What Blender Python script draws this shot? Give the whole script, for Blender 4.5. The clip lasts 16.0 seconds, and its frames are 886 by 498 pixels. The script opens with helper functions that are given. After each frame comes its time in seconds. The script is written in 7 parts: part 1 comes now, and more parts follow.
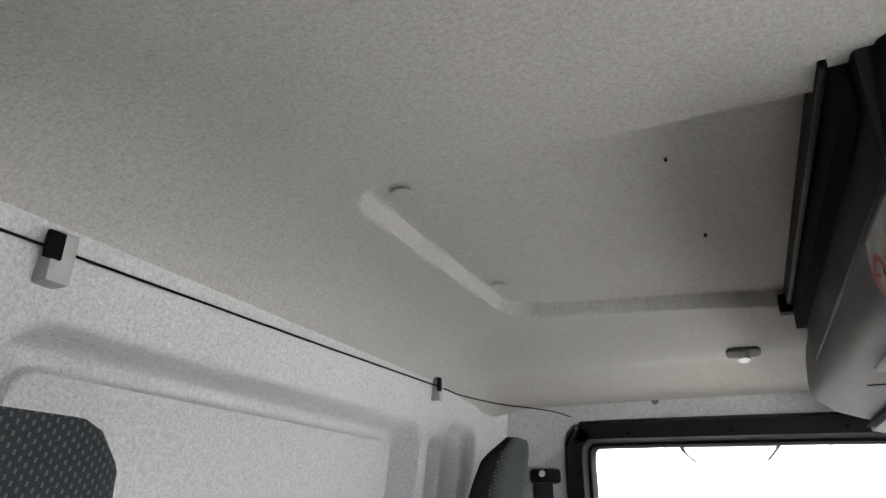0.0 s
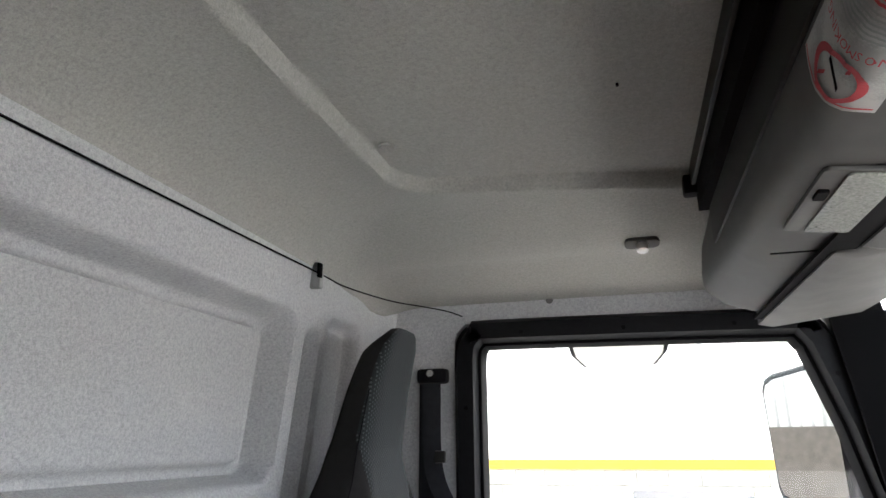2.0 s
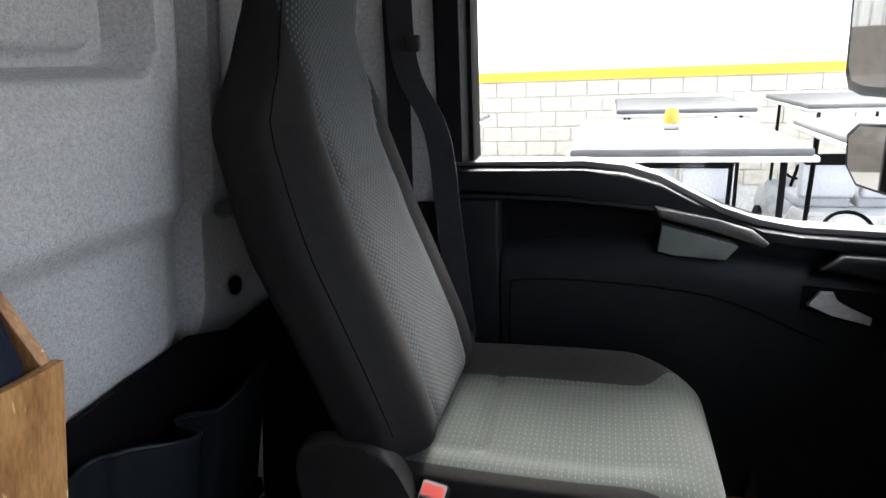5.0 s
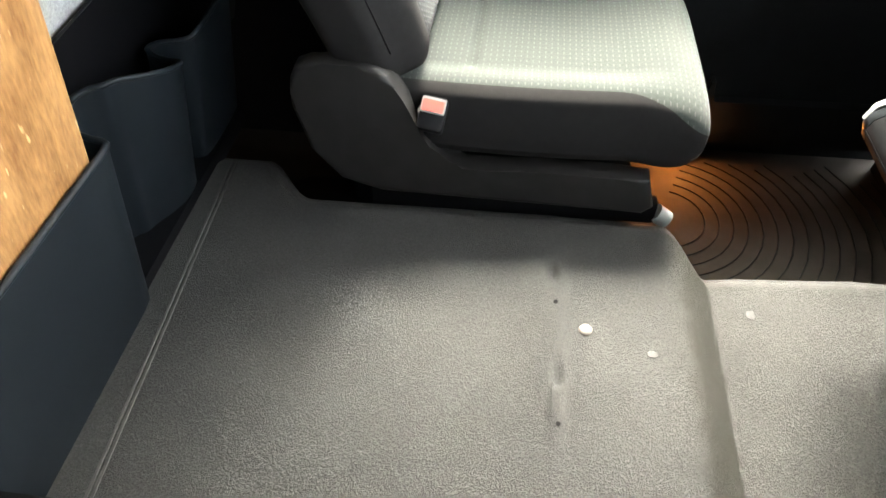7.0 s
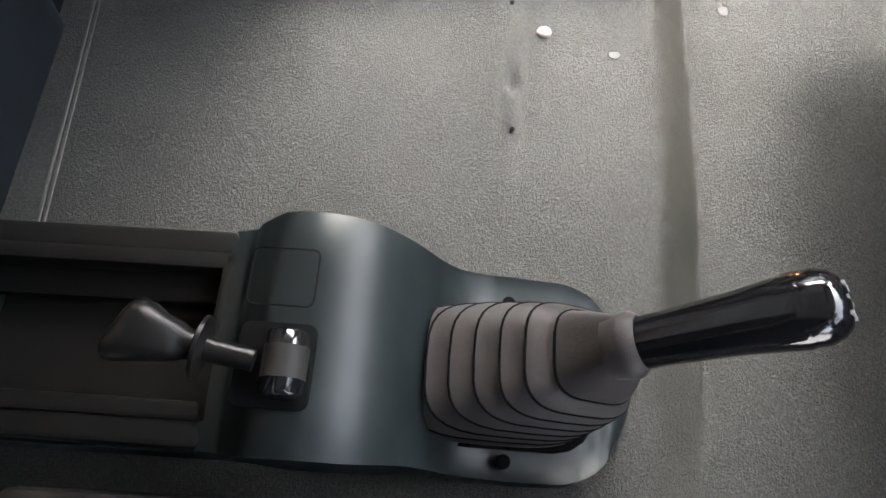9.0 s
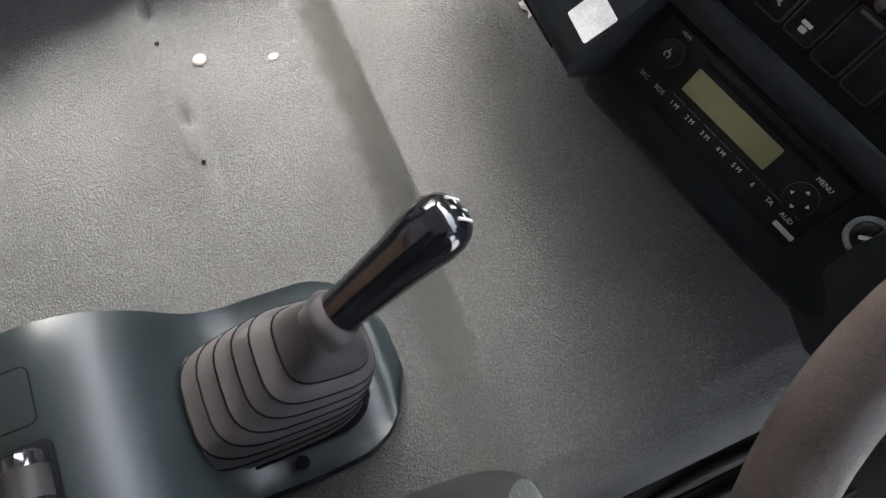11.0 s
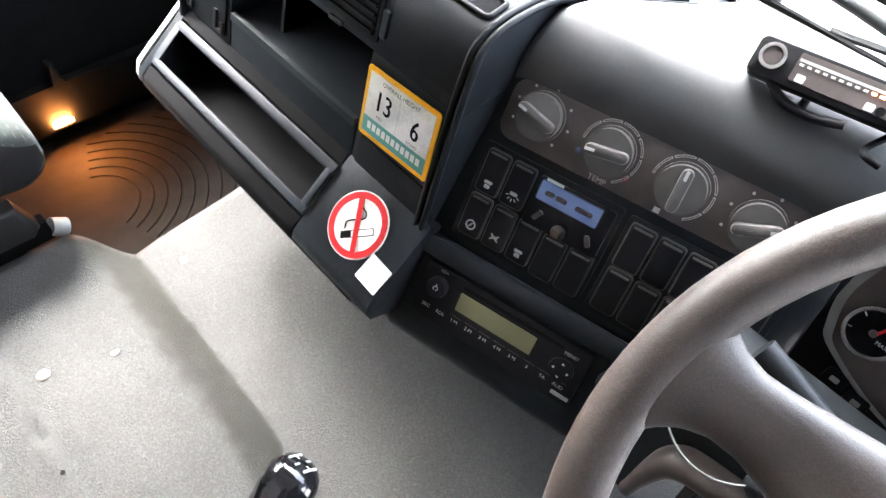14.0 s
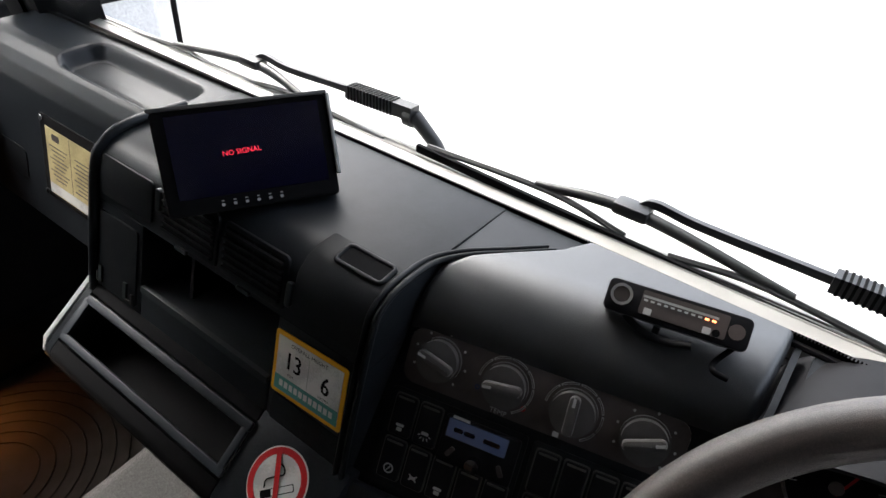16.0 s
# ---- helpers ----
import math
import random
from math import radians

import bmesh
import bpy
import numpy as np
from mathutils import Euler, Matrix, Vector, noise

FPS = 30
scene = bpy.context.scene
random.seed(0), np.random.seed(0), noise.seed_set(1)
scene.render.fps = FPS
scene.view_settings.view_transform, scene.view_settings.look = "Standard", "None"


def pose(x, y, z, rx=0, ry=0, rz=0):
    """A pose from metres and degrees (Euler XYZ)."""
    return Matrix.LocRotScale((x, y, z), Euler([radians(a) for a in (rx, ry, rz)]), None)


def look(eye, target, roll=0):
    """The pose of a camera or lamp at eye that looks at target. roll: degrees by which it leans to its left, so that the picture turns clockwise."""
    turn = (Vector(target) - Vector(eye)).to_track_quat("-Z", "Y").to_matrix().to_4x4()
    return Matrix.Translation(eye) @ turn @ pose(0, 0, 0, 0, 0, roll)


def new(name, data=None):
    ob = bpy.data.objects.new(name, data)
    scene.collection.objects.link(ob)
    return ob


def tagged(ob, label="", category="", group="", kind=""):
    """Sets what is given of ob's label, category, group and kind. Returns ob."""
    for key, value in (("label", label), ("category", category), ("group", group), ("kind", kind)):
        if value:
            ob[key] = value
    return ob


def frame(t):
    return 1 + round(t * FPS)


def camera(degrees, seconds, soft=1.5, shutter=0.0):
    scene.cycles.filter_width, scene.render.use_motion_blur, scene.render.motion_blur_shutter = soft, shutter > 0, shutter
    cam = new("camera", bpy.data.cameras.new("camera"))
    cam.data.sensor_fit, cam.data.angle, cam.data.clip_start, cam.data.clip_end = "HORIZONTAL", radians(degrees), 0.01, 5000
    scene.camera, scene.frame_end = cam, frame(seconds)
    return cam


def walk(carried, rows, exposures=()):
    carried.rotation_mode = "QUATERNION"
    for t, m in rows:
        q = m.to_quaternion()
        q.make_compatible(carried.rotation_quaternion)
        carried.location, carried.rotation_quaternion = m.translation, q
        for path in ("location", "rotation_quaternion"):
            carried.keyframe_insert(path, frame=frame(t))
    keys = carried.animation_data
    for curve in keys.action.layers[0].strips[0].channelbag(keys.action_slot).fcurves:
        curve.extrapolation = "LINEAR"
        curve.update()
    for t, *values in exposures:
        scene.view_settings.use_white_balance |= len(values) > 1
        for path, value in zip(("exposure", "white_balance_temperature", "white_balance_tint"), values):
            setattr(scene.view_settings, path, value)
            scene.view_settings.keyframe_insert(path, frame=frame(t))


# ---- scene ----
cam = camera(68.8, 16.0)
PATH = [
    (0, (0.349, 0.041, 1.283), (-0.414, 1.727, 2.043), 0.3),
    (0.5, (0.358, 0.087, 1.284), (-0.241, 1.834, 2.051), -0.0),
    (1, (0.351, 0.148, 1.27), (-0.176, 1.924, 2.024), -0.2),
    (1.5, (0.337, 0.203, 1.243), (-0.173, 2.0, 1.957), -0.2),
    (2, (0.317, 0.233, 1.209), (-0.195, 2.077, 1.788), -0.4),
    (2.5, (0.316, 0.256, 1.18), (-0.208, 2.142, 1.589), -0.5),
    (3, (0.306, 0.299, 1.16), (-0.241, 2.207, 1.408), -0.6),
    (3.5, (0.276, 0.443, 1.114), (-0.295, 2.359, 1.15), -0.6),
    (3.7, (0.278, 0.534, 1.076), (-0.3, 2.448, 1.045), -1.2),
    (6, (0.132, 0.696, 1.186), (-0.202, 2.388, 0.172), -2.0),
    (6.5, (0.124, 0.686, 1.142), (-0.136, 2.224, -0.111), -1.9),
    (7, (0.109, 0.672, 1.116), (-0.1, 1.995, -0.37), -2.1),
    (7.5, (0.089, 0.648, 1.079), (-0.099, 1.798, -0.546), -2.3),
    (8, (0.089, 0.637, 1.068), (-0.089, 1.606, -0.673), -3.9),
    (8.5, (0.11, 0.638, 1.057), (-0.041, 1.453, -0.763), -4.5),
    (9, (0.147, 0.644, 1.05), (0.045, 1.361, -0.814), -4.3),
    (9.5, (0.188, 0.636, 1.053), (0.172, 1.313, -0.828), -2.2),
    (10, (0.227, 0.631, 1.064), (0.323, 1.284, -0.824), 1.0),
    (10.2, (0.245, 0.628, 1.063), (0.373, 1.277, -0.825), 0.5),
    (12.3, (0.301, 0.598, 1.168), (0.893, 1.145, -0.662), 10.4),
    (12.5, (0.305, 0.598, 1.178), (0.93, 1.168, -0.635), 9.8),
    (13, (0.308, 0.593, 1.196), (1.017, 1.237, -0.56), 8.3),
    (13.5, (0.308, 0.59, 1.211), (1.101, 1.315, -0.476), 7.2),
    (14, (0.313, 0.583, 1.229), (1.193, 1.384, -0.379), 6.2),
    (14.5, (0.318, 0.578, 1.244), (1.3, 1.423, -0.279), 5.6),
    (15, (0.32, 0.585, 1.264), (1.417, 1.451, -0.166), 5.3),
    (15.5, (0.322, 0.581, 1.286), (1.529, 1.469, -0.038), 4.7),
    (16, (0.323, 0.579, 1.309), (1.647, 1.491, 0.12), 4.4),
]
EXPOSURES = [(0.0, 4.75, 6500, 10), (1.5, 4.55, 6500, 10), (2.5, 3.90, 6500, 10), (3.5, 2.82, 6500, 10), (6.0, 5.12, 6600, 10), (6.5, 5.48, 7000, 5), (7.0, 5.55, 7100, 4), (8.0, 5.30, 6700, 7), (9.5, 5.05, 6500, 10), (12.5, 5.88, 6350, 10), (14.5, 6.20, 6350, 10), (15.5, 5.05, 6500, 10), (16.0, 3.45, 6500, 10)]
walk(cam, [(t, look(eye, target, roll)) for t, eye, target, roll in PATH], EXPOSURES)

# ---- world and light ----
world = bpy.data.worlds.new("world")
scene.world = world
world.use_nodes = True
wn = world.node_tree.nodes
sky = wn.new("ShaderNodeTexSky")
sky.sky_type, sky.sun_disc = "NISHITA", False
sky.sun_elevation, sky.sun_rotation = radians(49), radians(5)
sky.air_density, sky.dust_density = 0.7, 6.0
pale = wn.new("ShaderNodeHueSaturation")
pale.inputs["Saturation"].default_value = 0.45
world.node_tree.links.new(sky.outputs[0], pale.inputs["Color"])
world.node_tree.links.new(pale.outputs[0], wn["Background"].inputs[0])
wn["Background"].inputs[1].default_value = 0.15
sun = new("sun", bpy.data.lights.new("sun", "SUN"))
sun.data.energy, sun.data.angle, sun.data.color = 0.47, radians(20), (1.0, 0.99, 0.985)
sun.matrix_world = look((0.57, 7.5, 7.50), (0, 1.0, 0.0))


# ---- materials ----
def mat(name, colour, rough=0.6, second=None, scale=60.0, grain=400.0, bump=0.1, metal=0.0, spec=0.5, contrast=0.5, sheen=0.0, coat=0.0, fine=0.25):
    """A two-scale noise material: blotches at 1/scale m and grain at 1/grain m, with relief."""
    m = bpy.data.materials.new(name)
    m.use_nodes = True
    nt = m.node_tree
    nd, lk = nt.nodes, nt.links
    b = nd["Principled BSDF"]
    b.inputs["Roughness"].default_value, b.inputs["Metallic"].default_value = rough, metal
    b.inputs["Specular IOR Level"].default_value = spec
    b.inputs["Sheen Weight"].default_value, b.inputs["Coat Weight"].default_value = sheen, coat
    second = second or tuple(c * 0.72 for c in colour)
    co = nd.new("ShaderNodeTexCoord")
    big, small = nd.new("ShaderNodeTexNoise"), nd.new("ShaderNodeTexNoise")
    big.inputs["Scale"].default_value, big.inputs["Detail"].default_value = scale, 4
    small.inputs["Scale"].default_value, small.inputs["Detail"].default_value = grain, 3
    for n in (big, small):
        lk.new(co.outputs["Object"], n.inputs["Vector"])
    mixf = nd.new("ShaderNodeMix")
    mixf.inputs["Factor"].default_value = fine
    lk.new(big.outputs["Fac"], mixf.inputs["A"]), lk.new(small.outputs["Fac"], mixf.inputs["B"])
    ramp = nd.new("ShaderNodeValToRGB")
    ramp.color_ramp.elements[0].position, ramp.color_ramp.elements[1].position = 0.5 - contrast / 2 * 0.6, 0.5 + contrast / 2 * 0.6
    ramp.color_ramp.elements[0].color, ramp.color_ramp.elements[1].color = (*second, 1), (*colour, 1)
    lk.new(mixf.outputs["Result"], ramp.inputs["Fac"]), lk.new(ramp.outputs["Color"], b.inputs["Base Color"])
    if bump:
        bp = nd.new("ShaderNodeBump")
        bp.inputs["Strength"].default_value, bp.inputs["Distance"].default_value = bump, 1.0 / grain
        lk.new(small.outputs["Fac"], bp.inputs["Height"]), lk.new(bp.outputs["Normal"], b.inputs["Normal"])
    return m


def plain(name, colour, rough=0.5, metal=0.0, glow=0.0, spec=0.5):
    m = bpy.data.materials.new(name)
    m.use_nodes = True
    b = m.node_tree.nodes["Principled BSDF"]
    b.inputs["Base Color"].default_value = (*colour, 1)
    b.inputs["Roughness"].default_value, b.inputs["Metallic"].default_value = rough, metal
    b.inputs["Specular IOR Level"].default_value = spec
    if glow:
        b.inputs["Emission Color"].default_value, b.inputs["Emission Strength"].default_value = (*colour, 1), glow
    return m


def leather(m, scale, strength, depth, stretch=(1.0, 1.0, 1.0), tint=0.5):
    """Adds a pebbled, wrinkled grain to the relief."""
    nd, lk = m.node_tree.nodes, m.node_tree.links
    b = nd["Principled BSDF"]
    co, vo, no, add = nd.new("ShaderNodeTexCoord"), nd.new("ShaderNodeTexVoronoi"), nd.new("ShaderNodeTexNoise"), nd.new("ShaderNodeVectorMath")
    vo.inputs["Scale"].default_value, no.inputs["Scale"].default_value = scale, scale * 0.7
    sc = nd.new("ShaderNodeVectorMath")
    sc.operation, sc.inputs["Scale"].default_value = "SCALE", 0.006
    lk.new(co.outputs["Object"], no.inputs["Vector"]), lk.new(no.outputs["Color"], sc.inputs[0])
    mp = nd.new("ShaderNodeMapping")
    mp.inputs["Scale"].default_value = stretch
    lk.new(co.outputs["Object"], add.inputs[0]), lk.new(sc.outputs[0], add.inputs[1]), lk.new(add.outputs[0], mp.inputs["Vector"]), lk.new(mp.outputs[0], vo.inputs["Vector"])
    src = b.inputs["Base Color"].links[0].from_socket
    ma, vs = nd.new("ShaderNodeMath"), nd.new("ShaderNodeVectorMath")
    ma.operation, ma.inputs[1].default_value, ma.inputs[2].default_value = "MULTIPLY_ADD", tint * 2, 1 - 0.8 * tint
    vs.operation = "SCALE"
    lk.new(vo.outputs["Distance"], ma.inputs[0]), lk.new(src, vs.inputs[0]), lk.new(ma.outputs[0], vs.inputs["Scale"]), lk.new(vs.outputs[0], b.inputs["Base Color"])
    bp = nd.new("ShaderNodeBump")
    bp.inputs["Strength"].default_value, bp.inputs["Distance"].default_value = strength, depth
    lk.new(vo.outputs["Distance"], bp.inputs["Height"])
    old = b.inputs["Normal"].links
    if old:
        lk.new(old[0].from_socket, bp.inputs["Normal"])
    lk.new(bp.outputs["Normal"], b.inputs["Normal"])
    return m


def stitched(name, colour, thread, du, dv, angle_axis):
    """Woven cloth with rows of short light stitches; du along the rows, dv across them."""
    m = mat(name, colour, 0.95, grain=1500, scale=300, bump=0.4, sheen=0.05, spec=0.15)
    nd, lk = m.node_tree.nodes, m.node_tree.links
    b = nd["Principled BSDF"]
    co, sp = nd.new("ShaderNodeTexCoord"), nd.new("ShaderNodeSeparateXYZ")
    lk.new(co.outputs["Object"], sp.inputs[0])

    def op(kind, a, c):
        n = nd.new("ShaderNodeMath")
        n.operation = kind
        for i, v in enumerate((a, c)):
            if isinstance(v, (int, float)):
                n.inputs[i].default_value = v
            else:
                lk.new(v, n.inputs[i])
        return n.outputs[0]

    cross = angle_axis == "y"
    along = sp.outputs["Y"] if cross else sp.outputs["Z"]
    col = op("DIVIDE", sp.outputs["X"] if cross else sp.outputs["Y"], dv)
    odd = op("MULTIPLY", op("MODULO", op("FLOOR", op("ADD", col, 4000.0), 0.0), 2.0), 0.0 if cross else 0.5)
    u = op("FRACT", op("ADD", op("ADD", op("DIVIDE", along, du), odd), 4000.0), 0.0)
    v = op("FRACT", op("ADD", col, 4000.0), 0.0)
    dash = op("MULTIPLY", op("LESS_THAN", u, 0.45), op("LESS_THAN", v, 0.2 if cross else 0.36))
    mx = nd.new("ShaderNodeMix")
    mx.data_type = "RGBA"
    src = b.inputs["Base Color"].links[0].from_socket
    lk.new(dash, mx.inputs[0]), lk.new(src, mx.inputs[6])
    mx.inputs[7].default_value = (*thread, 1)
    lk.new(mx.outputs[2], b.inputs["Base Color"])
    return m


def shaded_fold(m):
    """A dark band along the fold of the mat: partly painted shade of its slope, partly unworn olive vinyl that boots do
    not polish; its edges wander.
    """
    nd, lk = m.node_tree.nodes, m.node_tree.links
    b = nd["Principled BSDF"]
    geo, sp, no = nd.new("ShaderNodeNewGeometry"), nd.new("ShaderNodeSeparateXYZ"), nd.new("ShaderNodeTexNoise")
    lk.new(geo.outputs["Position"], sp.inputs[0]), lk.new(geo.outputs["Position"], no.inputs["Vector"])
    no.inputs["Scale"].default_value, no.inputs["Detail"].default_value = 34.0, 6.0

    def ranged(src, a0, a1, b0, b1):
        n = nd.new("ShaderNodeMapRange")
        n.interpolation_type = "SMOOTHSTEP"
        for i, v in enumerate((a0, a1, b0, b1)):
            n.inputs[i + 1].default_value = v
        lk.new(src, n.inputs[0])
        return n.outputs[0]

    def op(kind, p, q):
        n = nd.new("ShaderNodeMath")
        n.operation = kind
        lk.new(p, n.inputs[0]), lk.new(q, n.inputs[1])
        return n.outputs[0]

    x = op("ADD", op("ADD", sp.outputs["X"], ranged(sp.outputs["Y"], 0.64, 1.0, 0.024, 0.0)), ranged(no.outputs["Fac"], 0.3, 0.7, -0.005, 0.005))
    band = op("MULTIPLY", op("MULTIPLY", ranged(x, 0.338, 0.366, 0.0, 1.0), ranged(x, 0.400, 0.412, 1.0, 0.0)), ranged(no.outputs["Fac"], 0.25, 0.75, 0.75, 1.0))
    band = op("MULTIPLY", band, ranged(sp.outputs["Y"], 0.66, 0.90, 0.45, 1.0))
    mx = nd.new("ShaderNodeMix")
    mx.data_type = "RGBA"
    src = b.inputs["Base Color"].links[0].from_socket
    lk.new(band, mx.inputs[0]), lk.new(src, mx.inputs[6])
    # one dark colour carries the slope's shade and the olive tone
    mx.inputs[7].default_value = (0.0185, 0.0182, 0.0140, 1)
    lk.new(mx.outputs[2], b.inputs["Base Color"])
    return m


def plywood(name):
    m = mat(name, (0.40, 0.215, 0.085), 0.5, second=(0.19, 0.082, 0.026), scale=38, grain=260, bump=0.2, contrast=0.42, fine=0.4)
    nd, lk = m.node_tree.nodes, m.node_tree.links
    b, co = nd["Principled BSDF"], nd.new("ShaderNodeTexCoord")
    for n in list(nd):
        if n.type == "TEX_NOISE":
            mp = nd.new("ShaderNodeMapping")
            mp.inputs["Scale"].default_value = (1.0, 1.0, 0.09)
            lk.new(co.outputs["Object"], mp.inputs["Vector"]), lk.new(mp.outputs[0], n.inputs["Vector"])
    # pale scratches along the grain
    mp, no, rp, mx = nd.new("ShaderNodeMapping"), nd.new("ShaderNodeTexNoise"), nd.new("ShaderNodeValToRGB"), nd.new("ShaderNodeMix")
    mp.inputs["Scale"].default_value, mp.inputs["Rotation"].default_value = (1.0, 1.0, 0.13), (0.25, 0, 0)
    no.inputs["Scale"].default_value, no.inputs["Detail"].default_value = 130, 1
    rp.color_ramp.elements[0].position, rp.color_ramp.elements[1].position = 0.71, 0.75
    mx.data_type = "RGBA"
    lk.new(co.outputs["Object"], mp.inputs["Vector"]), lk.new(mp.outputs[0], no.inputs["Vector"]), lk.new(no.outputs["Fac"], rp.inputs["Fac"])
    src = b.inputs["Base Color"].links[0].from_socket
    lk.new(rp.outputs["Color"], mx.inputs[0]), lk.new(src, mx.inputs[6])
    mx.inputs[7].default_value = (0.58, 0.42, 0.24, 1)
    lk.new(mx.outputs[2], b.inputs["Base Color"])
    return m


def glass_mat(name, tint=(1, 1, 1), rough=0.0):
    m = bpy.data.materials.new(name)
    m.use_nodes = True
    nd, lk = m.node_tree.nodes, m.node_tree.links
    out = nd["Material Output"]
    tr, gl, mx = nd.new("ShaderNodeBsdfTransparent"), nd.new("ShaderNodeBsdfGlossy"), nd.new("ShaderNodeMixShader")
    tr.inputs[0].default_value = (*tint, 1)
    gl.inputs["Roughness"].default_value = rough
    mx.inputs[0].default_value = 0.035
    lk.new(tr.outputs[0], mx.inputs[1]), lk.new(gl.outputs[0], mx.inputs[2]), lk.new(mx.outputs[0], out.inputs[0])
    return m


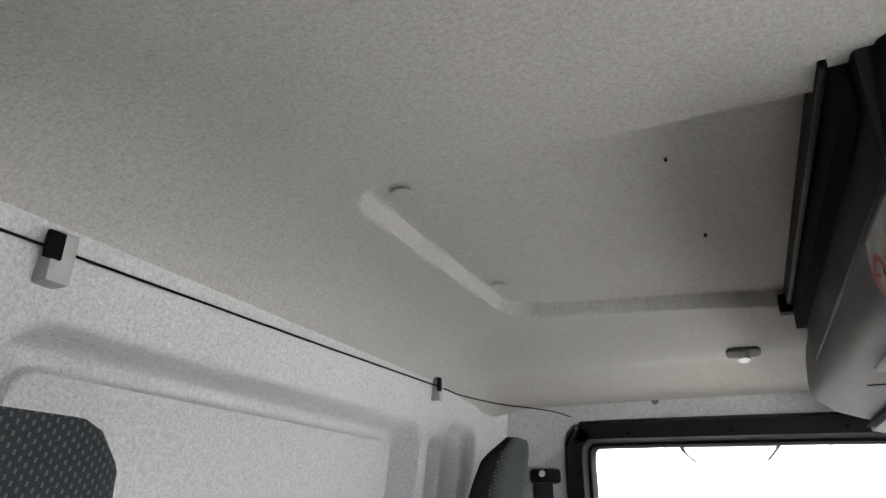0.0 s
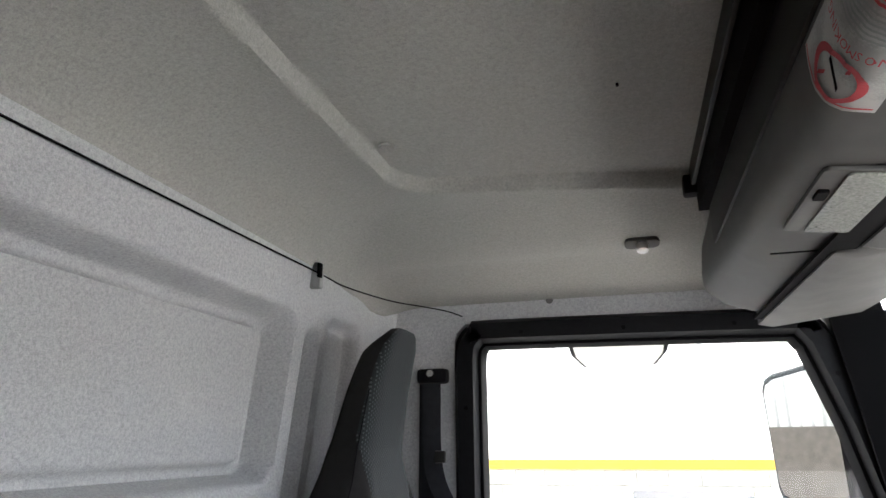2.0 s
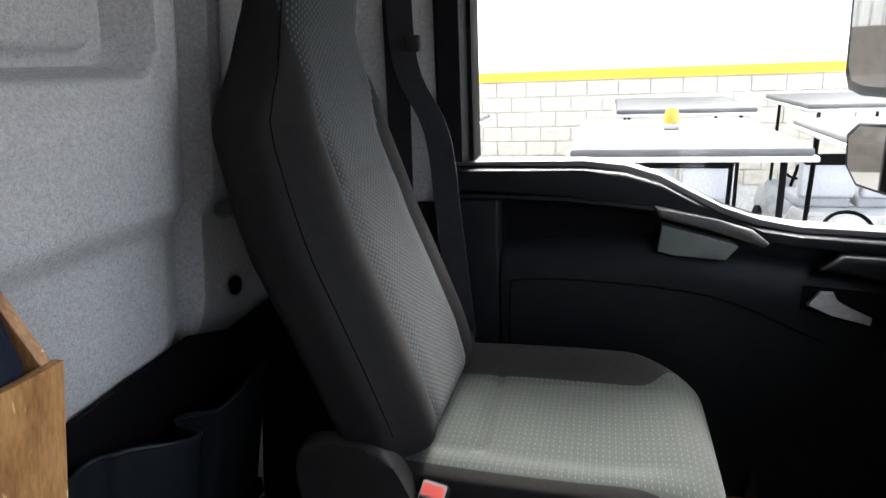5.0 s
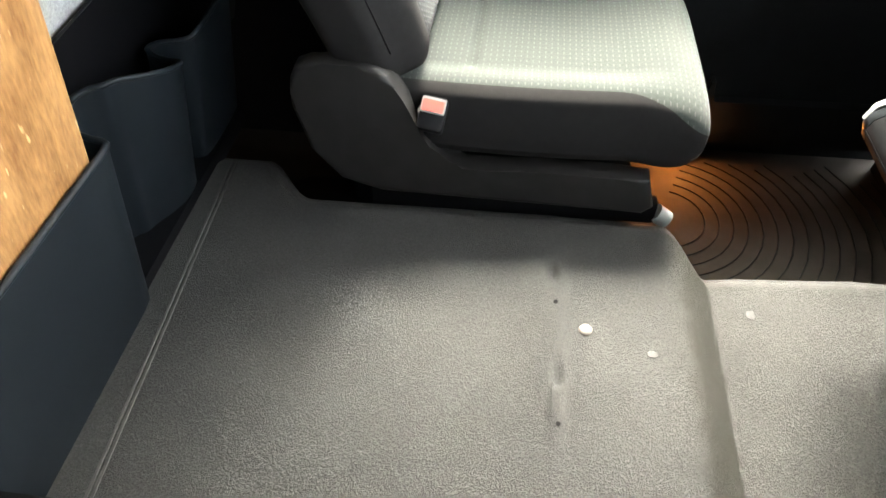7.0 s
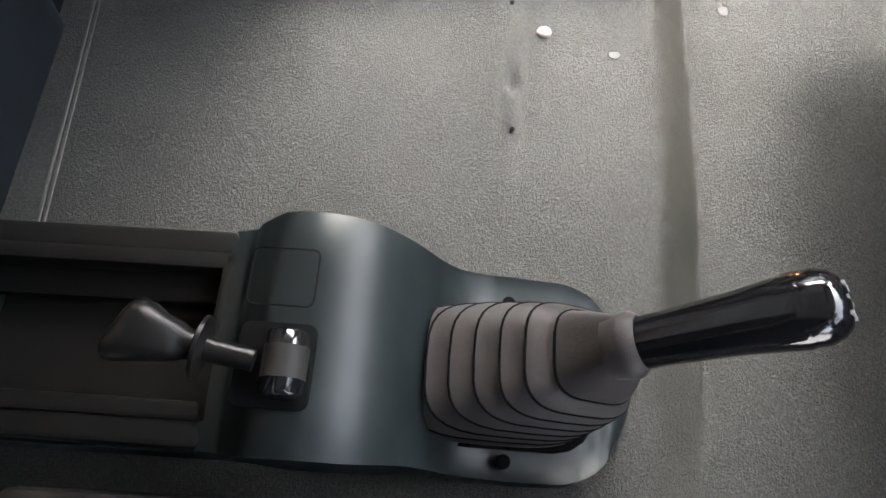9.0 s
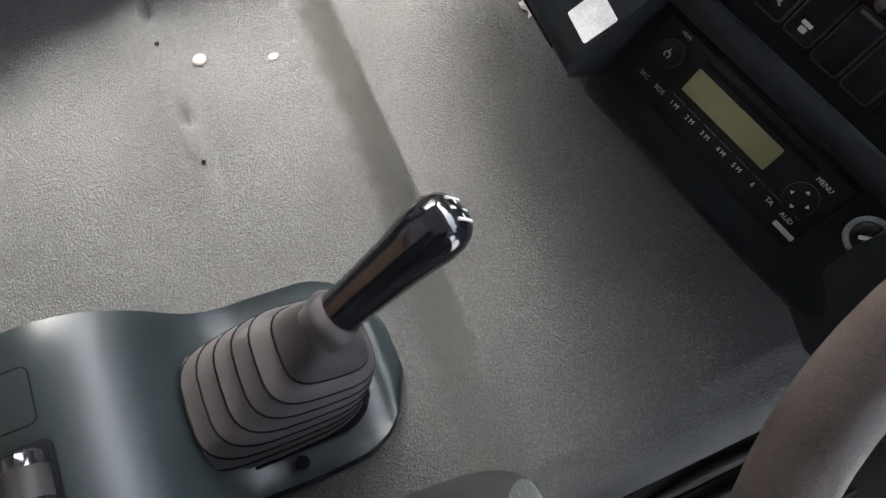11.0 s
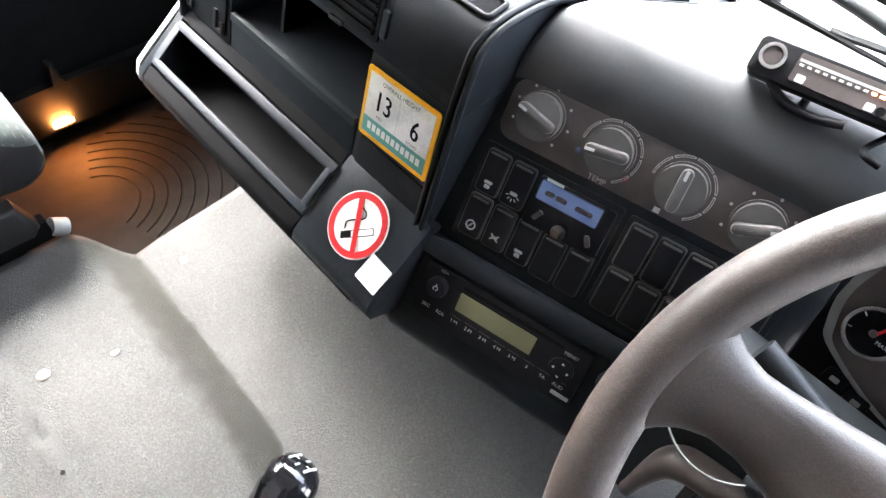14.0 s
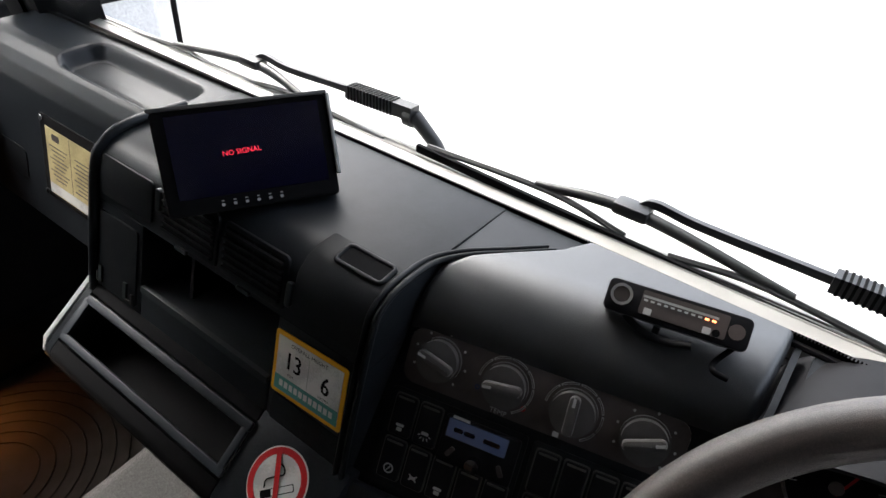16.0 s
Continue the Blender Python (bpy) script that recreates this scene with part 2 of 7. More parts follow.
M = dict(
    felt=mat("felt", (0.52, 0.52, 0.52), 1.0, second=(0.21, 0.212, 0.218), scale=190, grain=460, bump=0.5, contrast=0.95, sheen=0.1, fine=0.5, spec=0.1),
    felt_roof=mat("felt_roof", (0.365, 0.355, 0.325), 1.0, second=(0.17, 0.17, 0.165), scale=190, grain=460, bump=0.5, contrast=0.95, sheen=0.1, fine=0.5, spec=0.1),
    dash=leather(mat("dash_plastic", (0.0095, 0.0112, 0.0130), 0.36, scale=30, grain=900, bump=0.10, spec=0.12), 800, 0.12, 0.0004),
    dash_top=leather(mat("dash_top_skin", (0.0120, 0.0140, 0.0152), 0.42, scale=30, grain=900, bump=0.12, spec=0.75), 800, 0.14, 0.0004),
    dash_lid=leather(mat("dash_lid_plastic", (0.007, 0.008, 0.009), 0.45, scale=30, grain=900, bump=0.12, spec=0.10), 700, 0.2, 0.0005),
    black=mat("black_plastic", (0.006, 0.006, 0.007), 0.55, grain=700, bump=0.1, spec=0.10),
    gloss=plain("gloss_black", (0.006, 0.006, 0.007), 0.12),
    panel=mat("warm_grey_panel", (0.056, 0.0465, 0.0430), 0.5, grain=900, bump=0.06, spec=0.25),
    console=mat("green_grey_plastic", (0.0090, 0.0128, 0.0138), 0.38, scale=25, grain=1100, bump=0.12, spec=0.3),
    tray=mat("tray_plastic", (0.0062, 0.0060, 0.0058), 0.45, spec=0.10, scale=25, grain=900, bump=0.12),
    vinyl=shaded_fold(leather(mat("tunnel_vinyl", (0.0500, 0.0496, 0.0468), 0.58, second=(0.034, 0.0337, 0.0318), scale=9, grain=700, bump=0.1, contrast=0.8, spec=0.18, fine=0.35), 600, 0.85, 0.0022, (1.0, 0.45, 1.0), 0.6)),
    rubber=mat("ribbed_rubber", (0.030, 0.0255, 0.0215), 0.7, spec=0.12, scale=20, grain=500, bump=0.2),
    bin=mat("bin_plastic", (0.0115, 0.0148, 0.018), 0.42, spec=0.16, scale=20, grain=900, bump=0.15),
    cloth=mat("seat_side_cloth", (0.014, 0.0132, 0.0132), 0.95, spec=0.12, second=(0.0115, 0.011, 0.011), scale=80, grain=1200, bump=0.4, sheen=0.0),
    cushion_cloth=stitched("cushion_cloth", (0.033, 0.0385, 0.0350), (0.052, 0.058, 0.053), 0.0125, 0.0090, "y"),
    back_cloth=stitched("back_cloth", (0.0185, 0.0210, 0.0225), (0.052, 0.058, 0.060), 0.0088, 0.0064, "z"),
    trim=mat("seat_trim_plastic", (0.021, 0.020, 0.0192), 0.5, spec=0.14, scale=30, grain=1000, bump=0.12),
    webbing=mat("belt_webbing", (0.014, 0.014, 0.017), 0.8, spec=0.2, grain=1400, bump=0.5),
    wood=plywood("plywood"),
    navy=mat("navy_cloth", (0.010, 0.013, 0.026), 0.9, spec=0.15, scale=25, grain=1200, bump=0.35),
    chrome=plain("chrome", (0.55, 0.55, 0.56), 0.22, 1.0),
    steel=mat("brushed_steel", (0.55, 0.55, 0.55), 0.35, metal=1.0, grain=600, bump=0.05),
    silver=mat("silver_plastic", (0.42, 0.42, 0.42), 0.4, metal=0.3, grain=700, bump=0.05),
    knobgrey=mat("knob_grey", (0.062, 0.059, 0.056), 0.34, grain=900, bump=0.05, spec=0.35),
    light_grey=mat("light_grey_plastic", (0.28, 0.29, 0.28), 0.55, scale=30, grain=800, bump=0.1),
    overhead=mat("overhead_plastic", (0.048, 0.047, 0.043), 0.6, scale=20, grain=700, bump=0.15),
    overhead_lid=mat("overhead_lid_plastic", (0.085, 0.085, 0.080), 0.6, scale=20, grain=700, bump=0.12),
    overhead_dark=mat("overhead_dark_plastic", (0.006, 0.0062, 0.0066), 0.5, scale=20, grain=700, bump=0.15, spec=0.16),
    gaiter=mat("gaiter_rubber", (0.044, 0.039, 0.0385), 0.5, scale=30, grain=600, bump=0.15, spec=0.16),
    lever=mat("lever_plastic", (0.006, 0.0056, 0.0054), 0.34, scale=40, grain=700, bump=0.1, spec=0.25),
    wheel=leather(mat("wheel_plastic", (0.056, 0.0440, 0.0375), 0.40, scale=30, grain=900, bump=0.08, spec=0.5), 900, 0.30, 0.0006),
    white=mat("white_paper", (0.42, 0.415, 0.40), 0.6, spec=0.12, scale=20, grain=500, bump=0.03, contrast=0.2),
    felt_stud=mat("worn_stud", (0.17, 0.15, 0.132), 0.5, grain=400, scale=200, second=(0.15, 0.12, 0.10)),
    polished=mat("polished_vinyl", (0.041, 0.0407, 0.0385), 0.5, grain=500, scale=150, spec=0.18),
    scuff=mat("pale_scuff", (0.082, 0.080, 0.073), 0.6, grain=500, scale=150, second=(0.056, 0.055, 0.051)),
    print=plain("white_print", (0.34, 0.34, 0.33), 0.6),
    # black for print and small parts; also paints shade in slots and gaps
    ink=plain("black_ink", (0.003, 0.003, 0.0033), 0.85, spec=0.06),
    red=plain("sign_red", (0.30, 0.010, 0.013), 0.5, spec=0.12),
    darkred=plain("dark_red_print", (0.40, 0.02, 0.03), 0.5),
    amber=plain("placard_yellow", (0.50, 0.23, 0.008), 0.5, spec=0.12),
    teal=plain("placard_teal", (0.05, 0.16, 0.15), 0.5, spec=0.12),
    cream=mat("certificate_paper", (0.36, 0.30, 0.15), 0.6, spec=0.15, scale=30, grain=300, bump=0.03, contrast=0.3),
    lcd=plain("olive_lcd", (0.095, 0.095, 0.052), 0.25),
    blue_lcd=plain("blue_lcd", (0.028, 0.043, 0.088), 0.25, glow=0.02),
    screen=plain("dark_screen", (0.003, 0.003, 0.010), 0.12),
    led=plain("red_screen_print", (0.85, 0.03, 0.06), 0.4, glow=0.12),
    led_small=plain("red_leds", (1.0, 0.22, 0.08), 0.4, glow=0.6),
    glow=plain("step_lamp_lens", (1.0, 0.33, 0.07), 0.4, glow=26.0),
    lens=mat("lamp_lens", (0.25, 0.26, 0.235), 0.25, second=(0.15, 0.155, 0.14), grain=420, bump=0.6, scale=260),
    glass=glass_mat("glass", (0.97, 0.985, 0.975)),
    mirror=plain("mirror_glass", (0.27, 0.275, 0.265), 0.015, 1.0),
    buckle=plain("buckle_red", (0.62, 0.10, 0.08), 0.4),
    block=mat("grey_block", (0.56, 0.51, 0.41), 0.9, scale=12, grain=120, bump=0.3),
    mortar=mat("mortar", (0.62, 0.60, 0.54), 0.95, scale=20, grain=200, bump=0.2),
    cladding=mat("white_cladding", (0.80, 0.80, 0.78), 0.5, scale=1.5, grain=40, bump=0.02, contrast=0.25),
    stripe=plain("yellow_stripe", (0.85, 0.45, 0.03), 0.5),
    ground=mat("concrete_floor", (0.33, 0.325, 0.315), 0.55, second=(0.24, 0.237, 0.232), scale=0.9, grain=60, bump=0.05, contrast=0.7),
    gel=mat("white_gelcoat", (0.45, 0.45, 0.44), 0.3, scale=6, grain=60, bump=0.0, contrast=0.2),
    grey_roof=mat("grey_canopy", (0.085, 0.085, 0.083), 0.85, scale=5, grain=60, bump=0.05),
    seat_vinyl=mat("cart_seat_vinyl", (0.45, 0.46, 0.47), 0.5, grain=200, bump=0.05),
    cowl=mat("cowl_paint", (0.20, 0.195, 0.18), 0.5, scale=8, grain=200, bump=0.05),
    wiper=mat("wiper_paint", (0.012, 0.013, 0.014), 0.45, scale=30, grain=500, bump=0.1, spec=0.4),
    post=mat("galvanised_post", (0.46, 0.45, 0.42), 0.5, scale=10, grain=80, bump=0.05),
    brick=mat("dark_wall", (0.17, 0.15, 0.135), 0.9, scale=6, grain=60, bump=0.2),
    mint=mat("green_grey_plastic_light", (0.085, 0.098, 0.088), 0.5, scale=30, grain=700, bump=0.1),
    orange=plain("beacon_orange", (0.95, 0.25, 0.01), 0.25),
)


cl = M["cladding"].node_tree
tl, mxs = cl.nodes.new("ShaderNodeBsdfTranslucent"), cl.nodes.new("ShaderNodeMixShader")
tl.inputs[0].default_value, mxs.inputs[0].default_value = (0.9, 0.91, 0.90, 1), 0.45
cl.links.new(cl.nodes["Principled BSDF"].outputs[0], mxs.inputs[1]), cl.links.new(tl.outputs[0], mxs.inputs[2])
cl.links.new(mxs.outputs[0], cl.nodes["Material Output"].inputs[0])

# ---- building helpers ----
ORIGIN = {}


def thing(name, base, label, category, group="", kind=""):
    ob = new(name)
    ob.location, ob.empty_display_size = base, 0.05
    ORIGIN[ob] = Vector(base)
    return tagged(ob, label, category, group, kind)


def part(name, bm, material, parent=None, label="", smooth=0.0):
    """Links a bmesh built in world metres as one mesh object, under a thing, a part, or alone."""
    me = bpy.data.meshes.new(name)
    o = ORIGIN.get(parent, Vector((0, 0, 0)))
    bmesh.ops.translate(bm, verts=bm.verts, vec=-o)
    bmesh.ops.recalc_face_normals(bm, faces=bm.faces)
    if smooth:
        for f in bm.faces:
            f.smooth = True
        for e in bm.edges:
            if len(e.link_faces) == 2 and e.calc_face_angle(0) > radians(smooth):
                e.smooth = False
    bm.to_mesh(me)
    bm.free()
    for m in material if isinstance(material, (list, tuple)) else (material,):
        me.materials.append(m)
    ob = new(name, me)
    if parent:
        ob.parent = parent
    ORIGIN[ob] = o
    return tagged(ob, label)


def solid(name, bm, material, label, category, kind="", group="", smooth=0.0, base=(0, 0, 0)):
    """A thing of one mesh, built in world metres."""
    bmesh.ops.translate(bm, verts=bm.verts, vec=-Vector(base))
    ob = part(name, bm, material, None, "", smooth)
    ob.location = base
    ORIGIN[ob] = Vector(base)
    return tagged(ob, label, category, group, kind)


def box(x0, x1, y0, y1, z0, z1, bevel=0.0, seg=2, bm=None):
    bm = bm or bmesh.new()
    m = Matrix.LocRotScale(((x0 + x1) / 2, (y0 + y1) / 2, (z0 + z1) / 2), None, (abs(x1 - x0), abs(y1 - y0), abs(z1 - z0)))
    made = bmesh.ops.create_cube(bm, size=1.0, matrix=m)
    if bevel:
        edges = list({e for v in made["verts"] for e in v.link_edges})
        bmesh.ops.bevel(bm, geom=edges, offset=bevel, segments=seg, profile=0.6, affect="EDGES")
    return bm


def turned(bm, m):
    bmesh.ops.transform(bm, matrix=m, verts=bm.verts)
    return bm


def extrude(outline, depth_vec, bevel=0.0, seg=2, bm=None):
    """A closed outline of 3D points pushed along a vector."""
    bm = bm or bmesh.new()
    d = Vector(depth_vec)
    a = [bm.verts.new(p) for p in outline]
    b = [bm.verts.new(Vector(p) + d) for p in outline]
    n = len(a)
    faces = [bm.faces.new(a), bm.faces.new(b[::-1])]
    for i in range(n):
        faces.append(bm.faces.new((a[i], b[i], b[(i + 1) % n], a[(i + 1) % n])))
    if bevel:
        rim = [e for e in faces[0].edges] + [e for e in faces[1].edges]
        bmesh.ops.bevel(bm, geom=rim, offset=bevel, segments=seg, profile=0.6, affect="EDGES")
    return bm


def rounded(w, h, r, n=5):
    """A rounded rectangle in the plane, centred."""
    pts = []
    for cx, cy, a0 in ((w / 2 - r, h / 2 - r, 0), (-w / 2 + r, h / 2 - r, 90), (-w / 2 + r, -h / 2 + r, 180), (w / 2 - r, -h / 2 + r, 270)):
        for i in range(n + 1):
            a = radians(a0 + 90 * i / n)
            pts.append((cx + r * math.cos(a), cy + r * math.sin(a)))
    return pts


class Plane:
    """A flat face in space: at(u, v, w) is u along it, v up it, w out of it."""

    def __init__(self, o, u, n):
        self.o, self.u, self.n = Vector(o), Vector(u).normalized(), Vector(n).normalized()
        self.v = self.n.cross(self.u).normalized()

    def at(self, u, v, w=0.0):
        return self.o + self.u * u + self.v * v + self.n * w

    def matrix(self, u=0.0, v=0.0, w=0.0, turn=0.0):
        m = Matrix((self.u, self.v, self.n)).transposed().to_4x4()
        m.translation = self.at(u, v, w)
        return m @ pose(0, 0, 0, 0, 0, turn)

    def slab(self, u, v, w, h, t, r=0.0, lift=0.0, bevel=0.0, bm=None, turn=0.0, n=4):
        """A rounded plate of size w x h and thickness t, with its back lift above the face."""
        ca, sa = math.cos(radians(turn)), math.sin(radians(turn))
        flat = rounded(w, h, r, n) if r else [(-w / 2, -h / 2), (w / 2, -h / 2), (w / 2, h / 2), (-w / 2, h / 2)]
        pts = [self.at(u + a * ca - b * sa, v + a * sa + b * ca, lift) for a, b in flat]
        return extrude(pts, self.n * t, bevel, 2, bm)

    def disc(self, u, v, r, t, lift=0.0, bevel=0.0, seg=32, bm=None):
        pts = [self.at(u + r * math.cos(2 * math.pi * i / seg), v + r * math.sin(2 * math.pi * i / seg), lift) for i in range(seg)]
        return extrude(pts, self.n * t, bevel, 2, bm)

    def ring(self, u, v, r0, r1, t, lift=0.0, a0=0.0, a1=360.0, seg=36, bm=None):
        """A flat ring, or an arc of one."""
        bm = bm or bmesh.new()
        full = a1 - a0 >= 360
        rows = []
        for i in range(seg if full else seg + 1):
            a = radians(a0 + (a1 - a0) * i / seg)
            c, s = math.cos(a), math.sin(a)
            rows.append([bm.verts.new(self.at(u + r * c, v + r * s, w)) for r, w in ((r0, lift), (r1, lift), (r1, lift + t), (r0, lift + t))])
        for i in range(len(rows) if full else len(rows) - 1):
            a, b = rows[i], rows[(i + 1) % len(rows)]
            for k in range(4):
                bm.faces.new((a[k], b[k], b[(k + 1) % 4], a[(k + 1) % 4]))
        if not full:
            bm.faces.new(rows[0]), bm.faces.new(rows[-1][::-1])
        return bm

    def text(self, words, size, u, v, lift=0.0006, turn=0.0, squash=1.0):
        """Lettering as a flat bmesh in the built-in font, centred."""
        cu = bpy.data.curves.new("text", "FONT")
        cu.body, cu.size, cu.align_x, cu.align_y, cu.resolution_u = words, size, "CENTER", "CENTER", 2
        tmp = bpy.data.objects.new("text", cu)
        scene.collection.objects.link(tmp)
        me = bpy.data.meshes.new_from_object(tmp.evaluated_get(bpy.context.evaluated_depsgraph_get()))
        bpy.data.objects.remove(tmp)
        bpy.data.curves.remove(cu)
        bm = bmesh.new()
        bm.from_mesh(me)
        bpy.data.meshes.remove(me)
        bmesh.ops.transform(bm, matrix=self.matrix(u, v, lift, turn) @ Matrix.Diagonal((squash, 1, 1, 1)), verts=bm.verts)
        return bm


def tube(points, r, seg=10, closed=False, bm=None):
    """A round tube along points; r is one radius, or one for each point."""
    bm = bm or bmesh.new()
    P = [Vector(p) for p in points]
    n = len(P)
    radii = r if isinstance(r, (list, tuple)) else [r] * n
    rings, side = [], None
    for i, p in enumerate(P):
        a = P[(i - 1) % n] if closed or i else p
        b = P[(i + 1) % n] if closed or i < n - 1 else p
        d = (b - a).normalized()
        if side is None:
            side = d.orthogonal().normalized()
        side = (side - d * side.dot(d)).normalized()
        up = d.cross(side)
        rings.append([bm.verts.new(p + (side * math.cos(2 * math.pi * k / seg) + up * math.sin(2 * math.pi * k / seg)) * radii[i]) for k in range(seg)])
    for i in range(n if closed else n - 1):
        a, b = rings[i], rings[(i + 1) % n]
        for k in range(seg):
            bm.faces.new((a[k], a[(k + 1) % seg], b[(k + 1) % seg], b[k]))
    if not closed:
        bm.faces.new(rings[0][::-1]), bm.faces.new(rings[-1])
    return bm


def smooth_path(points, n=8):
    """Catmull-Rom through the points."""
    P = [Vector(p) for p in points]
    P = [P[0] * 2 - P[1], *P, P[-1] * 2 - P[-2]]
    out = []
    for i in range(1, len(P) - 2):
        for k in range(n):
            t = k / n
            a, b, c, d = P[i - 1 : i + 3]
            out.append(0.5 * (2 * b + (c - a) * t + (2 * a - 5 * b + 4 * c - d) * t * t + (3 * b - a - 3 * c + d) * t**3))
    out.append(P[-2])
    return out


def ease(a, b, v):
    t = min(1.0, max(0.0, (v - a) / (b - a)))
    return t * t * (3 - 2 * t)


def lerp_table(rows, v):
    """Piecewise eased value from (key, value) rows."""
    if v <= rows[0][0]:
        return rows[0][1]
    for (a, p), (b, q) in zip(rows, rows[1:]):
        if v <= b:
            return p + (q - p) * (v - a) / (b - a)
    return rows[-1][1]


def sheet(f, nu, nv, bm=None):
    """A grid surface: f(i/nu, j/nv) gives a point."""
    bm = bm or bmesh.new()
    g = [[bm.verts.new(f(i / nu, j / nv)) for j in range(nv + 1)] for i in range(nu + 1)]
    for i in range(nu):
        for j in range(nv):
            bm.faces.new((g[i][j], g[i + 1][j], g[i + 1][j + 1], g[i][j + 1]))
    return bm


def loft(rings, caps=True, bm=None):
    """Skins closed rings of equal count."""
    bm = bm or bmesh.new()
    V = [[bm.verts.new(p) for p in ring] for ring in rings]
    n = len(V[0])
    for a, b in zip(V, V[1:]):
        for k in range(n):
            bm.faces.new((a[k], a[(k + 1) % n], b[(k + 1) % n], b[k]))
    if caps:
        bm.faces.new(V[0][::-1]), bm.faces.new(V[-1])
    return bm


def split(bm, test):
    """Parts the faces that pass a test off into a bmesh of their own."""
    other = bm.copy()
    keep = [f for f in bm.faces if test(f)]
    idx = {f.index for f in keep}
    other.faces.ensure_lookup_table()
    bmesh.ops.delete(bm, geom=keep, context="FACES")
    bmesh.ops.delete(other, geom=[f for f in other.faces if f.index not in idx], context="FACES")
    return other


# ---- setting: the ground and the shed outside ----
GROUND = -1.12
solid("ground", box(-60, 80, -60, 90, GROUND - 0.2, GROUND), M["ground"], "pale worn concrete yard floor around the truck", "ground", "structure")
WALL_Y = 10.8
bm = box(-14, 16, WALL_Y + 0.02, WALL_Y + 0.2, GROUND, 0.84)
block_wall = solid("wall_shed", bm, M["mortar"], "grey concrete block plinth wall of a shed", "wall", "structure")
bm = bmesh.new()
for i in range(110):
    x0 = -8 + i * 0.2
    extrude([(x0, WALL_Y + 0.06, 0.98), (x0 + 0.05, WALL_Y + 0.02, 0.98), (x0 + 0.15, WALL_Y + 0.02, 0.98), (x0 + 0.2, WALL_Y + 0.06, 0.98), (x0 + 0.2, WALL_Y + 0.1, 0.98), (x0, WALL_Y + 0.1, 0.98)], (0, 0, 4.4), bm=bm)
solid("wall_cladding", bm, M["cladding"], "white profiled sheet cladding over the block wall", "wall", "structure")
solid("trim_stripe", box(-14, 16, WALL_Y - 0.02, WALL_Y + 0.05, 0.84, 0.975), M["stripe"], "yellow painted steel rail along the shed wall", "trim", "structure")
for n, x in enumerate((-5.2, -3.0, -0.78, 1.43, 3.64, 5.85, 8.1)):
    solid("steel_post", box(x - 0.025, x + 0.025, WALL_Y - 0.03, WALL_Y + 0.03, 0.98, 5.4), M["post"], "grey steel post against white cladding", "post", group="shed posts")
solid("steel_rail", box(-14, 16, WALL_Y - 0.02, WALL_Y + 0.03, 2.72, 2.80), M["post"], "grey horizontal steel sheeting rail on the shed wall", "rail")

solid("wall_shed_end", box(-12.2, -12.0, -14, WALL_Y, GROUND, 1.5), M["brick"], "dark block wall at the far end of the shed", "wall", "structure")
bm = bmesh.new()
for i in range(100):
    y0 = -9.3 + i * 0.2
    extrude([(-12.06, y0, 1.5), (-12.02, y0 + 0.05, 1.5), (-12.02, y0 + 0.15, 1.5), (-12.06, y0 + 0.2, 1.5), (-12.1, y0 + 0.2, 1.5), (-12.1, y0, 1.5)], (0, 0, 3.9), bm=bm)
solid("wall_cladding_end", bm, M["cladding"], "white profiled sheet cladding over the end wall", "wall", "structure")


# ---- setting: the cab shell ----
LEFT, RIGHT, FLOOR, ROOF = 1.94, -0.12, 0.10, 1.685


def rear_x(z):
    return -0.33 - 0.11 * (1.57 - z)


def box_in(y, z, y0, y1, z0, z1, r, soft):
    """How far a place lies inside a rounded rectangle: 0 outside to 1 inside, with a soft edge."""
    dx, dz = abs(y - (y0 + y1) / 2) - (y1 - y0) / 2 + r, abs(z - (z0 + z1) / 2) - (z1 - z0) / 2 + r
    d = math.hypot(max(dx, 0), max(dz, 0)) + min(max(dx, dz), 0) - r
    return ease(0, soft, -d)


def rear(u, v):
    y, z = -0.14 + 2.12 * u, 0.08 + 1.52 * v
    x = rear_x(z)
    x -= 0.070 * box_in(y, z, 0.46, 1.455, 1.135, 1.485, 0.05, 0.022)
    x += 0.018 * box_in(y, z, 0.50, 1.415, 1.17, 1.445, 0.04, 0.010)
    x -= 0.060 * box_in(y, z, 1.495, 1.570, 0.3, 1.46, 0.03, 0.024)
    x -= 0.045 * box_in(y, z, 1.60, 1.80, 0.9, 1.505, 0.04, 0.022)
    x += 0.009 * box_in(y, z, 1.625, 1.775, 0.9, 1.475, 0.03, 0.008)
    x += 0.018 * ease(1.13, 1.10, z) * ease(1.50, 1.44, y) - 0.024 * ease(0.97, 0.92, z)
    x += 0.05 * ease(1.86, 1.98, y) ** 2 - 0.13 * ease(0.79, 0.50, z)
    return (x, y, z)


wall_rear = solid("wall_rear", sheet(rear, 330, 240), M["felt"], "grey felt-lined rear cab wall with moulded recesses", "wall", "structure", smooth=60)
solid("wall_rear_shell", box(-0.74, -0.68, -0.2, 2.05, 0, 1.8), M["black"], "cab back panel behind the lining", "wall", "structure")


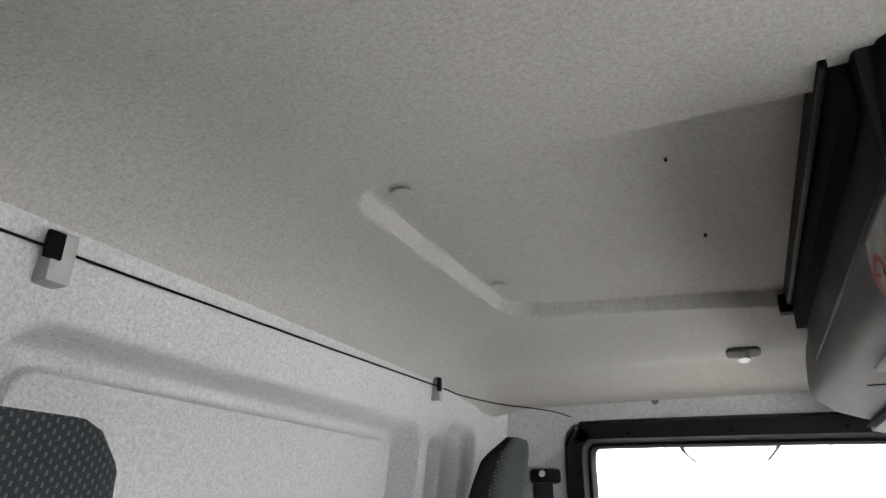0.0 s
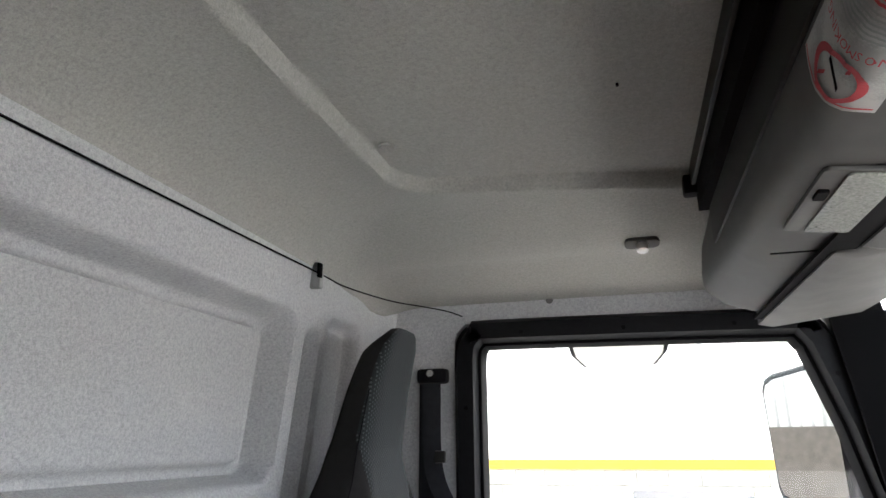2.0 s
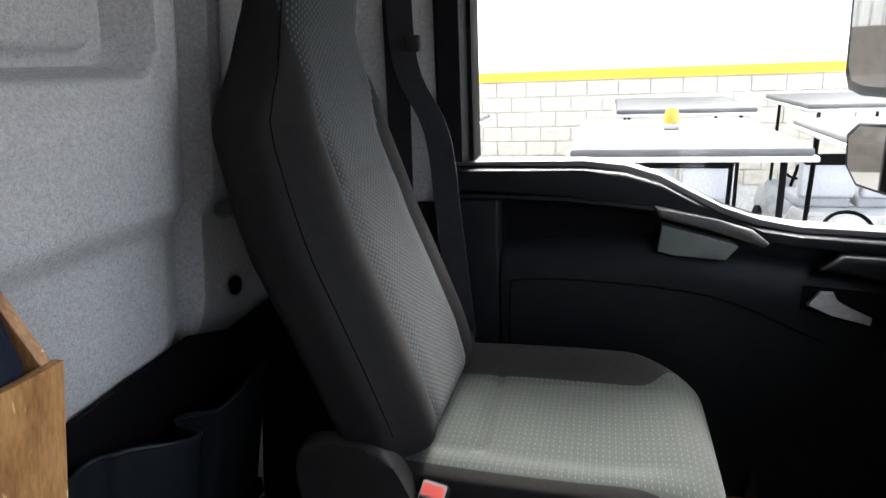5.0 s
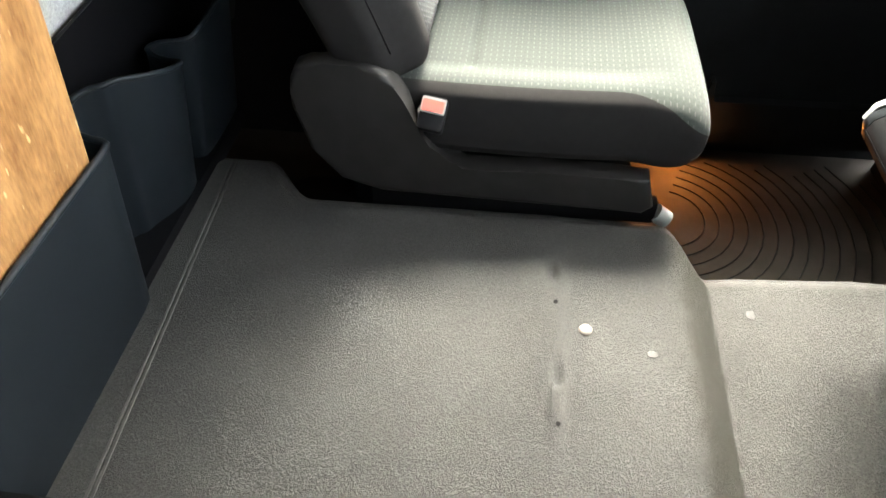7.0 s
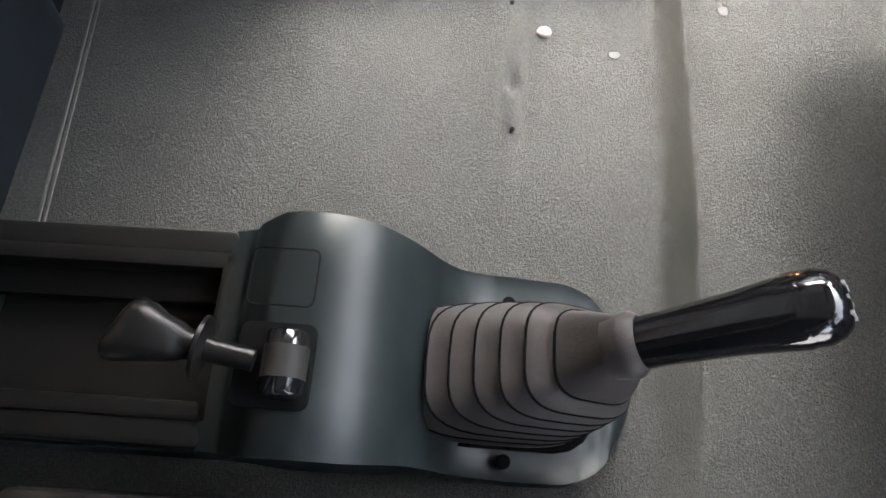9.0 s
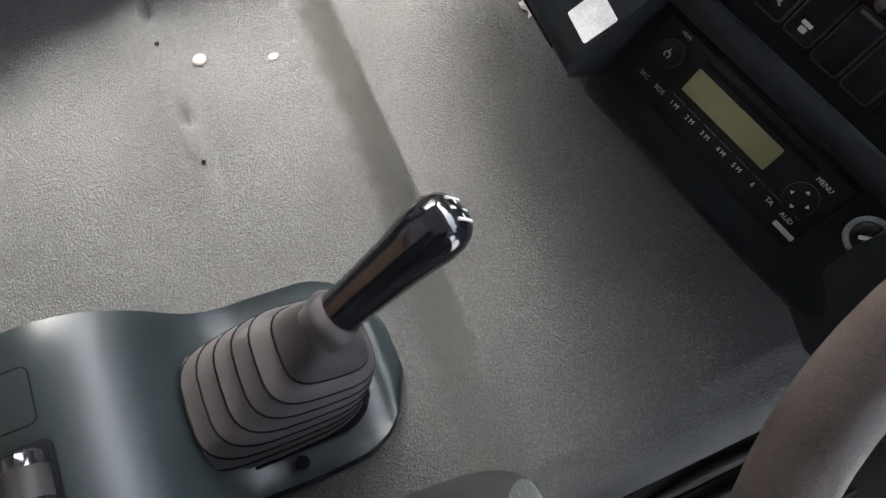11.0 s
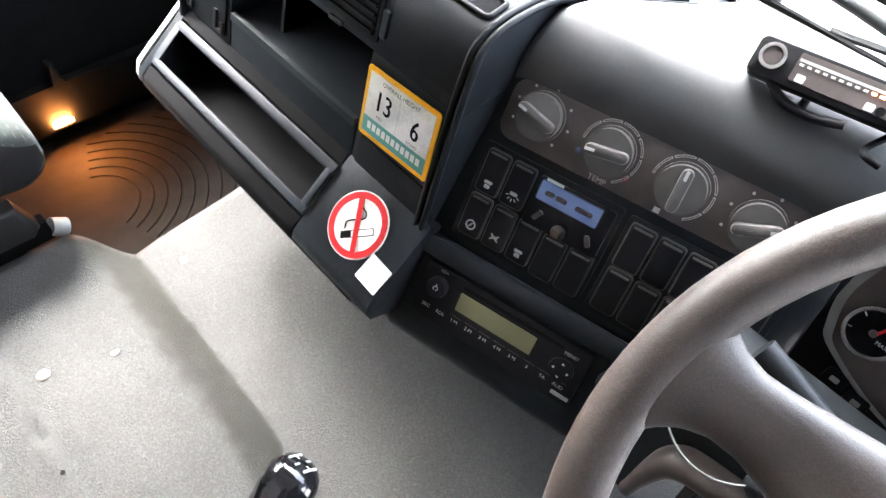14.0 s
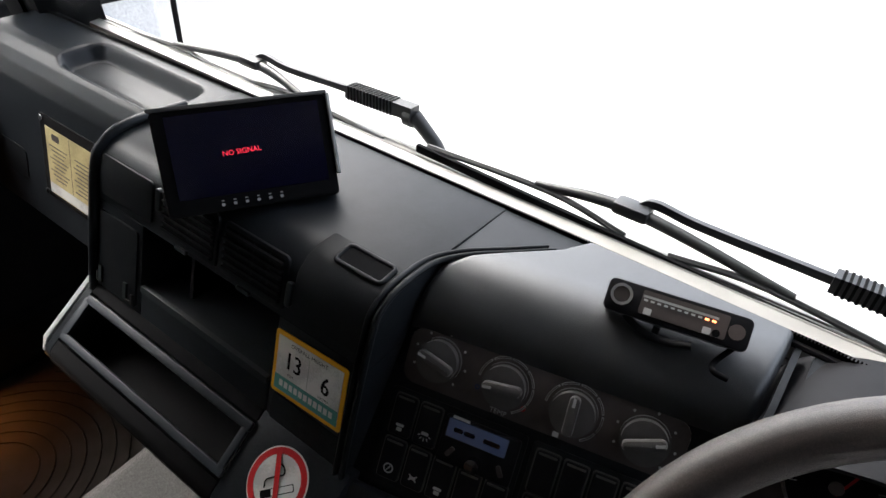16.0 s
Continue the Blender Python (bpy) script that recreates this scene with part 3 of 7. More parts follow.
def roof(u, v):
    x, y = -0.37 + 1.32 * u, -0.14 + 2.14 * v
    z = ROOF
    a = max(0.0, (-0.12 - x) / 0.215)
    back = 0.13 * (1 - math.sqrt(max(0.0, 1 - min(a, 1) ** 2))) if a < 1 else 0.13 + (a - 1) * 0.2
    side = sum(0.05 * ease(0.0, 0.30, e) + 0.055 * ease(0.30, 0.54, e) for e in (y - 1.42, 0.44 - y))
    z -= min(math.hypot(back, side), max(0.13, back))
    a, b, c = x + 0.085 + 0.03 * (1.40 - y), 1.372 + 0.21 * (x + 0.04) - y, y - 0.700
    r = 0.075
    d = min(a, b, c)
    for e in (b, c):
        if a < r and e < r:
            d = r - math.hypot(r - a, r - e)
    z += 0.028 * ease(0.0, 0.011, d)
    return (x, y, z)


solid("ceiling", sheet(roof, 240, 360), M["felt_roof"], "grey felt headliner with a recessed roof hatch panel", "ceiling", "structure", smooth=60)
solid("ceiling_shell", box(-0.6, 1.0, -0.2, 2.05, 1.76, 1.80), M["black"], "cab roof skin over the headliner", "ceiling", "structure")

# header lining over the left door, and the pillars
bm = extrude([(-0.42, LEFT + 0.01, 1.525), (0.86, LEFT + 0.01, 1.525), (0.86, LEFT + 0.01, 1.62), (-0.42, LEFT + 0.01, 1.62)], (0, 0.07, 0))
extrude([(-0.60, LEFT + 0.01, 0.0), (-0.128, LEFT + 0.01, 0.0), (-0.128, LEFT + 0.01, 1.480), (-0.121, LEFT + 0.01, 1.504), (-0.100, LEFT + 0.01, 1.525), (-0.42, LEFT + 0.01, 1.525)], (0, 0.07, 0), bm=bm)
solid("wall_left", bm, M["felt"], "grey felt side lining round the door opening", "wall", "structure")
solid("trim_pillar", box(-0.62, -0.137, LEFT - 0.004, LEFT + 0.007, 0.0, 0.87, 0.003), M["black"], "black lower trim of the rear door pillar", "trim", "structure")
bm = loft([[(x + s, y, z) for s, y in ((0, 1.90), (0.10, 1.86), (0.13, 1.96), (0.02, 2.03))] for x, z in ((0.890, 0.60), (0.862, 0.90), (0.815, 1.25), (0.770, 1.56))])
solid("pillar_left", bm, M["ink"], "black plastic windscreen pillar trim", "pillar", "structure")
bm = loft([[(x + s, y, z) for s, y in ((0, -0.06), (0.10, -0.02), (0.13, -0.12), (0.02, -0.19))] for x, z in ((0.890, 0.60), (0.862, 0.90), (0.815, 1.25), (0.770, 1.56))])
solid("pillar_right", bm, M["black"], "black plastic windscreen pillar trim", "pillar", "structure")
bm = extrude([(-0.42, RIGHT, 1.50), (0.86, RIGHT, 1.50), (0.86, RIGHT, 1.62), (-0.42, RIGHT, 1.62)], (0, -0.07, 0))
# unseen panel up to x 0.56, added to hold back side light
extrude([(-0.50, RIGHT, 0.1), (0.56, RIGHT, 0.1), (0.56, RIGHT, 1.50), (-0.42, RIGHT, 1.50)], (0, -0.07, 0), bm=bm)
extrude([(0.56, RIGHT, 0.02), (1.0, RIGHT, 0.02), (1.0, RIGHT, 0.14), (0.56, RIGHT, 0.14)], (0, -0.07, 0), bm=bm)
solid("wall_right_blocker", bm, M["black"], "dark surround of the driver's open doorway, with an unseen panel added to block light", "wall", "structure")

# floor with curved rubber ribs
floor = solid("floor", box(-0.7, 1.05, -0.2, 2.03, FLOOR - 0.1, FLOOR), M["rubber"], "black ribbed rubber cab floor", "floor", "structure")
for k in range(16):
    r = 0.10 + k * 0.030
    pts = [(0.42 + r * math.cos(radians(a)), 1.72 + 0.9 * r * math.sin(radians(a)), FLOOR + 0.001) for a in range(-70, 71, 10)]
    pts = [p for p in pts if 1.40 < p[1] < 1.93 and p[0] < 0.98]
    if len(pts) > 2:
        part("rib", tube(pts, 0.0018, 6), M["black"], floor)
# straight moulded ribs under the driver's feet
for k in range(15):
    y = 0.02 + 0.034 * k
    x0 = 0.50 + 0.012 * math.sin(3.1 * k)
    ridge = [(x0 + 0.36 * t, y + 0.006 * math.sin(math.pi * t), FLOOR - 0.004 + 0.008 * math.sin(math.pi * t) ** 0.5) for t in [i / 14 for i in range(15)]]
    part("rib", tube(ridge, [0.003 + 0.007 * math.sin(math.pi * i / 14) for i in range(15)], 8), M["rubber"], floor, smooth=60)
    part("rib", tube([(x, q - 0.013, FLOOR + 0.001) for x, q, z in ridge[1:-1]], 0.0013, 6), M["black"], floor)
bm = box(0.92, 1.02, -0.1, 1.93, FLOOR, 0.84)
solid("wall_bulkhead", bm, M["black"], "black front bulkhead below the dashboard", "wall", "structure")


# engine tunnel under a grained vinyl mat
def tunnel_edge(x):
    return 1.405 + 0.085 * ease(-0.22, -0.32, x) - 0.055 * ease(0.335, 0.405, x) - 0.012 * ease(0.42, 0.62, x)


def tunnel_z(x, y):
    # soft shoulder, then a straight fall to a crisp crease; the front part rises again gently
    x, soft = x + 0.024 * ease(1.0, 0.64, y), 1 - 0.55 * ease(0.92, 0.66, y)
    ramp = min(1.0, (x - 0.334) ** 2 / 0.003888 if 0.334 < x < 0.370 else max(0.0, x - 0.352) / 0.054)
    z = 0.402 - soft * (0.059 * ramp - 0.19 * (min(0.60, max(0.408, x)) - 0.408))
    z -= 0.004 * ease(0.24, 0.345, x) * (1 - ease(0.352, 0.408, x))
    near = math.exp(-(((y - 1.16) / 0.16) ** 2))
    z += 0.017 * near * (ease(0.09, 0.166, x) - ease(0.170, 0.198, x)) + 0.004 * math.exp(-(((x - 0.24) / 0.05) ** 2) - ((y - 1.14) / 0.1) ** 2)
    for cx, cy in ((0.172, 1.275), (0.178, 1.105)):
        z -= 0.015 * math.exp(-(((x - cx) / 0.007) ** 2) - ((y - cy) / 0.018) ** 2)
    z += 0.0045 * (ease(0.168, 0.171, x) - ease(0.184, 0.187, x)) * (ease(1.036, 1.046, y) - ease(1.088, 1.098, y))
    z += 0.006 * math.exp(-(((x + 0.05) / 0.22) ** 2) - ((y - 1.25) / 0.13) ** 2) * math.sin(9 * x + 14 * y)
    return z


def tunnel(u, v):
    x = -0.46 + 1.30 * u
    e = tunnel_edge(x)
    if v < 0.10:
        t = v / 0.10
        return (x, 0.500 + 0.065 * t**2.2, 0.10 + (tunnel_z(x, 0.57) - 0.012 - 0.10) * (1 - (1 - t) ** 1.9))
    if v > 0.90:
        t = (v - 0.90) / 0.10
        return (x, e + 0.012 * t, tunnel_z(x, e) - 0.010 - (tunnel_z(x, e) - 0.11) * t)
    t = (v - 0.10) / 0.80
    y = 0.565 + (e - 0.565) * t
    return (x, y, tunnel_z(x, y) - 0.012 * (ease(0.03, 0, t) + ease(0.97, 1.0, t)))


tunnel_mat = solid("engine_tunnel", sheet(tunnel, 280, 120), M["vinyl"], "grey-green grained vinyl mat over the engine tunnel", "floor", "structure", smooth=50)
for x0 in (-0.378, -0.371):
    part("edge_strip", extrude([(x0 + 0.052, 0.62, 0.398), (x0 + 0.056, 0.62, 0.398), (x0 + 0.004, 1.47, 0.398), (x0, 1.47, 0.398)], (0, 0, 0.0055), 0.001), M["scuff"], tunnel_mat, "thin pale joint strip")
bm = box(-0.445, -0.428, 1.24, 1.50, 0.398, 0.412, 0.003)
part("edge_strip", bm, M["scuff"], tunnel_mat, "thin pale joint strip")
P_mat = Plane((0, 0, 0), (1, 0, 0), (0, 0, 1))
bm = bmesh.new()
bmesh.ops.create_uvsphere(bm, u_segments=16, v_segments=8, radius=0.0095, matrix=Matrix.Translation((0.215, 1.183, 0.404)) @ Matrix.Diagonal((1, 1, 0.5, 1)))
part("stud", bm, M["felt_stud"], tunnel_mat, "worn white plastic fixing stud", smooth=60)
for x, y in ((0.174, 1.216), (0.180, 1.040)):
    part("screw_hole", P_mat.disc(x, y, 0.0030, 0.001, tunnel_z(x, y) + 0.0006, seg=10), M["ink"], tunnel_mat)
part("worn_spot", P_mat.slab(0.456, 1.272, 0.012, 0.015, 0.0006, 0.0045, tunnel_z(0.456, 1.272) + 0.0008), M["polished"], tunnel_mat, "pale scuff")
part("worn_spot", P_mat.slab(0.30, 1.156, 0.013, 0.010, 0.0006, 0.0045, tunnel_z(0.30, 1.156) + 0.0006), M["polished"], tunnel_mat, "pale scuff")

scrap = sheet(lambda u, v: (0.632 + 0.011 * u + 0.003 * math.sin(5 * v), 1.098 + 0.028 * v, tunnel_z(0.62, 1.09) + 0.003 + 0.004 * math.sin(4 * u + 5 * v) ** 2), 6, 10)
solid("paper_scrap", scrap, M["white"], "small crumpled white paper scrap on the tunnel mat", "paper", smooth=40)

# windscreen with its rubber seal
bm = bmesh.new()


def screen(u, v):
    y = -0.10 + 2.04 * u
    bow = -0.018 * ((y - 0.92) / 1.02) ** 2
    return (0.900 + bow - 0.065 * v, y, 0.865 + 0.70 * v)


ws = sheet(screen, 24, 4)
windscreen = solid("window_windscreen", ws, M["glass"], "clear bonded windscreen glass", "window", "structure", smooth=60)
windscreen.visible_shadow = False
bm = tube([(0.892 - 0.018 * ((y - 0.92) / 1.02) ** 2, y, 0.8935) for y in [-0.1 + 2.04 * i / 40 for i in range(41)]], 0.004, 8)
solid("windscreen_seal", bm, M["black"], "black rubber windscreen seal along the dashboard", "seal")
bm = extrude([(0.935, -0.15, 0.80), (0.935, -0.15, 0.874), (0.950, -0.15, 0.878), (0.985, -0.15, 0.868), (1.03, -0.15, 0.840), (1.04, -0.15, 0.76), (0.96, -0.15, 0.76)], (0, 2.15, 0), 0.004)
for q in (0.872, 0.8745):
    tube([(0.952 + (0.8745 - q) * 6, -0.14, q + 0.0035), (0.952 + (0.8745 - q) * 6, 1.99, q + 0.0035)], 0.0016, 6, bm=bm)
solid("cowl", bm, M["cowl"], "pale cowl panel under the windscreen outside", "panel")
bm = box(0.76, 0.88, -0.12, 1.96, 1.54, 1.70, 0.01)
solid("wall_header", bm, M["overhead_dark"], "dark windscreen header trim", "wall", "structure")

bm = sheet(lambda u, v: tuple(a + b for a, b in zip(screen(u, 0.040 + 0.014 * v), (-0.004, 0, 0))), 60, 1)
for k in range(640):
    u = (k + 0.1) / 640
    q = [Vector(screen(u + du / 640, f)) + Vector((-0.004, 0, 0)) for du, f in ((0, 0.054), (0.62, 0.054), (0.5, 0.0585), (0.12, 0.0585))]
    bm.faces.new([bm.verts.new(p) for p in q])
solid("windscreen_frit", bm, M["ink"], "black printed border with a toothed edge on the windscreen", "border")


# ---- left door ----
DY = LEFT
door = thing("door_1", (0.4, DY, 0.2), "passenger door with black moulded card and wide window", "door", kind="structure")
CARD = [(-0.13, 0.02), (-0.13, 0.945), (0.16, 0.945), (0.235, 0.938), (0.30, 0.918), (0.36, 0.885), (0.42, 0.852), (0.48, 0.832), (0.55, 0.822), (0.70, 0.815), (0.93, 0.80), (0.95, 0.02)]
bm = extrude([(x, DY + 0.025, z) for x, z in CARD], (0, 0.055, 0), 0.008)
part("door_card", bm, M["dash_lid"], door, "black grained plastic door card", smooth=40)
# overhanging capping that follows the sill
UP = [(-0.125, 0.893), (-0.125, 0.938), (0.16, 0.938), (0.235, 0.931), (0.30, 0.911), (0.36, 0.878), (0.42, 0.845), (0.48, 0.826), (0.55, 0.816), (0.92, 0.796), (0.92, 0.775), (0.62, 0.792), (0.50, 0.806), (0.44, 0.822), (0.37, 0.850), (0.292, 0.873), (0.13, 0.889)]
bm = extrude([(x, DY - 0.016, z) for x, z in UP], (0, 0.055, 0), 0.010, 3)
part("capping", bm, M["dash_lid"], door, "dark moulded door capping", smooth=40)
top = [(x, z) for x, z in CARD[1:11]]
bm = bmesh.new()
extrude([(x, DY + 0.018, z + 0.006) for x, z in top] + [(x, DY + 0.018, z - 0.004) for x, z in top[::-1]], (0, 0.055, 0), 0.003, bm=bm)
part("window_sill", bm, M["overhead_lid"], door, "worn pale grey window sill strip", smooth=40)
# ledge under the capping, the dark recess below it and the bulging lower card
part("ledge", loft([[(x, DY + 0.025, z), (x, DY - 0.024, z), (x, DY - 0.026, z - 0.006), (x, DY - 0.020, z - 0.010), (x, DY + 0.025, z - 0.012)] for x, z in ((-0.125, 0.892), (0.0, 0.891), (0.13, 0.887), (0.290, 0.872))]), M["overhead_dark"], door, "grey ledge under the capping", smooth=40)
part("recess", extrude([(0.008, DY + 0.020, 0.875), (0.290, DY + 0.020, 0.865), (0.285, DY + 0.020, 0.780), (0.008, DY + 0.020, 0.770)], (0, 0.01, 0)), M["ink"], door, "dark storage recess")
part("post", box(-0.127, -0.002, DY - 0.020, DY + 0.03, 0.10, 0.882, 0.010, 3), M["dash_lid"], door, "rear upright of the door card", smooth=40)
CARDLINE = ((0.000, 0.0), (0.15, 0.010), (0.297, 0.020), (0.42, 0.0), (0.52, -0.020), (0.93, -0.050))
bm = loft([[(x, DY + 0.03, 0.790 + r), (x, DY + 0.012, 0.786 + r), (x, DY - 0.004, 0.770 + r), (x, DY - 0.020, 0.744 + r), (x, DY - 0.024, 0.715 + r), (x, DY - 0.024, 0.28), (x, DY + 0.03, 0.28)] for x, r in CARDLINE])
part("lower_panel", bm, M["dash_lid"], door, "black bulging lower panel", smooth=40)
part("panel_seam", tube(smooth_path([(0.020, DY - 0.0245, 0.40), (0.018, DY - 0.0245, 0.60), (0.020, DY - 0.0245, 0.70), (0.035, DY - 0.0245, 0.718), (0.16, DY - 0.0245, 0.722), (0.40, DY - 0.0245, 0.700), (0.60, DY - 0.0245, 0.620)], 5), 0.0022, 6), M["ink"], door)
# pull handle: a pale beam over a green-grey finger pocket
bm = extrude([(0.290, DY - 0.034, 0.874), (0.40, DY - 0.034, 0.850), (0.462, DY - 0.034, 0.831), (0.490, DY - 0.034, 0.808), (0.484, DY - 0.034, 0.800), (0.40, DY - 0.034, 0.828), (0.300, DY - 0.034, 0.852)], (0, 0.05, 0), 0.006, 3)
part("pull_beam", bm, M["overhead"], door, "grey pull handle beam", smooth=40)
bm = extrude([(0.305, DY - 0.026, 0.838), (0.298, DY - 0.026, 0.786), (0.330, DY - 0.026, 0.778), (0.421, DY - 0.026, 0.772), (0.441, DY - 0.026, 0.798), (0.430, DY - 0.026, 0.806)], (0, 0.03, 0), 0.005)
part("pull_pocket", bm, M["mint"], door, "green-grey pull pocket", smooth=40)
bm = extrude([(0.575, DY - 0.040, 0.762), (0.610, DY - 0.040, 0.790), (0.92, DY - 0.040, 0.775), (0.92, DY - 0.040, 0.722), (0.709, DY - 0.040, 0.744)], (0, 0.06, 0), 0.012, 3)
part("armrest", bm, M["dash_lid"], door, "dark armrest nose", smooth=40)
bm = extrude([(0.05, DY - 0.05, 0.18), (0.05, DY - 0.05, 0.285), (0.49, DY - 0.05, 0.285), (0.495, DY - 0.05, 0.335), (0.505, DY - 0.05, 0.335), (0.51, DY - 0.05, 0.285), (0.93, DY - 0.05, 0.285), (0.93, DY - 0.05, 0.18)], (0, 0.06, 0), 0.003)
part("map_pocket", bm, M["dash_lid"], door, "dark door map pocket", smooth=40)
# inner handle
bm = extrude([(0.556, DY - 0.026, 0.728), (0.715, DY - 0.026, 0.716), (0.700, DY - 0.026, 0.650), (0.552, DY - 0.026, 0.684)], (0, 0.012, 0), 0.004)
cup = part("handle_cup", bm, M["ink"], door, "black recess", smooth=40)
pts = [(0.560, DY - 0.040, 0.696), (0.580, DY - 0.040, 0.722), (0.602, DY - 0.040, 0.722), (0.610, DY - 0.040, 0.702), (0.668, DY - 0.040, 0.676), (0.666, DY - 0.040, 0.662), (0.600, DY - 0.040, 0.680)]
bm = extrude(pts, (0, 0.014, 0), 0.003)
part("door_handle", bm, M["silver"], door, "silver inner door handle", smooth=40)
# window frame: black rubber surround with screws
loop = [(-0.092, 0.955), (-0.092, 1.425), (-0.086, 1.465), (-0.064, 1.489), (-0.02, 1.498), (0.69, 1.487), (0.735, 1.474), (0.762, 1.440), (0.82, 1.25), (0.875, 1.0), (0.905, 0.815)]
OPEN = smooth_path([(x, 0, z) for x, z in loop[1:8]], 4)
OPEN = [Vector((-0.092, 0, 0.955)), Vector((-0.092, 0, 1.2)), *OPEN, Vector((0.82, 0, 1.25)), Vector((0.875, 0, 1.0)), Vector((0.905, 0, 0.815))]
for off, w, dep, mm, nm in ((0.0, 0.030, 0.045, "black", "window_frame"), (0.030, 0.007, 0.012, "ink", "inner_seal")):
    rows = []
    for i, p in enumerate(OPEN):
        d = (OPEN[min(i + 1, len(OPEN) - 1)] - OPEN[max(i - 1, 0)]).normalized()
        inward = Vector((d.z, 0, -d.x))
        a = p + inward * off + Vector((0, DY + 0.03, 0))
        rows.append([a - inward * w * (1.55 if off == 0 else 0.9), a - inward * w * 0.8 - Vector((0, dep, 0)), a + inward * w * 0.6 - Vector((0, dep, 0)), a + inward * w, a + inward * w + Vector((0, 0.05, 0)), a - inward * w * (1.55 if off == 0 else 1) + Vector((0, 0.05, 0))])
    part(nm, loft(rows), M[mm], door, "black rubber window surround", smooth=50)
P_door = Plane((0, DY - 0.017, 0), (1, 0, 0), (0, -1, 0))
for x, z in ((0.06, 1.492), (0.32, 1.490), (0.58, 1.487), (-0.092, 1.30), (-0.092, 1.0), (0.785, 1.36)):
    part("frame_screw", P_door.disc(x, z, 0.006, 0.003, 0.0, seg=10), M["ink"], door)
bm = bmesh.new()
vs = [bm.verts.new((x, DY + 0.06, z)) for x, z in loop + [(0.55, 0.818), (0.42, 0.848), (0.30, 0.914), (0.16, 0.94)]]
bm.faces.new(vs)
pane = part("window_pane", bm, M["glass"], door, "clear door glass")
pane.visible_shadow = False
part("outer_skin", extrude([(x, DY + 0.085, z) for x, z in CARD], (0, 0.012, 0), 0.003), M["gel"], door, "white painted outer door skin")
# amber step lamp low on the door
part("step_lamp", box(0.450, 0.492, DY - 0.058, DY - 0.05, 0.195, 0.199, 0.001), M["glow"], door, "lit amber step lamp")

# lining screws, coat hook, cord with its clips, belt anchor
solid("lining_screw", Plane((0, LEFT + 0.008, 0), (1, 0, 0), (0, -1, 0)).disc(0.136, 1.578, 0.010, 0.005, 0, 0.0015, 16), M["overhead_lid"], "grey cap over a lining screw above the door", "screw cap")
hook = thing("coat_hook", (0.375, 1.66, 1.645), "grey plastic coat hook on the headliner", "hook")
P_hook = Plane((0.375, 1.665, 1.637), (1, 0, 0), (0, -0.35, -0.94))
part("hook_base", P_hook.slab(0, 0, 0.075, 0.032, 0.010, 0.013, 0, 0.003), M["overhead"], hook, smooth=40)
part("hook_knob", P_hook.disc(0, 0.0, 0.013, 0.020, 0.008, 0.005, 18), M["steel"], hook, smooth=40)
for k, (x, y) in enumerate(((-0.044, 0.768), (-0.052, 1.20), (0.34, 1.10), (0.31, 0.82))):
    big = k < 2
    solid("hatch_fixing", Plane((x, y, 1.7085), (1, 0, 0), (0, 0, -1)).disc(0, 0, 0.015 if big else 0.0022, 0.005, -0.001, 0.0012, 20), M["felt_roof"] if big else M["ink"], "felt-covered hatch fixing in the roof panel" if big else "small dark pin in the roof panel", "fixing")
CORD = [(-0.322, -0.10, 1.545), (-0.322, 0.50, 1.556), (-0.320, 1.0, 1.564), (-0.318, 1.492, 1.574), (-0.312, 1.62, 1.572), (-0.265, 1.80, 1.572), (-0.20, 1.90, 1.571), (-0.145, 1.935, 1.562), (-0.105, 1.95, 1.548)]
solid("curtain_cord", tube(smooth_path(CORD, 6), 0.0019, 6), M["ink"], "thin dark curtain cord strung along the rear lining", "cord", smooth=60)
for y, z, w in ((0.478, 1.556, 0.030), (1.492, 1.577, 0.020)):
    clip = thing("cord_clip", (-0.34, y, z), "grey plastic clip holding the cord on the felt wall", "clip", "cord clips")
    xw = rear_x(z)
    part("clip_body", box(xw - 0.01, xw + 0.020, y - w / 2, y + w / 2, z - 0.032 - w * 0.3, z + 0.020, 0.005), M["light_grey"], clip, smooth=40)
    part("clip_slot", box(xw + 0.015, xw + 0.022, y - w / 2 - 0.008, y - w * 0.1, z - 0.016, z + 0.016, 0.002), M["ink"], clip)
belt = thing("seat_belt", (-0.18, 1.93, 1.387), "dark seat belt hanging from its pillar anchor", "seat belt")
bm = box(-0.225, -0.14, 1.905, 1.945, 1.365, 1.405, 0.012)
part("anchor_cover", bm, M["black"], belt, smooth=40)
part("anchor_bolt", Plane((-0.183, 1.905, 1.39), (1, 0, 0), (0, -1, 0)).disc(0, 0, 0.011, 0.010, 0, 0.002, 6), M["chrome"], belt, "bright hexagon bolt")
STRAP = smooth_path([(-0.185, 1.915, 1.37), (-0.175, 1.90, 1.15), (-0.108, 1.86, 1.02), (-0.088, 1.85, 0.86), (-0.062, 1.835, 0.62)], 6)
bm = loft([[p + Vector((-0.024, 0, 0)), p + Vector((0.024, 0.004, 0)), p + Vector((0.024, 0.007, 0)), p + Vector((-0.024, 0.003, 0))] for p in STRAP])
part("webbing", bm, M["webbing"], belt, smooth=40)
STRAP = smooth_path([(-0.195, 1.92, 1.37), (-0.20, 1.93, 1.10), (-0.21, 1.94, 0.80), (-0.22, 1.94, 0.5)], 5)
bm = loft([[p + Vector((-0.024, 0, 0)), p + Vector((0.024, 0, 0)), p + Vector((0.024, 0.003, 0)), p + Vector((-0.024, 0.003, 0))] for p in STRAP])
part("webbing", bm, M["webbing"], belt, smooth=40)
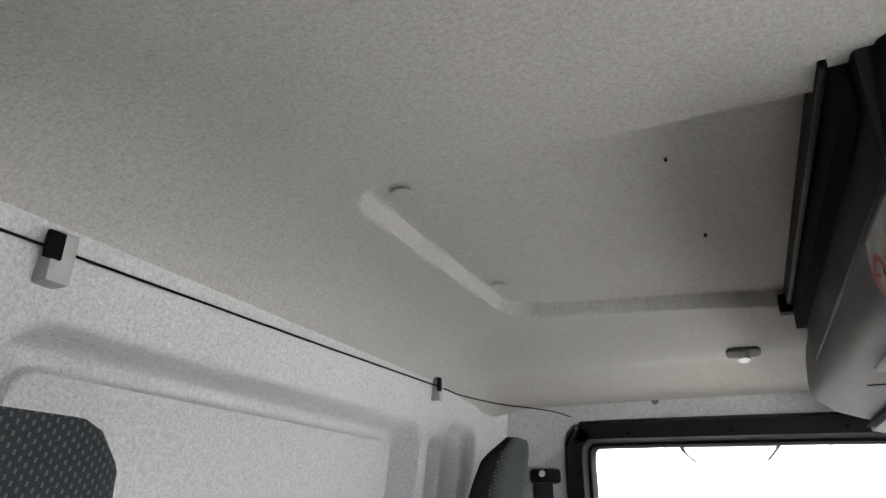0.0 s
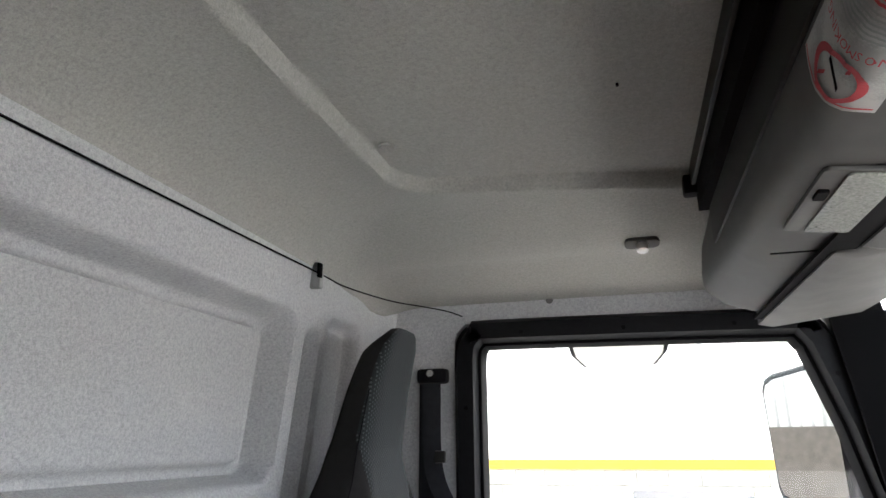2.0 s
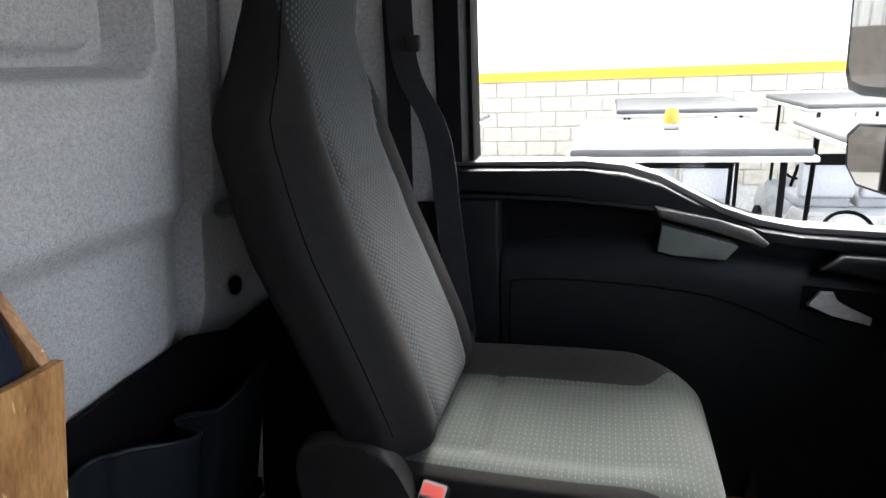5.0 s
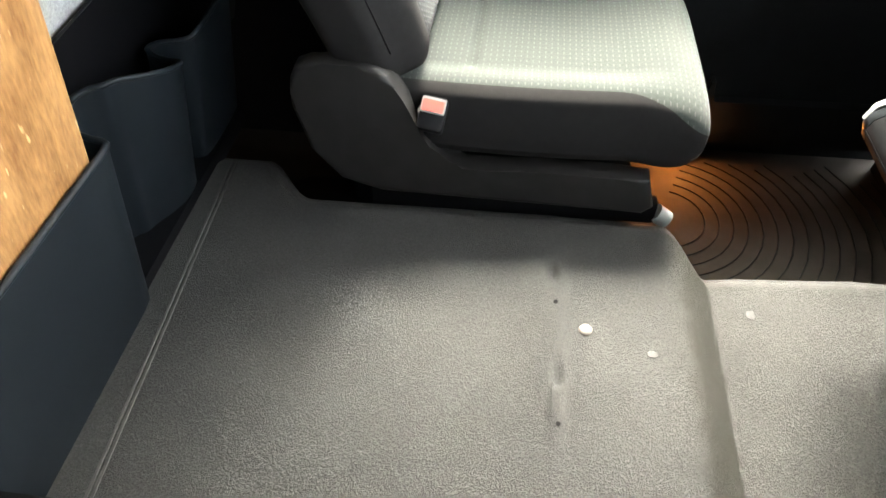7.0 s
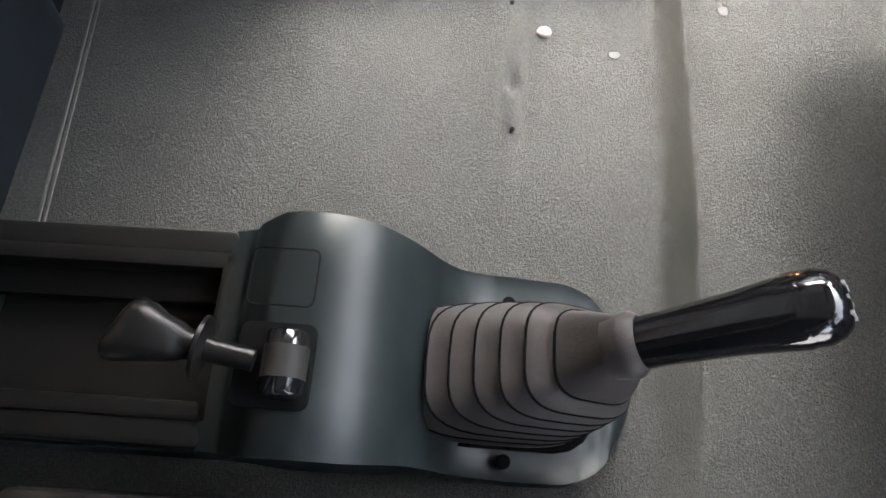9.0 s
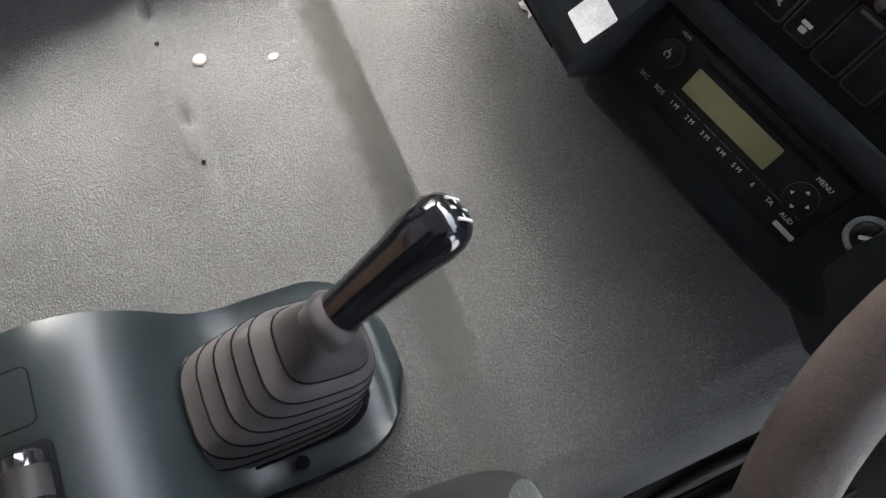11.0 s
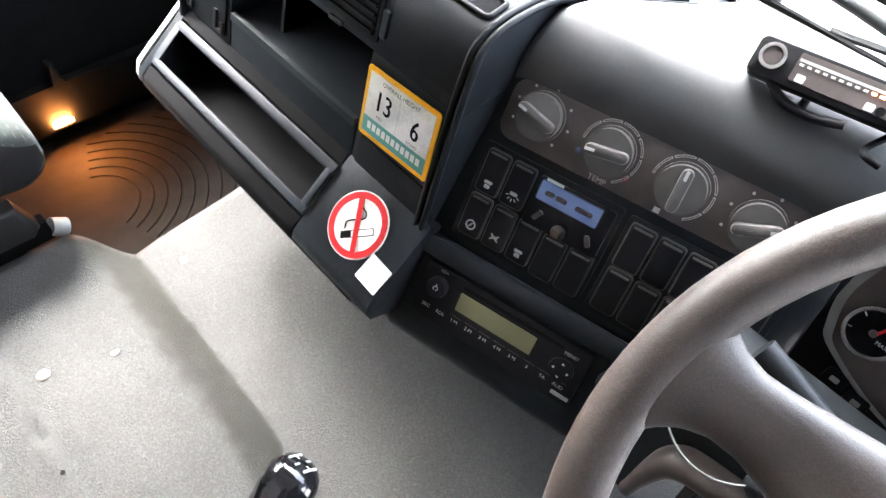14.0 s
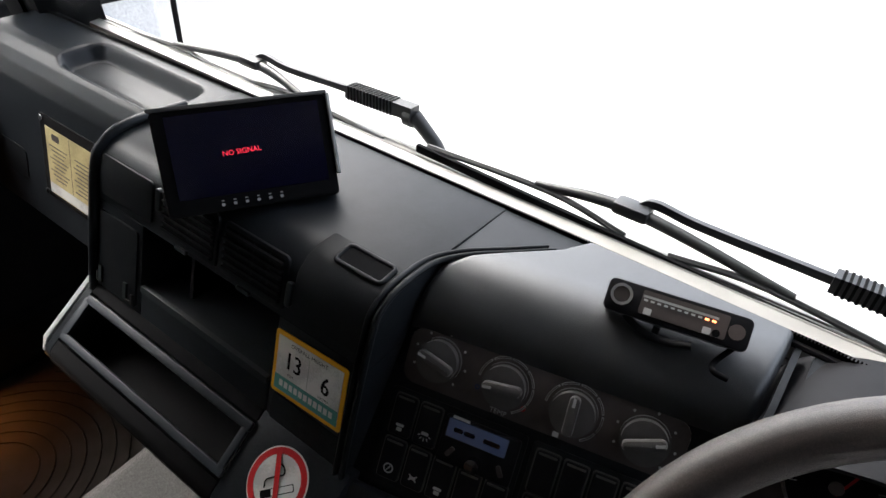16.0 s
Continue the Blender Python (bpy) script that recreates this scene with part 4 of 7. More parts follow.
part("tongue", box(-0.165, -0.135, 1.868, 1.885, 1.165, 1.195, 0.006), M["trim"], belt, "metal belt tongue", smooth=40)
part("lower_anchor", box(-0.085, -0.042, 1.825, 1.85, 0.565, 0.635, 0.01), M["trim"], belt, "grey plastic end fitting", smooth=40)
solid("wall_plug", Plane((rear_x(0.785) + 0.004, 1.63, 0.785), (0, -1, 0), (1, 0, 0)).disc(0, 0, 0.017, 0.007, -0.012, 0.003, 18), M["ink"], "black round plug in the rear felt wall", "plug", smooth=40)

# ---- overhead console ----
over = thing("overhead_console", (0.65, 0.93, 1.5), "grey moulded overhead console above the windscreen", "console")


def over_ring(y, sc):
    """The console's section: its lower edge climbs and softens towards the door."""
    cx, cz = 0.72, 1.62
    zc = 1.482 + 0.036 * ease(0.85, 1.78, y)
    prof = [(0.515, 1.70), (0.503, 1.62), (0.4975, zc + 0.050), (0.4985, zc + 0.026), (0.505, zc + 0.010), (0.517, zc + 0.001), (0.540, zc * 0.6 + 1.479 * 0.4 - 0.003), (0.590, zc * 0.2 + 1.474 * 0.8 - 0.001), (0.640, 1.470), (0.650, 1.490), (0.80, 1.52), (0.90, 1.56), (0.90, 1.70)]
    return [(cx + (x - cx) * sc, y, cz + (z - cz) * sc) for x, z in prof]


ENDS = ((0.645, 0.97), (0.652, 1), (0.72, 1), (0.80, 1), (0.90, 1), (1.00, 1), (1.10, 1), (1.20, 1), (1.30, 1), (1.40, 1), (1.50, 1), (1.60, 1), (1.70, 1), (1.745, 0.99), (1.765, 0.96), (1.775, 0.91), (1.779, 0.80))
part("body", loft([over_ring(y, sc) for y, sc in ENDS]), M["overhead"], over, smooth=38)
part("end_cap", loft([over_ring(y, sc) for y, sc in ((0.622, 0.90), (0.625, 0.96), (0.632, 0.995), (0.642, 1.008), (0.655, 1.008))]), M["overhead_dark"], over, "black console end on the driver's side", smooth=38)
# black upper plastic, carried down to stand for shade on the rear face
part("upper_box", box(0.4935, 0.88, 0.640, 1.47, 1.560, 1.74, 0.008), M["overhead_dark"], over, "black upper box beside the roof hatch, carried over the shaded rear face", smooth=40)
# solid black strip in place of the shade in the gap
part("shadow_gap", box(0.476, 0.50, 0.66, 1.475, 1.63, 1.75), M["ink"], over, "black strip standing for the shaded gap beside the roof hatch")
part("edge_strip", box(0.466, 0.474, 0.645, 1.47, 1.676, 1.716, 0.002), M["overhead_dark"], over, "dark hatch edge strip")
part("hinge", box(0.452, 0.48, 1.455, 1.485, 1.660, 1.700, 0.006), M["black"], over, "small black hatch stop", smooth=40)
for y0, y1, x0 in ((1.215, 1.82, 0.612), (0.64, 1.205, 0.640)):
    bm = extrude([(x0, y0, 1.462), (x0 + 0.03, y0, 1.455), (0.82, y0, 1.478), (0.86, y0, 1.53), (0.80, y0, 1.54), (x0, y0, 1.495)], (0, y1 - y0, 0), 0.016, 4)
    part("lid", bm, M["overhead_lid"], over, "pale grey front locker lid", smooth=40)
part("lid_gap", box(0.596, 0.640, 0.66, 1.76, 1.4655, 1.4715), M["ink"], over, "dark gap above the locker lids")
part("seam", box(0.535, 0.60, 1.235, 1.2375, 1.4715, 1.4735), M["ink"], over)
P_lamp = Plane((0.585, 1.02, 1.4735), (0.075, -0.0, -0.008), (-0.1, 0, -1))
lamp = part("roof_lamp", P_lamp.slab(-0.016, -0.008, 0.078, 0.205, 0.006, 0.008, -0.001, 0.002), M["overhead_lid"], over, "unlit clear roof lamp", smooth=40)
part("lamp_lens", P_lamp.slab(-0.0055, -0.008, 0.052, 0.194, 0.003, 0.006, 0.005, 0.001), M["lens"], lamp, "ribbed clear lens")
part("lamp_switch", P_lamp.slab(-0.043, 0.030, 0.012, 0.026, 0.005, 0.002, 0.005, 0.001), M["ink"], lamp, "black rocker switch")
# no-smoking notice wrapped round the lower edge
ARC = [(0.4988, 1.5525), (0.4975, 1.5320), (0.4985, 1.5080), (0.5050, 1.4920), (0.5170, 1.4830), (0.5400, 1.4778)]


def notice(inset, lift, y0, y1, t0=0.0, t1=1.0, n=14):
    rows = []
    for i in range(n + 1):
        t = t0 + (t1 - t0) * i / n
        s = t * (len(ARC) - 1)
        k = min(int(s), len(ARC) - 2)
        (xa, za), (xb, zb) = ARC[k], ARC[k + 1]
        f = s - k
        p, d = Vector((xa + (xb - xa) * f, 0, za + (zb - za) * f)), Vector((zb - za, 0, -(xb - xa))).normalized()
        if d.z > 0 and d.x > 0:
            d = -d
        nrm = Vector((-abs(d.x), 0, -abs(d.z)))
        rows.append((p + nrm * lift, nrm))
    return [[(p.x, y, p.z) for y in (y0, y1)] for p, _ in rows]


def strip_bm(rows):
    bm = bmesh.new()
    V = [[bm.verts.new(p) for p in r] for r in rows]
    for a, b in zip(V, V[1:]):
        for k in range(len(a) - 1):
            bm.faces.new((a[k], a[k + 1], b[k + 1], b[k]))
    return bm


note = thing("warning_sticker", (0.50, 0.76, 1.53), "white and red no smoking notice on the overhead console", "sticker")
part("paper", strip_bm(notice(0, 0.0010, 0.655, 0.808)), M["white"], note, smooth=60)
for y0, y1 in ((0.800, 0.8025), (0.663, 0.6655)):
    part("red_line", strip_bm(notice(0, 0.0018, y0, y1, 0.03, 0.97)), M["darkred"], note)


def on_arc(t, lift):
    s = t * (len(ARC) - 1)
    k = min(int(s), len(ARC) - 2)
    (xa, za), (xb, zb) = ARC[k], ARC[k + 1]
    f = s - k
    d = Vector((zb - za, 0, -(xb - xa))).normalized()
    n = Vector((-abs(d.x), 0, -abs(d.z)))
    return Vector((xa + (xb - xa) * f, 0, za + (zb - za) * f)) + n * lift


def ring_on_arc(tc, yc, r0, r1, lift, rt):
    bm = bmesh.new()
    rows = []
    for i in range(40):
        a = 2 * math.pi * i / 40
        rows.append([bm.verts.new(on_arc(tc + rt * r * math.cos(a), lift) + Vector((0, yc + r * math.sin(a), 0))) for r in (r0, r1)])
    for i in range(40):
        a, b = rows[i], rows[(i + 1) % 40]
        bm.faces.new((a[0], a[1], b[1], b[0]))
    return bm


part("red_ring", ring_on_arc(0.55, 0.772, 0.0235, 0.0300, 0.0022, 10.5), M["darkred"], note)
bm = bmesh.new()
q = [on_arc(0.52 - 0.15 * s, 0.0025) + Vector((0, 0.768 + 0.017 * s + w, 0)) for s, w in ((-1, -0.003), (-1, 0.003), (1, 0.003), (1, -0.003))]
bm.faces.new([bm.verts.new(p) for p in q])
part("red_bar", bm, M["darkred"], note)
bm = bmesh.new()
q = [on_arc(0.52 - 0.11 * s, 0.0022) + Vector((0, 0.768 - 0.013 * s + w, 0)) for s, w in ((-1, -0.003), (-1, 0.003), (1, 0.003), (1, -0.003))]
bm.faces.new([bm.verts.new(p) for p in q])
part("cigarette", bm, M["ink"], note)
for i in range(6):
    part("text_line", strip_bm(notice(0, 0.0018, 0.678 + i * 0.0058, 0.6805 + i * 0.0058, 0.14 + 0.03 * (i % 3), 0.88 - 0.05 * (i % 2))), M["light_grey"], note)
part("red_text_line", strip_bm(notice(0, 0.0018, 0.668, 0.6715, 0.22, 0.80)), M["darkred"], note)
P_note = Plane((0, 0, 0), (1, 0, 0), (0, 0, 1))
bm = P_note.text("NO SMOKING", 0.0150, 0, 0)
for v in bm.verts:
    v.co = on_arc(min(1.0, max(0.0, 0.52 - v.co.x * 8.2)), 0.0024) + Vector((0, 0.7285 + v.co.y, 0))
part("heading", bm, M["darkred"], note)


# ---- seats ----
FRONT = [(0.58, -0.035), (0.64, -0.045), (0.70, -0.062), (0.80, -0.10), (0.90, -0.140), (1.06, -0.190), (1.20, -0.198), (1.32, -0.180), (1.45, -0.150)]
THICK = [(0.58, 0.12), (0.90, 0.13), (1.10, 0.12), (1.22, 0.09), (1.40, 0.07), (1.45, 0.03)]
WIDE = [(0.58, 0.200), (0.64, 0.212), (0.70, 0.218), (0.95, 0.218), (1.08, 0.198), (1.15, 0.150), (1.20, 0.130), (1.26, 0.124), (1.36, 0.112), (1.42, 0.095), (1.45, 0.065), (1.456, 0.050)]


def panel_half(z, wide):
    """Half the width of the stitched centre strip; it covers the whole front of the headrest."""
    return wide * lerp_table(((0.58, 0.108), (1.02, 0.108), (1.16, 0.118), (1.24, 0.130), (1.46, 0.130)), z)


def backrest_mesh(yc, wide=1.0, dz=0.0):
    rings, n = [], 120
    for i in range(111):
        z = 0.600 + 0.856 * i / 110
        f, th, w = lerp_table(FRONT, z), lerp_table(THICK, z), lerp_table(WIDE, z) * wide
        low = math.sqrt(max(0.0, 1 - max(0.0, (0.650 - z) / 0.050) ** 2))
        ring = []
        for k in range(n):
            a = 2 * math.pi * k / n
            c, sn = math.cos(a), math.sin(a)
            px = math.copysign(abs(c) ** 0.42, c)
            py = math.copysign(abs(sn) ** 0.42, sn)
            y = py * w
            x = f - th / 2 + px * th / 2 * (0.55 + 0.45 * low)
            if px > 0:
                flank = ease(1.20, 1.05, z)
                x += px * flank * (0.012 - 0.030 * ease(0.55, 1.0, abs(py)) + 0.016 * math.exp(-(((abs(py) - 0.74) / 0.14) ** 2)) - 0.006 * math.exp(-(((abs(y) - panel_half(z, wide)) / 0.008) ** 2)))
                x -= px * 0.004 * math.exp(-(((z - 0.985 + 0.12 * abs(y)) / 0.008) ** 2)) * ease(0.115, 0.10, abs(y))
            ring.append((x, yc + y, z + dz))
        rings.append(ring)
    return loft(rings)


def cushion_half(x, wide):
    t = (x + 0.10) / 0.475
    endk = math.sqrt(max(0.0, 1 - max(0.0, (t - 0.86) / 0.14) ** 2))
    return 0.215 * wide * (0.94 + 0.06 * math.sin(math.pi * t)) * (0.86 + 0.14 * endk)


def panel_edges(x):
    return 0.55 + 0.43 * ease(0.27, 0.372, x), -0.84 - 0.155 * ease(0.24, 0.37, x)


def cushion_mesh(yc, wide=1.0, dz=0.0):
    rings, n = [], 180
    for i in range(121):
        t = i / 120
        x = -0.10 + 0.475 * t
        endk = math.sqrt(max(0.0, 1 - max(0.0, (t - 0.86) / 0.14) ** 2))
        h = 0.075 * (0.35 + 0.65 * endk)
        w = 0.215 * wide * (0.94 + 0.06 * math.sin(math.pi * t)) * (0.86 + 0.14 * endk)
        zc = 0.545 - 0.02 * ease(0.75, 1.0, t)
        ring = []
        a1, a2 = (math.acos(math.copysign(b * b, b)) for b in panel_edges(x))
        for k in range(n):
            a = 2 * math.pi * k / n
            if k < 22:
                a = a1 * k / 22
            elif k < 74:
                a = a1 + (a2 - a1) * (k - 22) / 52
            elif k < 90:
                a = a2 + (math.pi - a2) * (k - 74) / 16
            c, s = math.cos(a), math.sin(a)
            py, pz = math.copysign(abs(c) ** 0.5, c), math.copysign(abs(s) ** 0.55, s)
            z = zc + pz * h
            if pz > 0:
                z += 0.022 * ease(0.5, 0.85, abs(py)) * (1 - ease(0.92, 1.0, abs(py))) * ease(1.0, 0.7, t) - 0.008 * math.exp(-(((t - 0.27) / 0.02) ** 2)) * ease(0.62, 0.45, abs(py))
                z -= 0.030 * ease(0.86, 0.45, py) * ease(1.0, 0.72, t)
            ring.append((x, yc + py * w, z + dz))
        rings.append(ring)
    return loft(rings)


def make_seat(name, yc, label, wide=1.0, dz=0.0):
    seat = thing(name, (0.1, yc, FLOOR), label, "seat")
    b = backrest_mesh(yc, wide, dz)
    b.normal_update()
    panel = split(b, lambda f: f.normal.x > 0.15 and abs(f.calc_center_median().y - yc) < panel_half(f.calc_center_median().z - dz, wide))
    part("backrest", b, M["cloth"], seat, "dark grey cloth backrest with integral headrest", smooth=60)
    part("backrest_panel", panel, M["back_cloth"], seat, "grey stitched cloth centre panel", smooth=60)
    c = cushion_mesh(yc, wide, dz)
    c.normal_update()

    def in_panel(f):
        m = f.calc_center_median()
        b1, b0 = panel_edges(m.x)
        return (f.normal.z > 0.1 or f.normal.x > 0.3) and b0 < (m.y - yc) / cushion_half(m.x, wide) < b1 and m.z > 0.50 + dz

    panel = split(c, in_panel)
    part("cushion", c, M["cloth"], seat, "dark grey cloth seat cushion", smooth=60)
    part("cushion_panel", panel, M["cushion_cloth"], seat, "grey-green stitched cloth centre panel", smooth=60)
    for sgn, nm in ((-1, "side_trim"), (1, "side_trim")):
        y0 = yc + sgn * 0.225 * wide
        out = smooth_path([(-0.215, y0, 0.575 + dz), (-0.20, y0, 0.64 + dz), (-0.13, y0, 0.648 + dz), (-0.085, y0, 0.64 + dz), (-0.055, y0, 0.60 + dz), (-0.03, y0, 0.54 + dz), (0.0, y0, 0.49 + dz), (0.05, y0, 0.482 + dz), (0.15, y0, 0.485 + dz), (0.30, y0, 0.482 + dz)], 3)
        out += [Vector((0.315, y0, 0.43 + dz)), Vector((0.30, y0, 0.415 + dz)), Vector((-0.10, y0, 0.425 + dz)), Vector((-0.16, y0, 0.445 + dz)), Vector((-0.20, y0, 0.50 + dz))]
        part(nm, extrude(out, (0, -sgn * 0.035, 0), 0.009, 3), M["trim"], seat, "grey moulded plastic recliner trim", smooth=45)
    part("pedestal", box(-0.16, 0.28, yc - 0.18, yc + 0.18, FLOOR, 0.47 + dz, 0.01), M["black"], seat, "black seat pedestal", smooth=40)
    for sgn in (-1, 1):
        part("slide_rail", box(-0.12, 0.325, yc + sgn * 0.20 - 0.012, yc + sgn * 0.20 + 0.012, 0.385 + dz, 0.425 + dz, 0.004), M["ink"], seat, "black slide rail", smooth=40)
        # pale grey colour replaces the bright reflection on the metal ends
        part("rail_end", tube([(0.325, yc + sgn * 0.20, 0.40 + dz), (0.345, yc + sgn * 0.20, 0.385 + dz)], 0.015, 12), M["light_grey"], seat, "metal rail end, its reflection painted pale grey", smooth=40)
    for pts in ([(lerp_table(FRONT, z) - 0.017, yc + s * lerp_table(WIDE, z) * wide * 0.985, z + dz) for z in [0.66 + 0.06 * i for i in range(12)]] for s in (-1, 1)):
        part("piping", tube(smooth_path(pts, 2), 0.0014, 5), M["ink"], seat)
    return seat


SEAT_Y = 1.622
seat = make_seat("passenger_seat", SEAT_Y, "dark grey cloth passenger seat with stitched grey centre panels")
make_seat("drivers_seat", 0.372, "dark grey cloth driver's seat with stitched grey centre panels", 1.14, -0.10)
buckle = thing("belt_buckle", (-0.025, 1.42, 0.53), "black seat belt buckle with a red button beside the cushion", "buckle")
P_b = Plane((-0.012, 1.402, 0.588), (0.95, -0.05, -0.16), (0.02, -0.62, 0.78))
part("buckle_body", P_b.slab(0, -0.010, 0.036, 0.048, 0.020, 0.005, -0.0185, 0.003), M["black"], buckle, smooth=40)
part("buckle_rim", P_b.slab(0, 0.000, 0.034, 0.022, 0.003, 0.003, 0.001), M["light_grey"], buckle, "pale rim")
part("red_button", P_b.slab(0, -0.001, 0.030, 0.016, 0.005, 0.002, 0.001), M["buckle"], buckle, "red release button", smooth=40)
part("buckle_stalk", tube([(-0.025, 1.41, 0.575), (-0.03, 1.425, 0.50), (-0.04, 1.44, 0.44)], 0.012, 8), M["black"], buckle, smooth=50)

# ---- rear storage bin, plywood box, cloth ----
bin_ = thing("storage_bin", (-0.42, 1.0, 0.40), "dark grey moulded storage bin along the rear wall", "storage bin")


PLAN = [(-0.327, 0.420, 0.682), (-0.327, 0.800, 0.682), (-0.328, 1.100, 0.682), (-0.330, 1.162, 0.681), (-0.339, 1.176, 0.680), (-0.360, 1.182, 0.679), (-0.398, 1.200, 0.678), (-0.416, 1.245, 0.678), (-0.408, 1.268, 0.679), (-0.392, 1.279, 0.679), (-0.384, 1.296, 0.676), (-0.362, 1.330, 0.664), (-0.352, 1.362, 0.652), (-0.356, 1.395, 0.640), (-0.378, 1.418, 0.627), (-0.412, 1.431, 0.624), (-0.428, 1.441, 0.630), (-0.412, 1.450, 0.636), (-0.372, 1.455, 0.641), (-0.361, 1.475, 0.645), (-0.358, 1.540, 0.652), (-0.360, 1.600, 0.660)]
TOPLINE = smooth_path(PLAN, 6)
FOOTLINE = smooth_path([(-0.445 + 0.8 * (x + 0.40), y, 0.40) for x, y, _ in PLAN], 6)


def bin_front(u, v):
    """The front, ruled from its wavy upper edge to its foot."""
    i = round(u * (len(TOPLINE) - 1))
    return tuple(FOOTLINE[i].lerp(TOPLINE[i], v))


def bin_back(u, v):
    i = round(u * (len(TOPLINE) - 1))
    d = (TOPLINE[min(i + 1, len(TOPLINE) - 1)] - TOPLINE[max(i - 1, 0)]).normalized()
    p = bin_front(u, v)
    return (p[0] - 0.005 * d.y, p[1] + 0.005 * d.x, p[2] - 0.001)


NP = len(TOPLINE) - 1
bm = sheet(bin_front, NP, 8)
sheet(bin_back, NP, 8, bm)
part("front_panel", bm, M["bin"], bin_, "blue-grey plastic front with a moulded cup holder wave", smooth=60)
part("rim", tube([Vector(bin_front(i / NP, 1.0)) + Vector((-0.002, 0, 0)) for i in range(NP + 1)], 0.0042, 8), M["bin"], bin_, smooth=60)
part("bin_floor", box(-0.55, -0.40, 0.42, 1.60, 0.39, 0.42), M["black"], bin_)
part("back_panel", extrude([(-0.405 - 0.34 * (0.80 - z), y, z) for y, z in ((0.42, 0.42), (1.92, 0.42), (1.92, 0.716), (1.74, 0.714), (1.61, 0.708), (1.52, 0.740), (1.48, 0.754), (1.28, 0.741), (0.42, 0.735))], (0.006, 0, 0), 0.002), M["black"], bin_, "black inner panel")

crate = thing("plywood_box", (-0.36, 0.92, 0.42), "open worn plywood box standing in the rear bin", "box")
part("front_board", extrude([(-0.345, 0.66, 0.645), (-0.345, 1.142, 0.645), (-0.296, 1.142, 0.884), (-0.296, 0.66, 0.884)], (-0.013, 0, 0), 0.0015), M["wood"], crate, "scratched orange-brown plywood board")
part("back_board", box(-0.372, -0.360, 0.60, 1.142, 0.62, 1.009, 0.0015), M["wood"], crate)
part("side_board", extrude([(-0.366, 1.129, 0.64), (-0.360, 1.129, 0.64), (-0.309, 1.129, 0.880), (-0.360, 1.129, 0.965)], (0, 0.013, 0), 0.0015), M["wood"], crate)
part("side_board", extrude([(-0.366, 0.665, 0.64), (-0.360, 0.665, 0.64), (-0.309, 0.665, 0.880), (-0.360, 0.665, 0.965)], (0, 0.013, 0), 0.0015), M["wood"], crate)
P_bk = Plane((-0.360, 0, 0), (0, 1, 0), (1, 0, 0))
for y, z in ((1.118, 0.99), (1.04, 0.985), (0.86, 0.985)):
    part("nail", P_bk.disc(y, z, 0.004, 0.0015, 0, seg=10), M["ink"], crate)


jacket = thing("folded_jacket", (-0.345, 0.90, 0.80), "folded navy blue jacket stuffed in the plywood box", "jacket")
FOLD = [(-0.340, 0.780), (-0.324, 0.855), (-0.331, 0.925), (-0.333, 0.948), (-0.338, 0.958), (-0.346, 0.957), (-0.351, 0.946), (-0.356, 0.948), (-0.362, 0.963), (-0.370, 0.966), (-0.376, 0.958), (-0.378, 0.90), (-0.378, 0.780)]


def jacket_ring(y, thick, drop):
    ring = []
    for k, (x, z) in enumerate(FOLD):
        wob = 0.004 * math.sin(21 * y + 1.7 * k) + 0.003 * math.sin(47 * y + 0.9 * k)
        ring.append((-0.336 + (x + 0.350) * 0.76 * thick + 0.8 * wob * (0.4 if k in (0, 11, 12) else 1), y, z - drop * (z > 0.85) + 0.7 * wob))
    return ring


ends = [(1.092, 1.0, 0.0), (1.104, 0.97, 0.003), (1.112, 0.86, 0.012), (1.116, 0.66, 0.026)]
part("body", loft([jacket_ring(0.69 + 0.0126 * i, 1.0, 0.0) for i in range(32)] + [jacket_ring(*e) for e in ends]), M["navy"], jacket, smooth=70)
flap = [(1.118, 0.862), (1.121, 0.89), (1.119, 0.93), (1.112, 0.957), (1.096, 0.955), (1.078, 0.93), (1.062, 0.895), (1.050, 0.87), (1.048, 0.862)]
bm = extrude([(-0.3185 - 0.13 * (z - 0.862), y, z) for y, z in flap], (-0.018, 0, 0.0), 0.0045, 3)
part("sleeve", bm, M["navy"], jacket, "sleeve folded over the front", smooth=60)
part("seam", tube([(-0.3175 - 0.13 * (z - 0.862), y, z) for y, z in flap[4:]], 0.0016, 6), M["ink"], jacket)

# ---- gear console ----
cons = thing("gear_console", (0.0, 0.76, 0.40), "grey-green moulded console with a tray on the tunnel", "console")
CY = 0.762
HUMP = [(-0.44, 0.470), (-0.082, 0.470), (-0.074, 0.512), (-0.050, 0.520), (-0.03, 0.548), (0.0, 0.562), (0.045, 0.556), (0.085, 0.525), (0.115, 0.480), (0.15, 0.452), (0.22, 0.440), (0.272, 0.432), (0.292, 0.415), (0.302, 0.400)]
HALF = [(-0.44, 0.090), (-0.06, 0.088), (-0.02, 0.092), (0.06, 0.091), (0.12, 0.085), (0.18, 0.087), (0.240, 0.086), (0.270, 0.073), (0.290, 0.045), (0.302, 0.012)]
rings = []
xs = [-0.44, -0.42, -0.086] + [-0.082 + i * 0.0048 for i in range(81)]
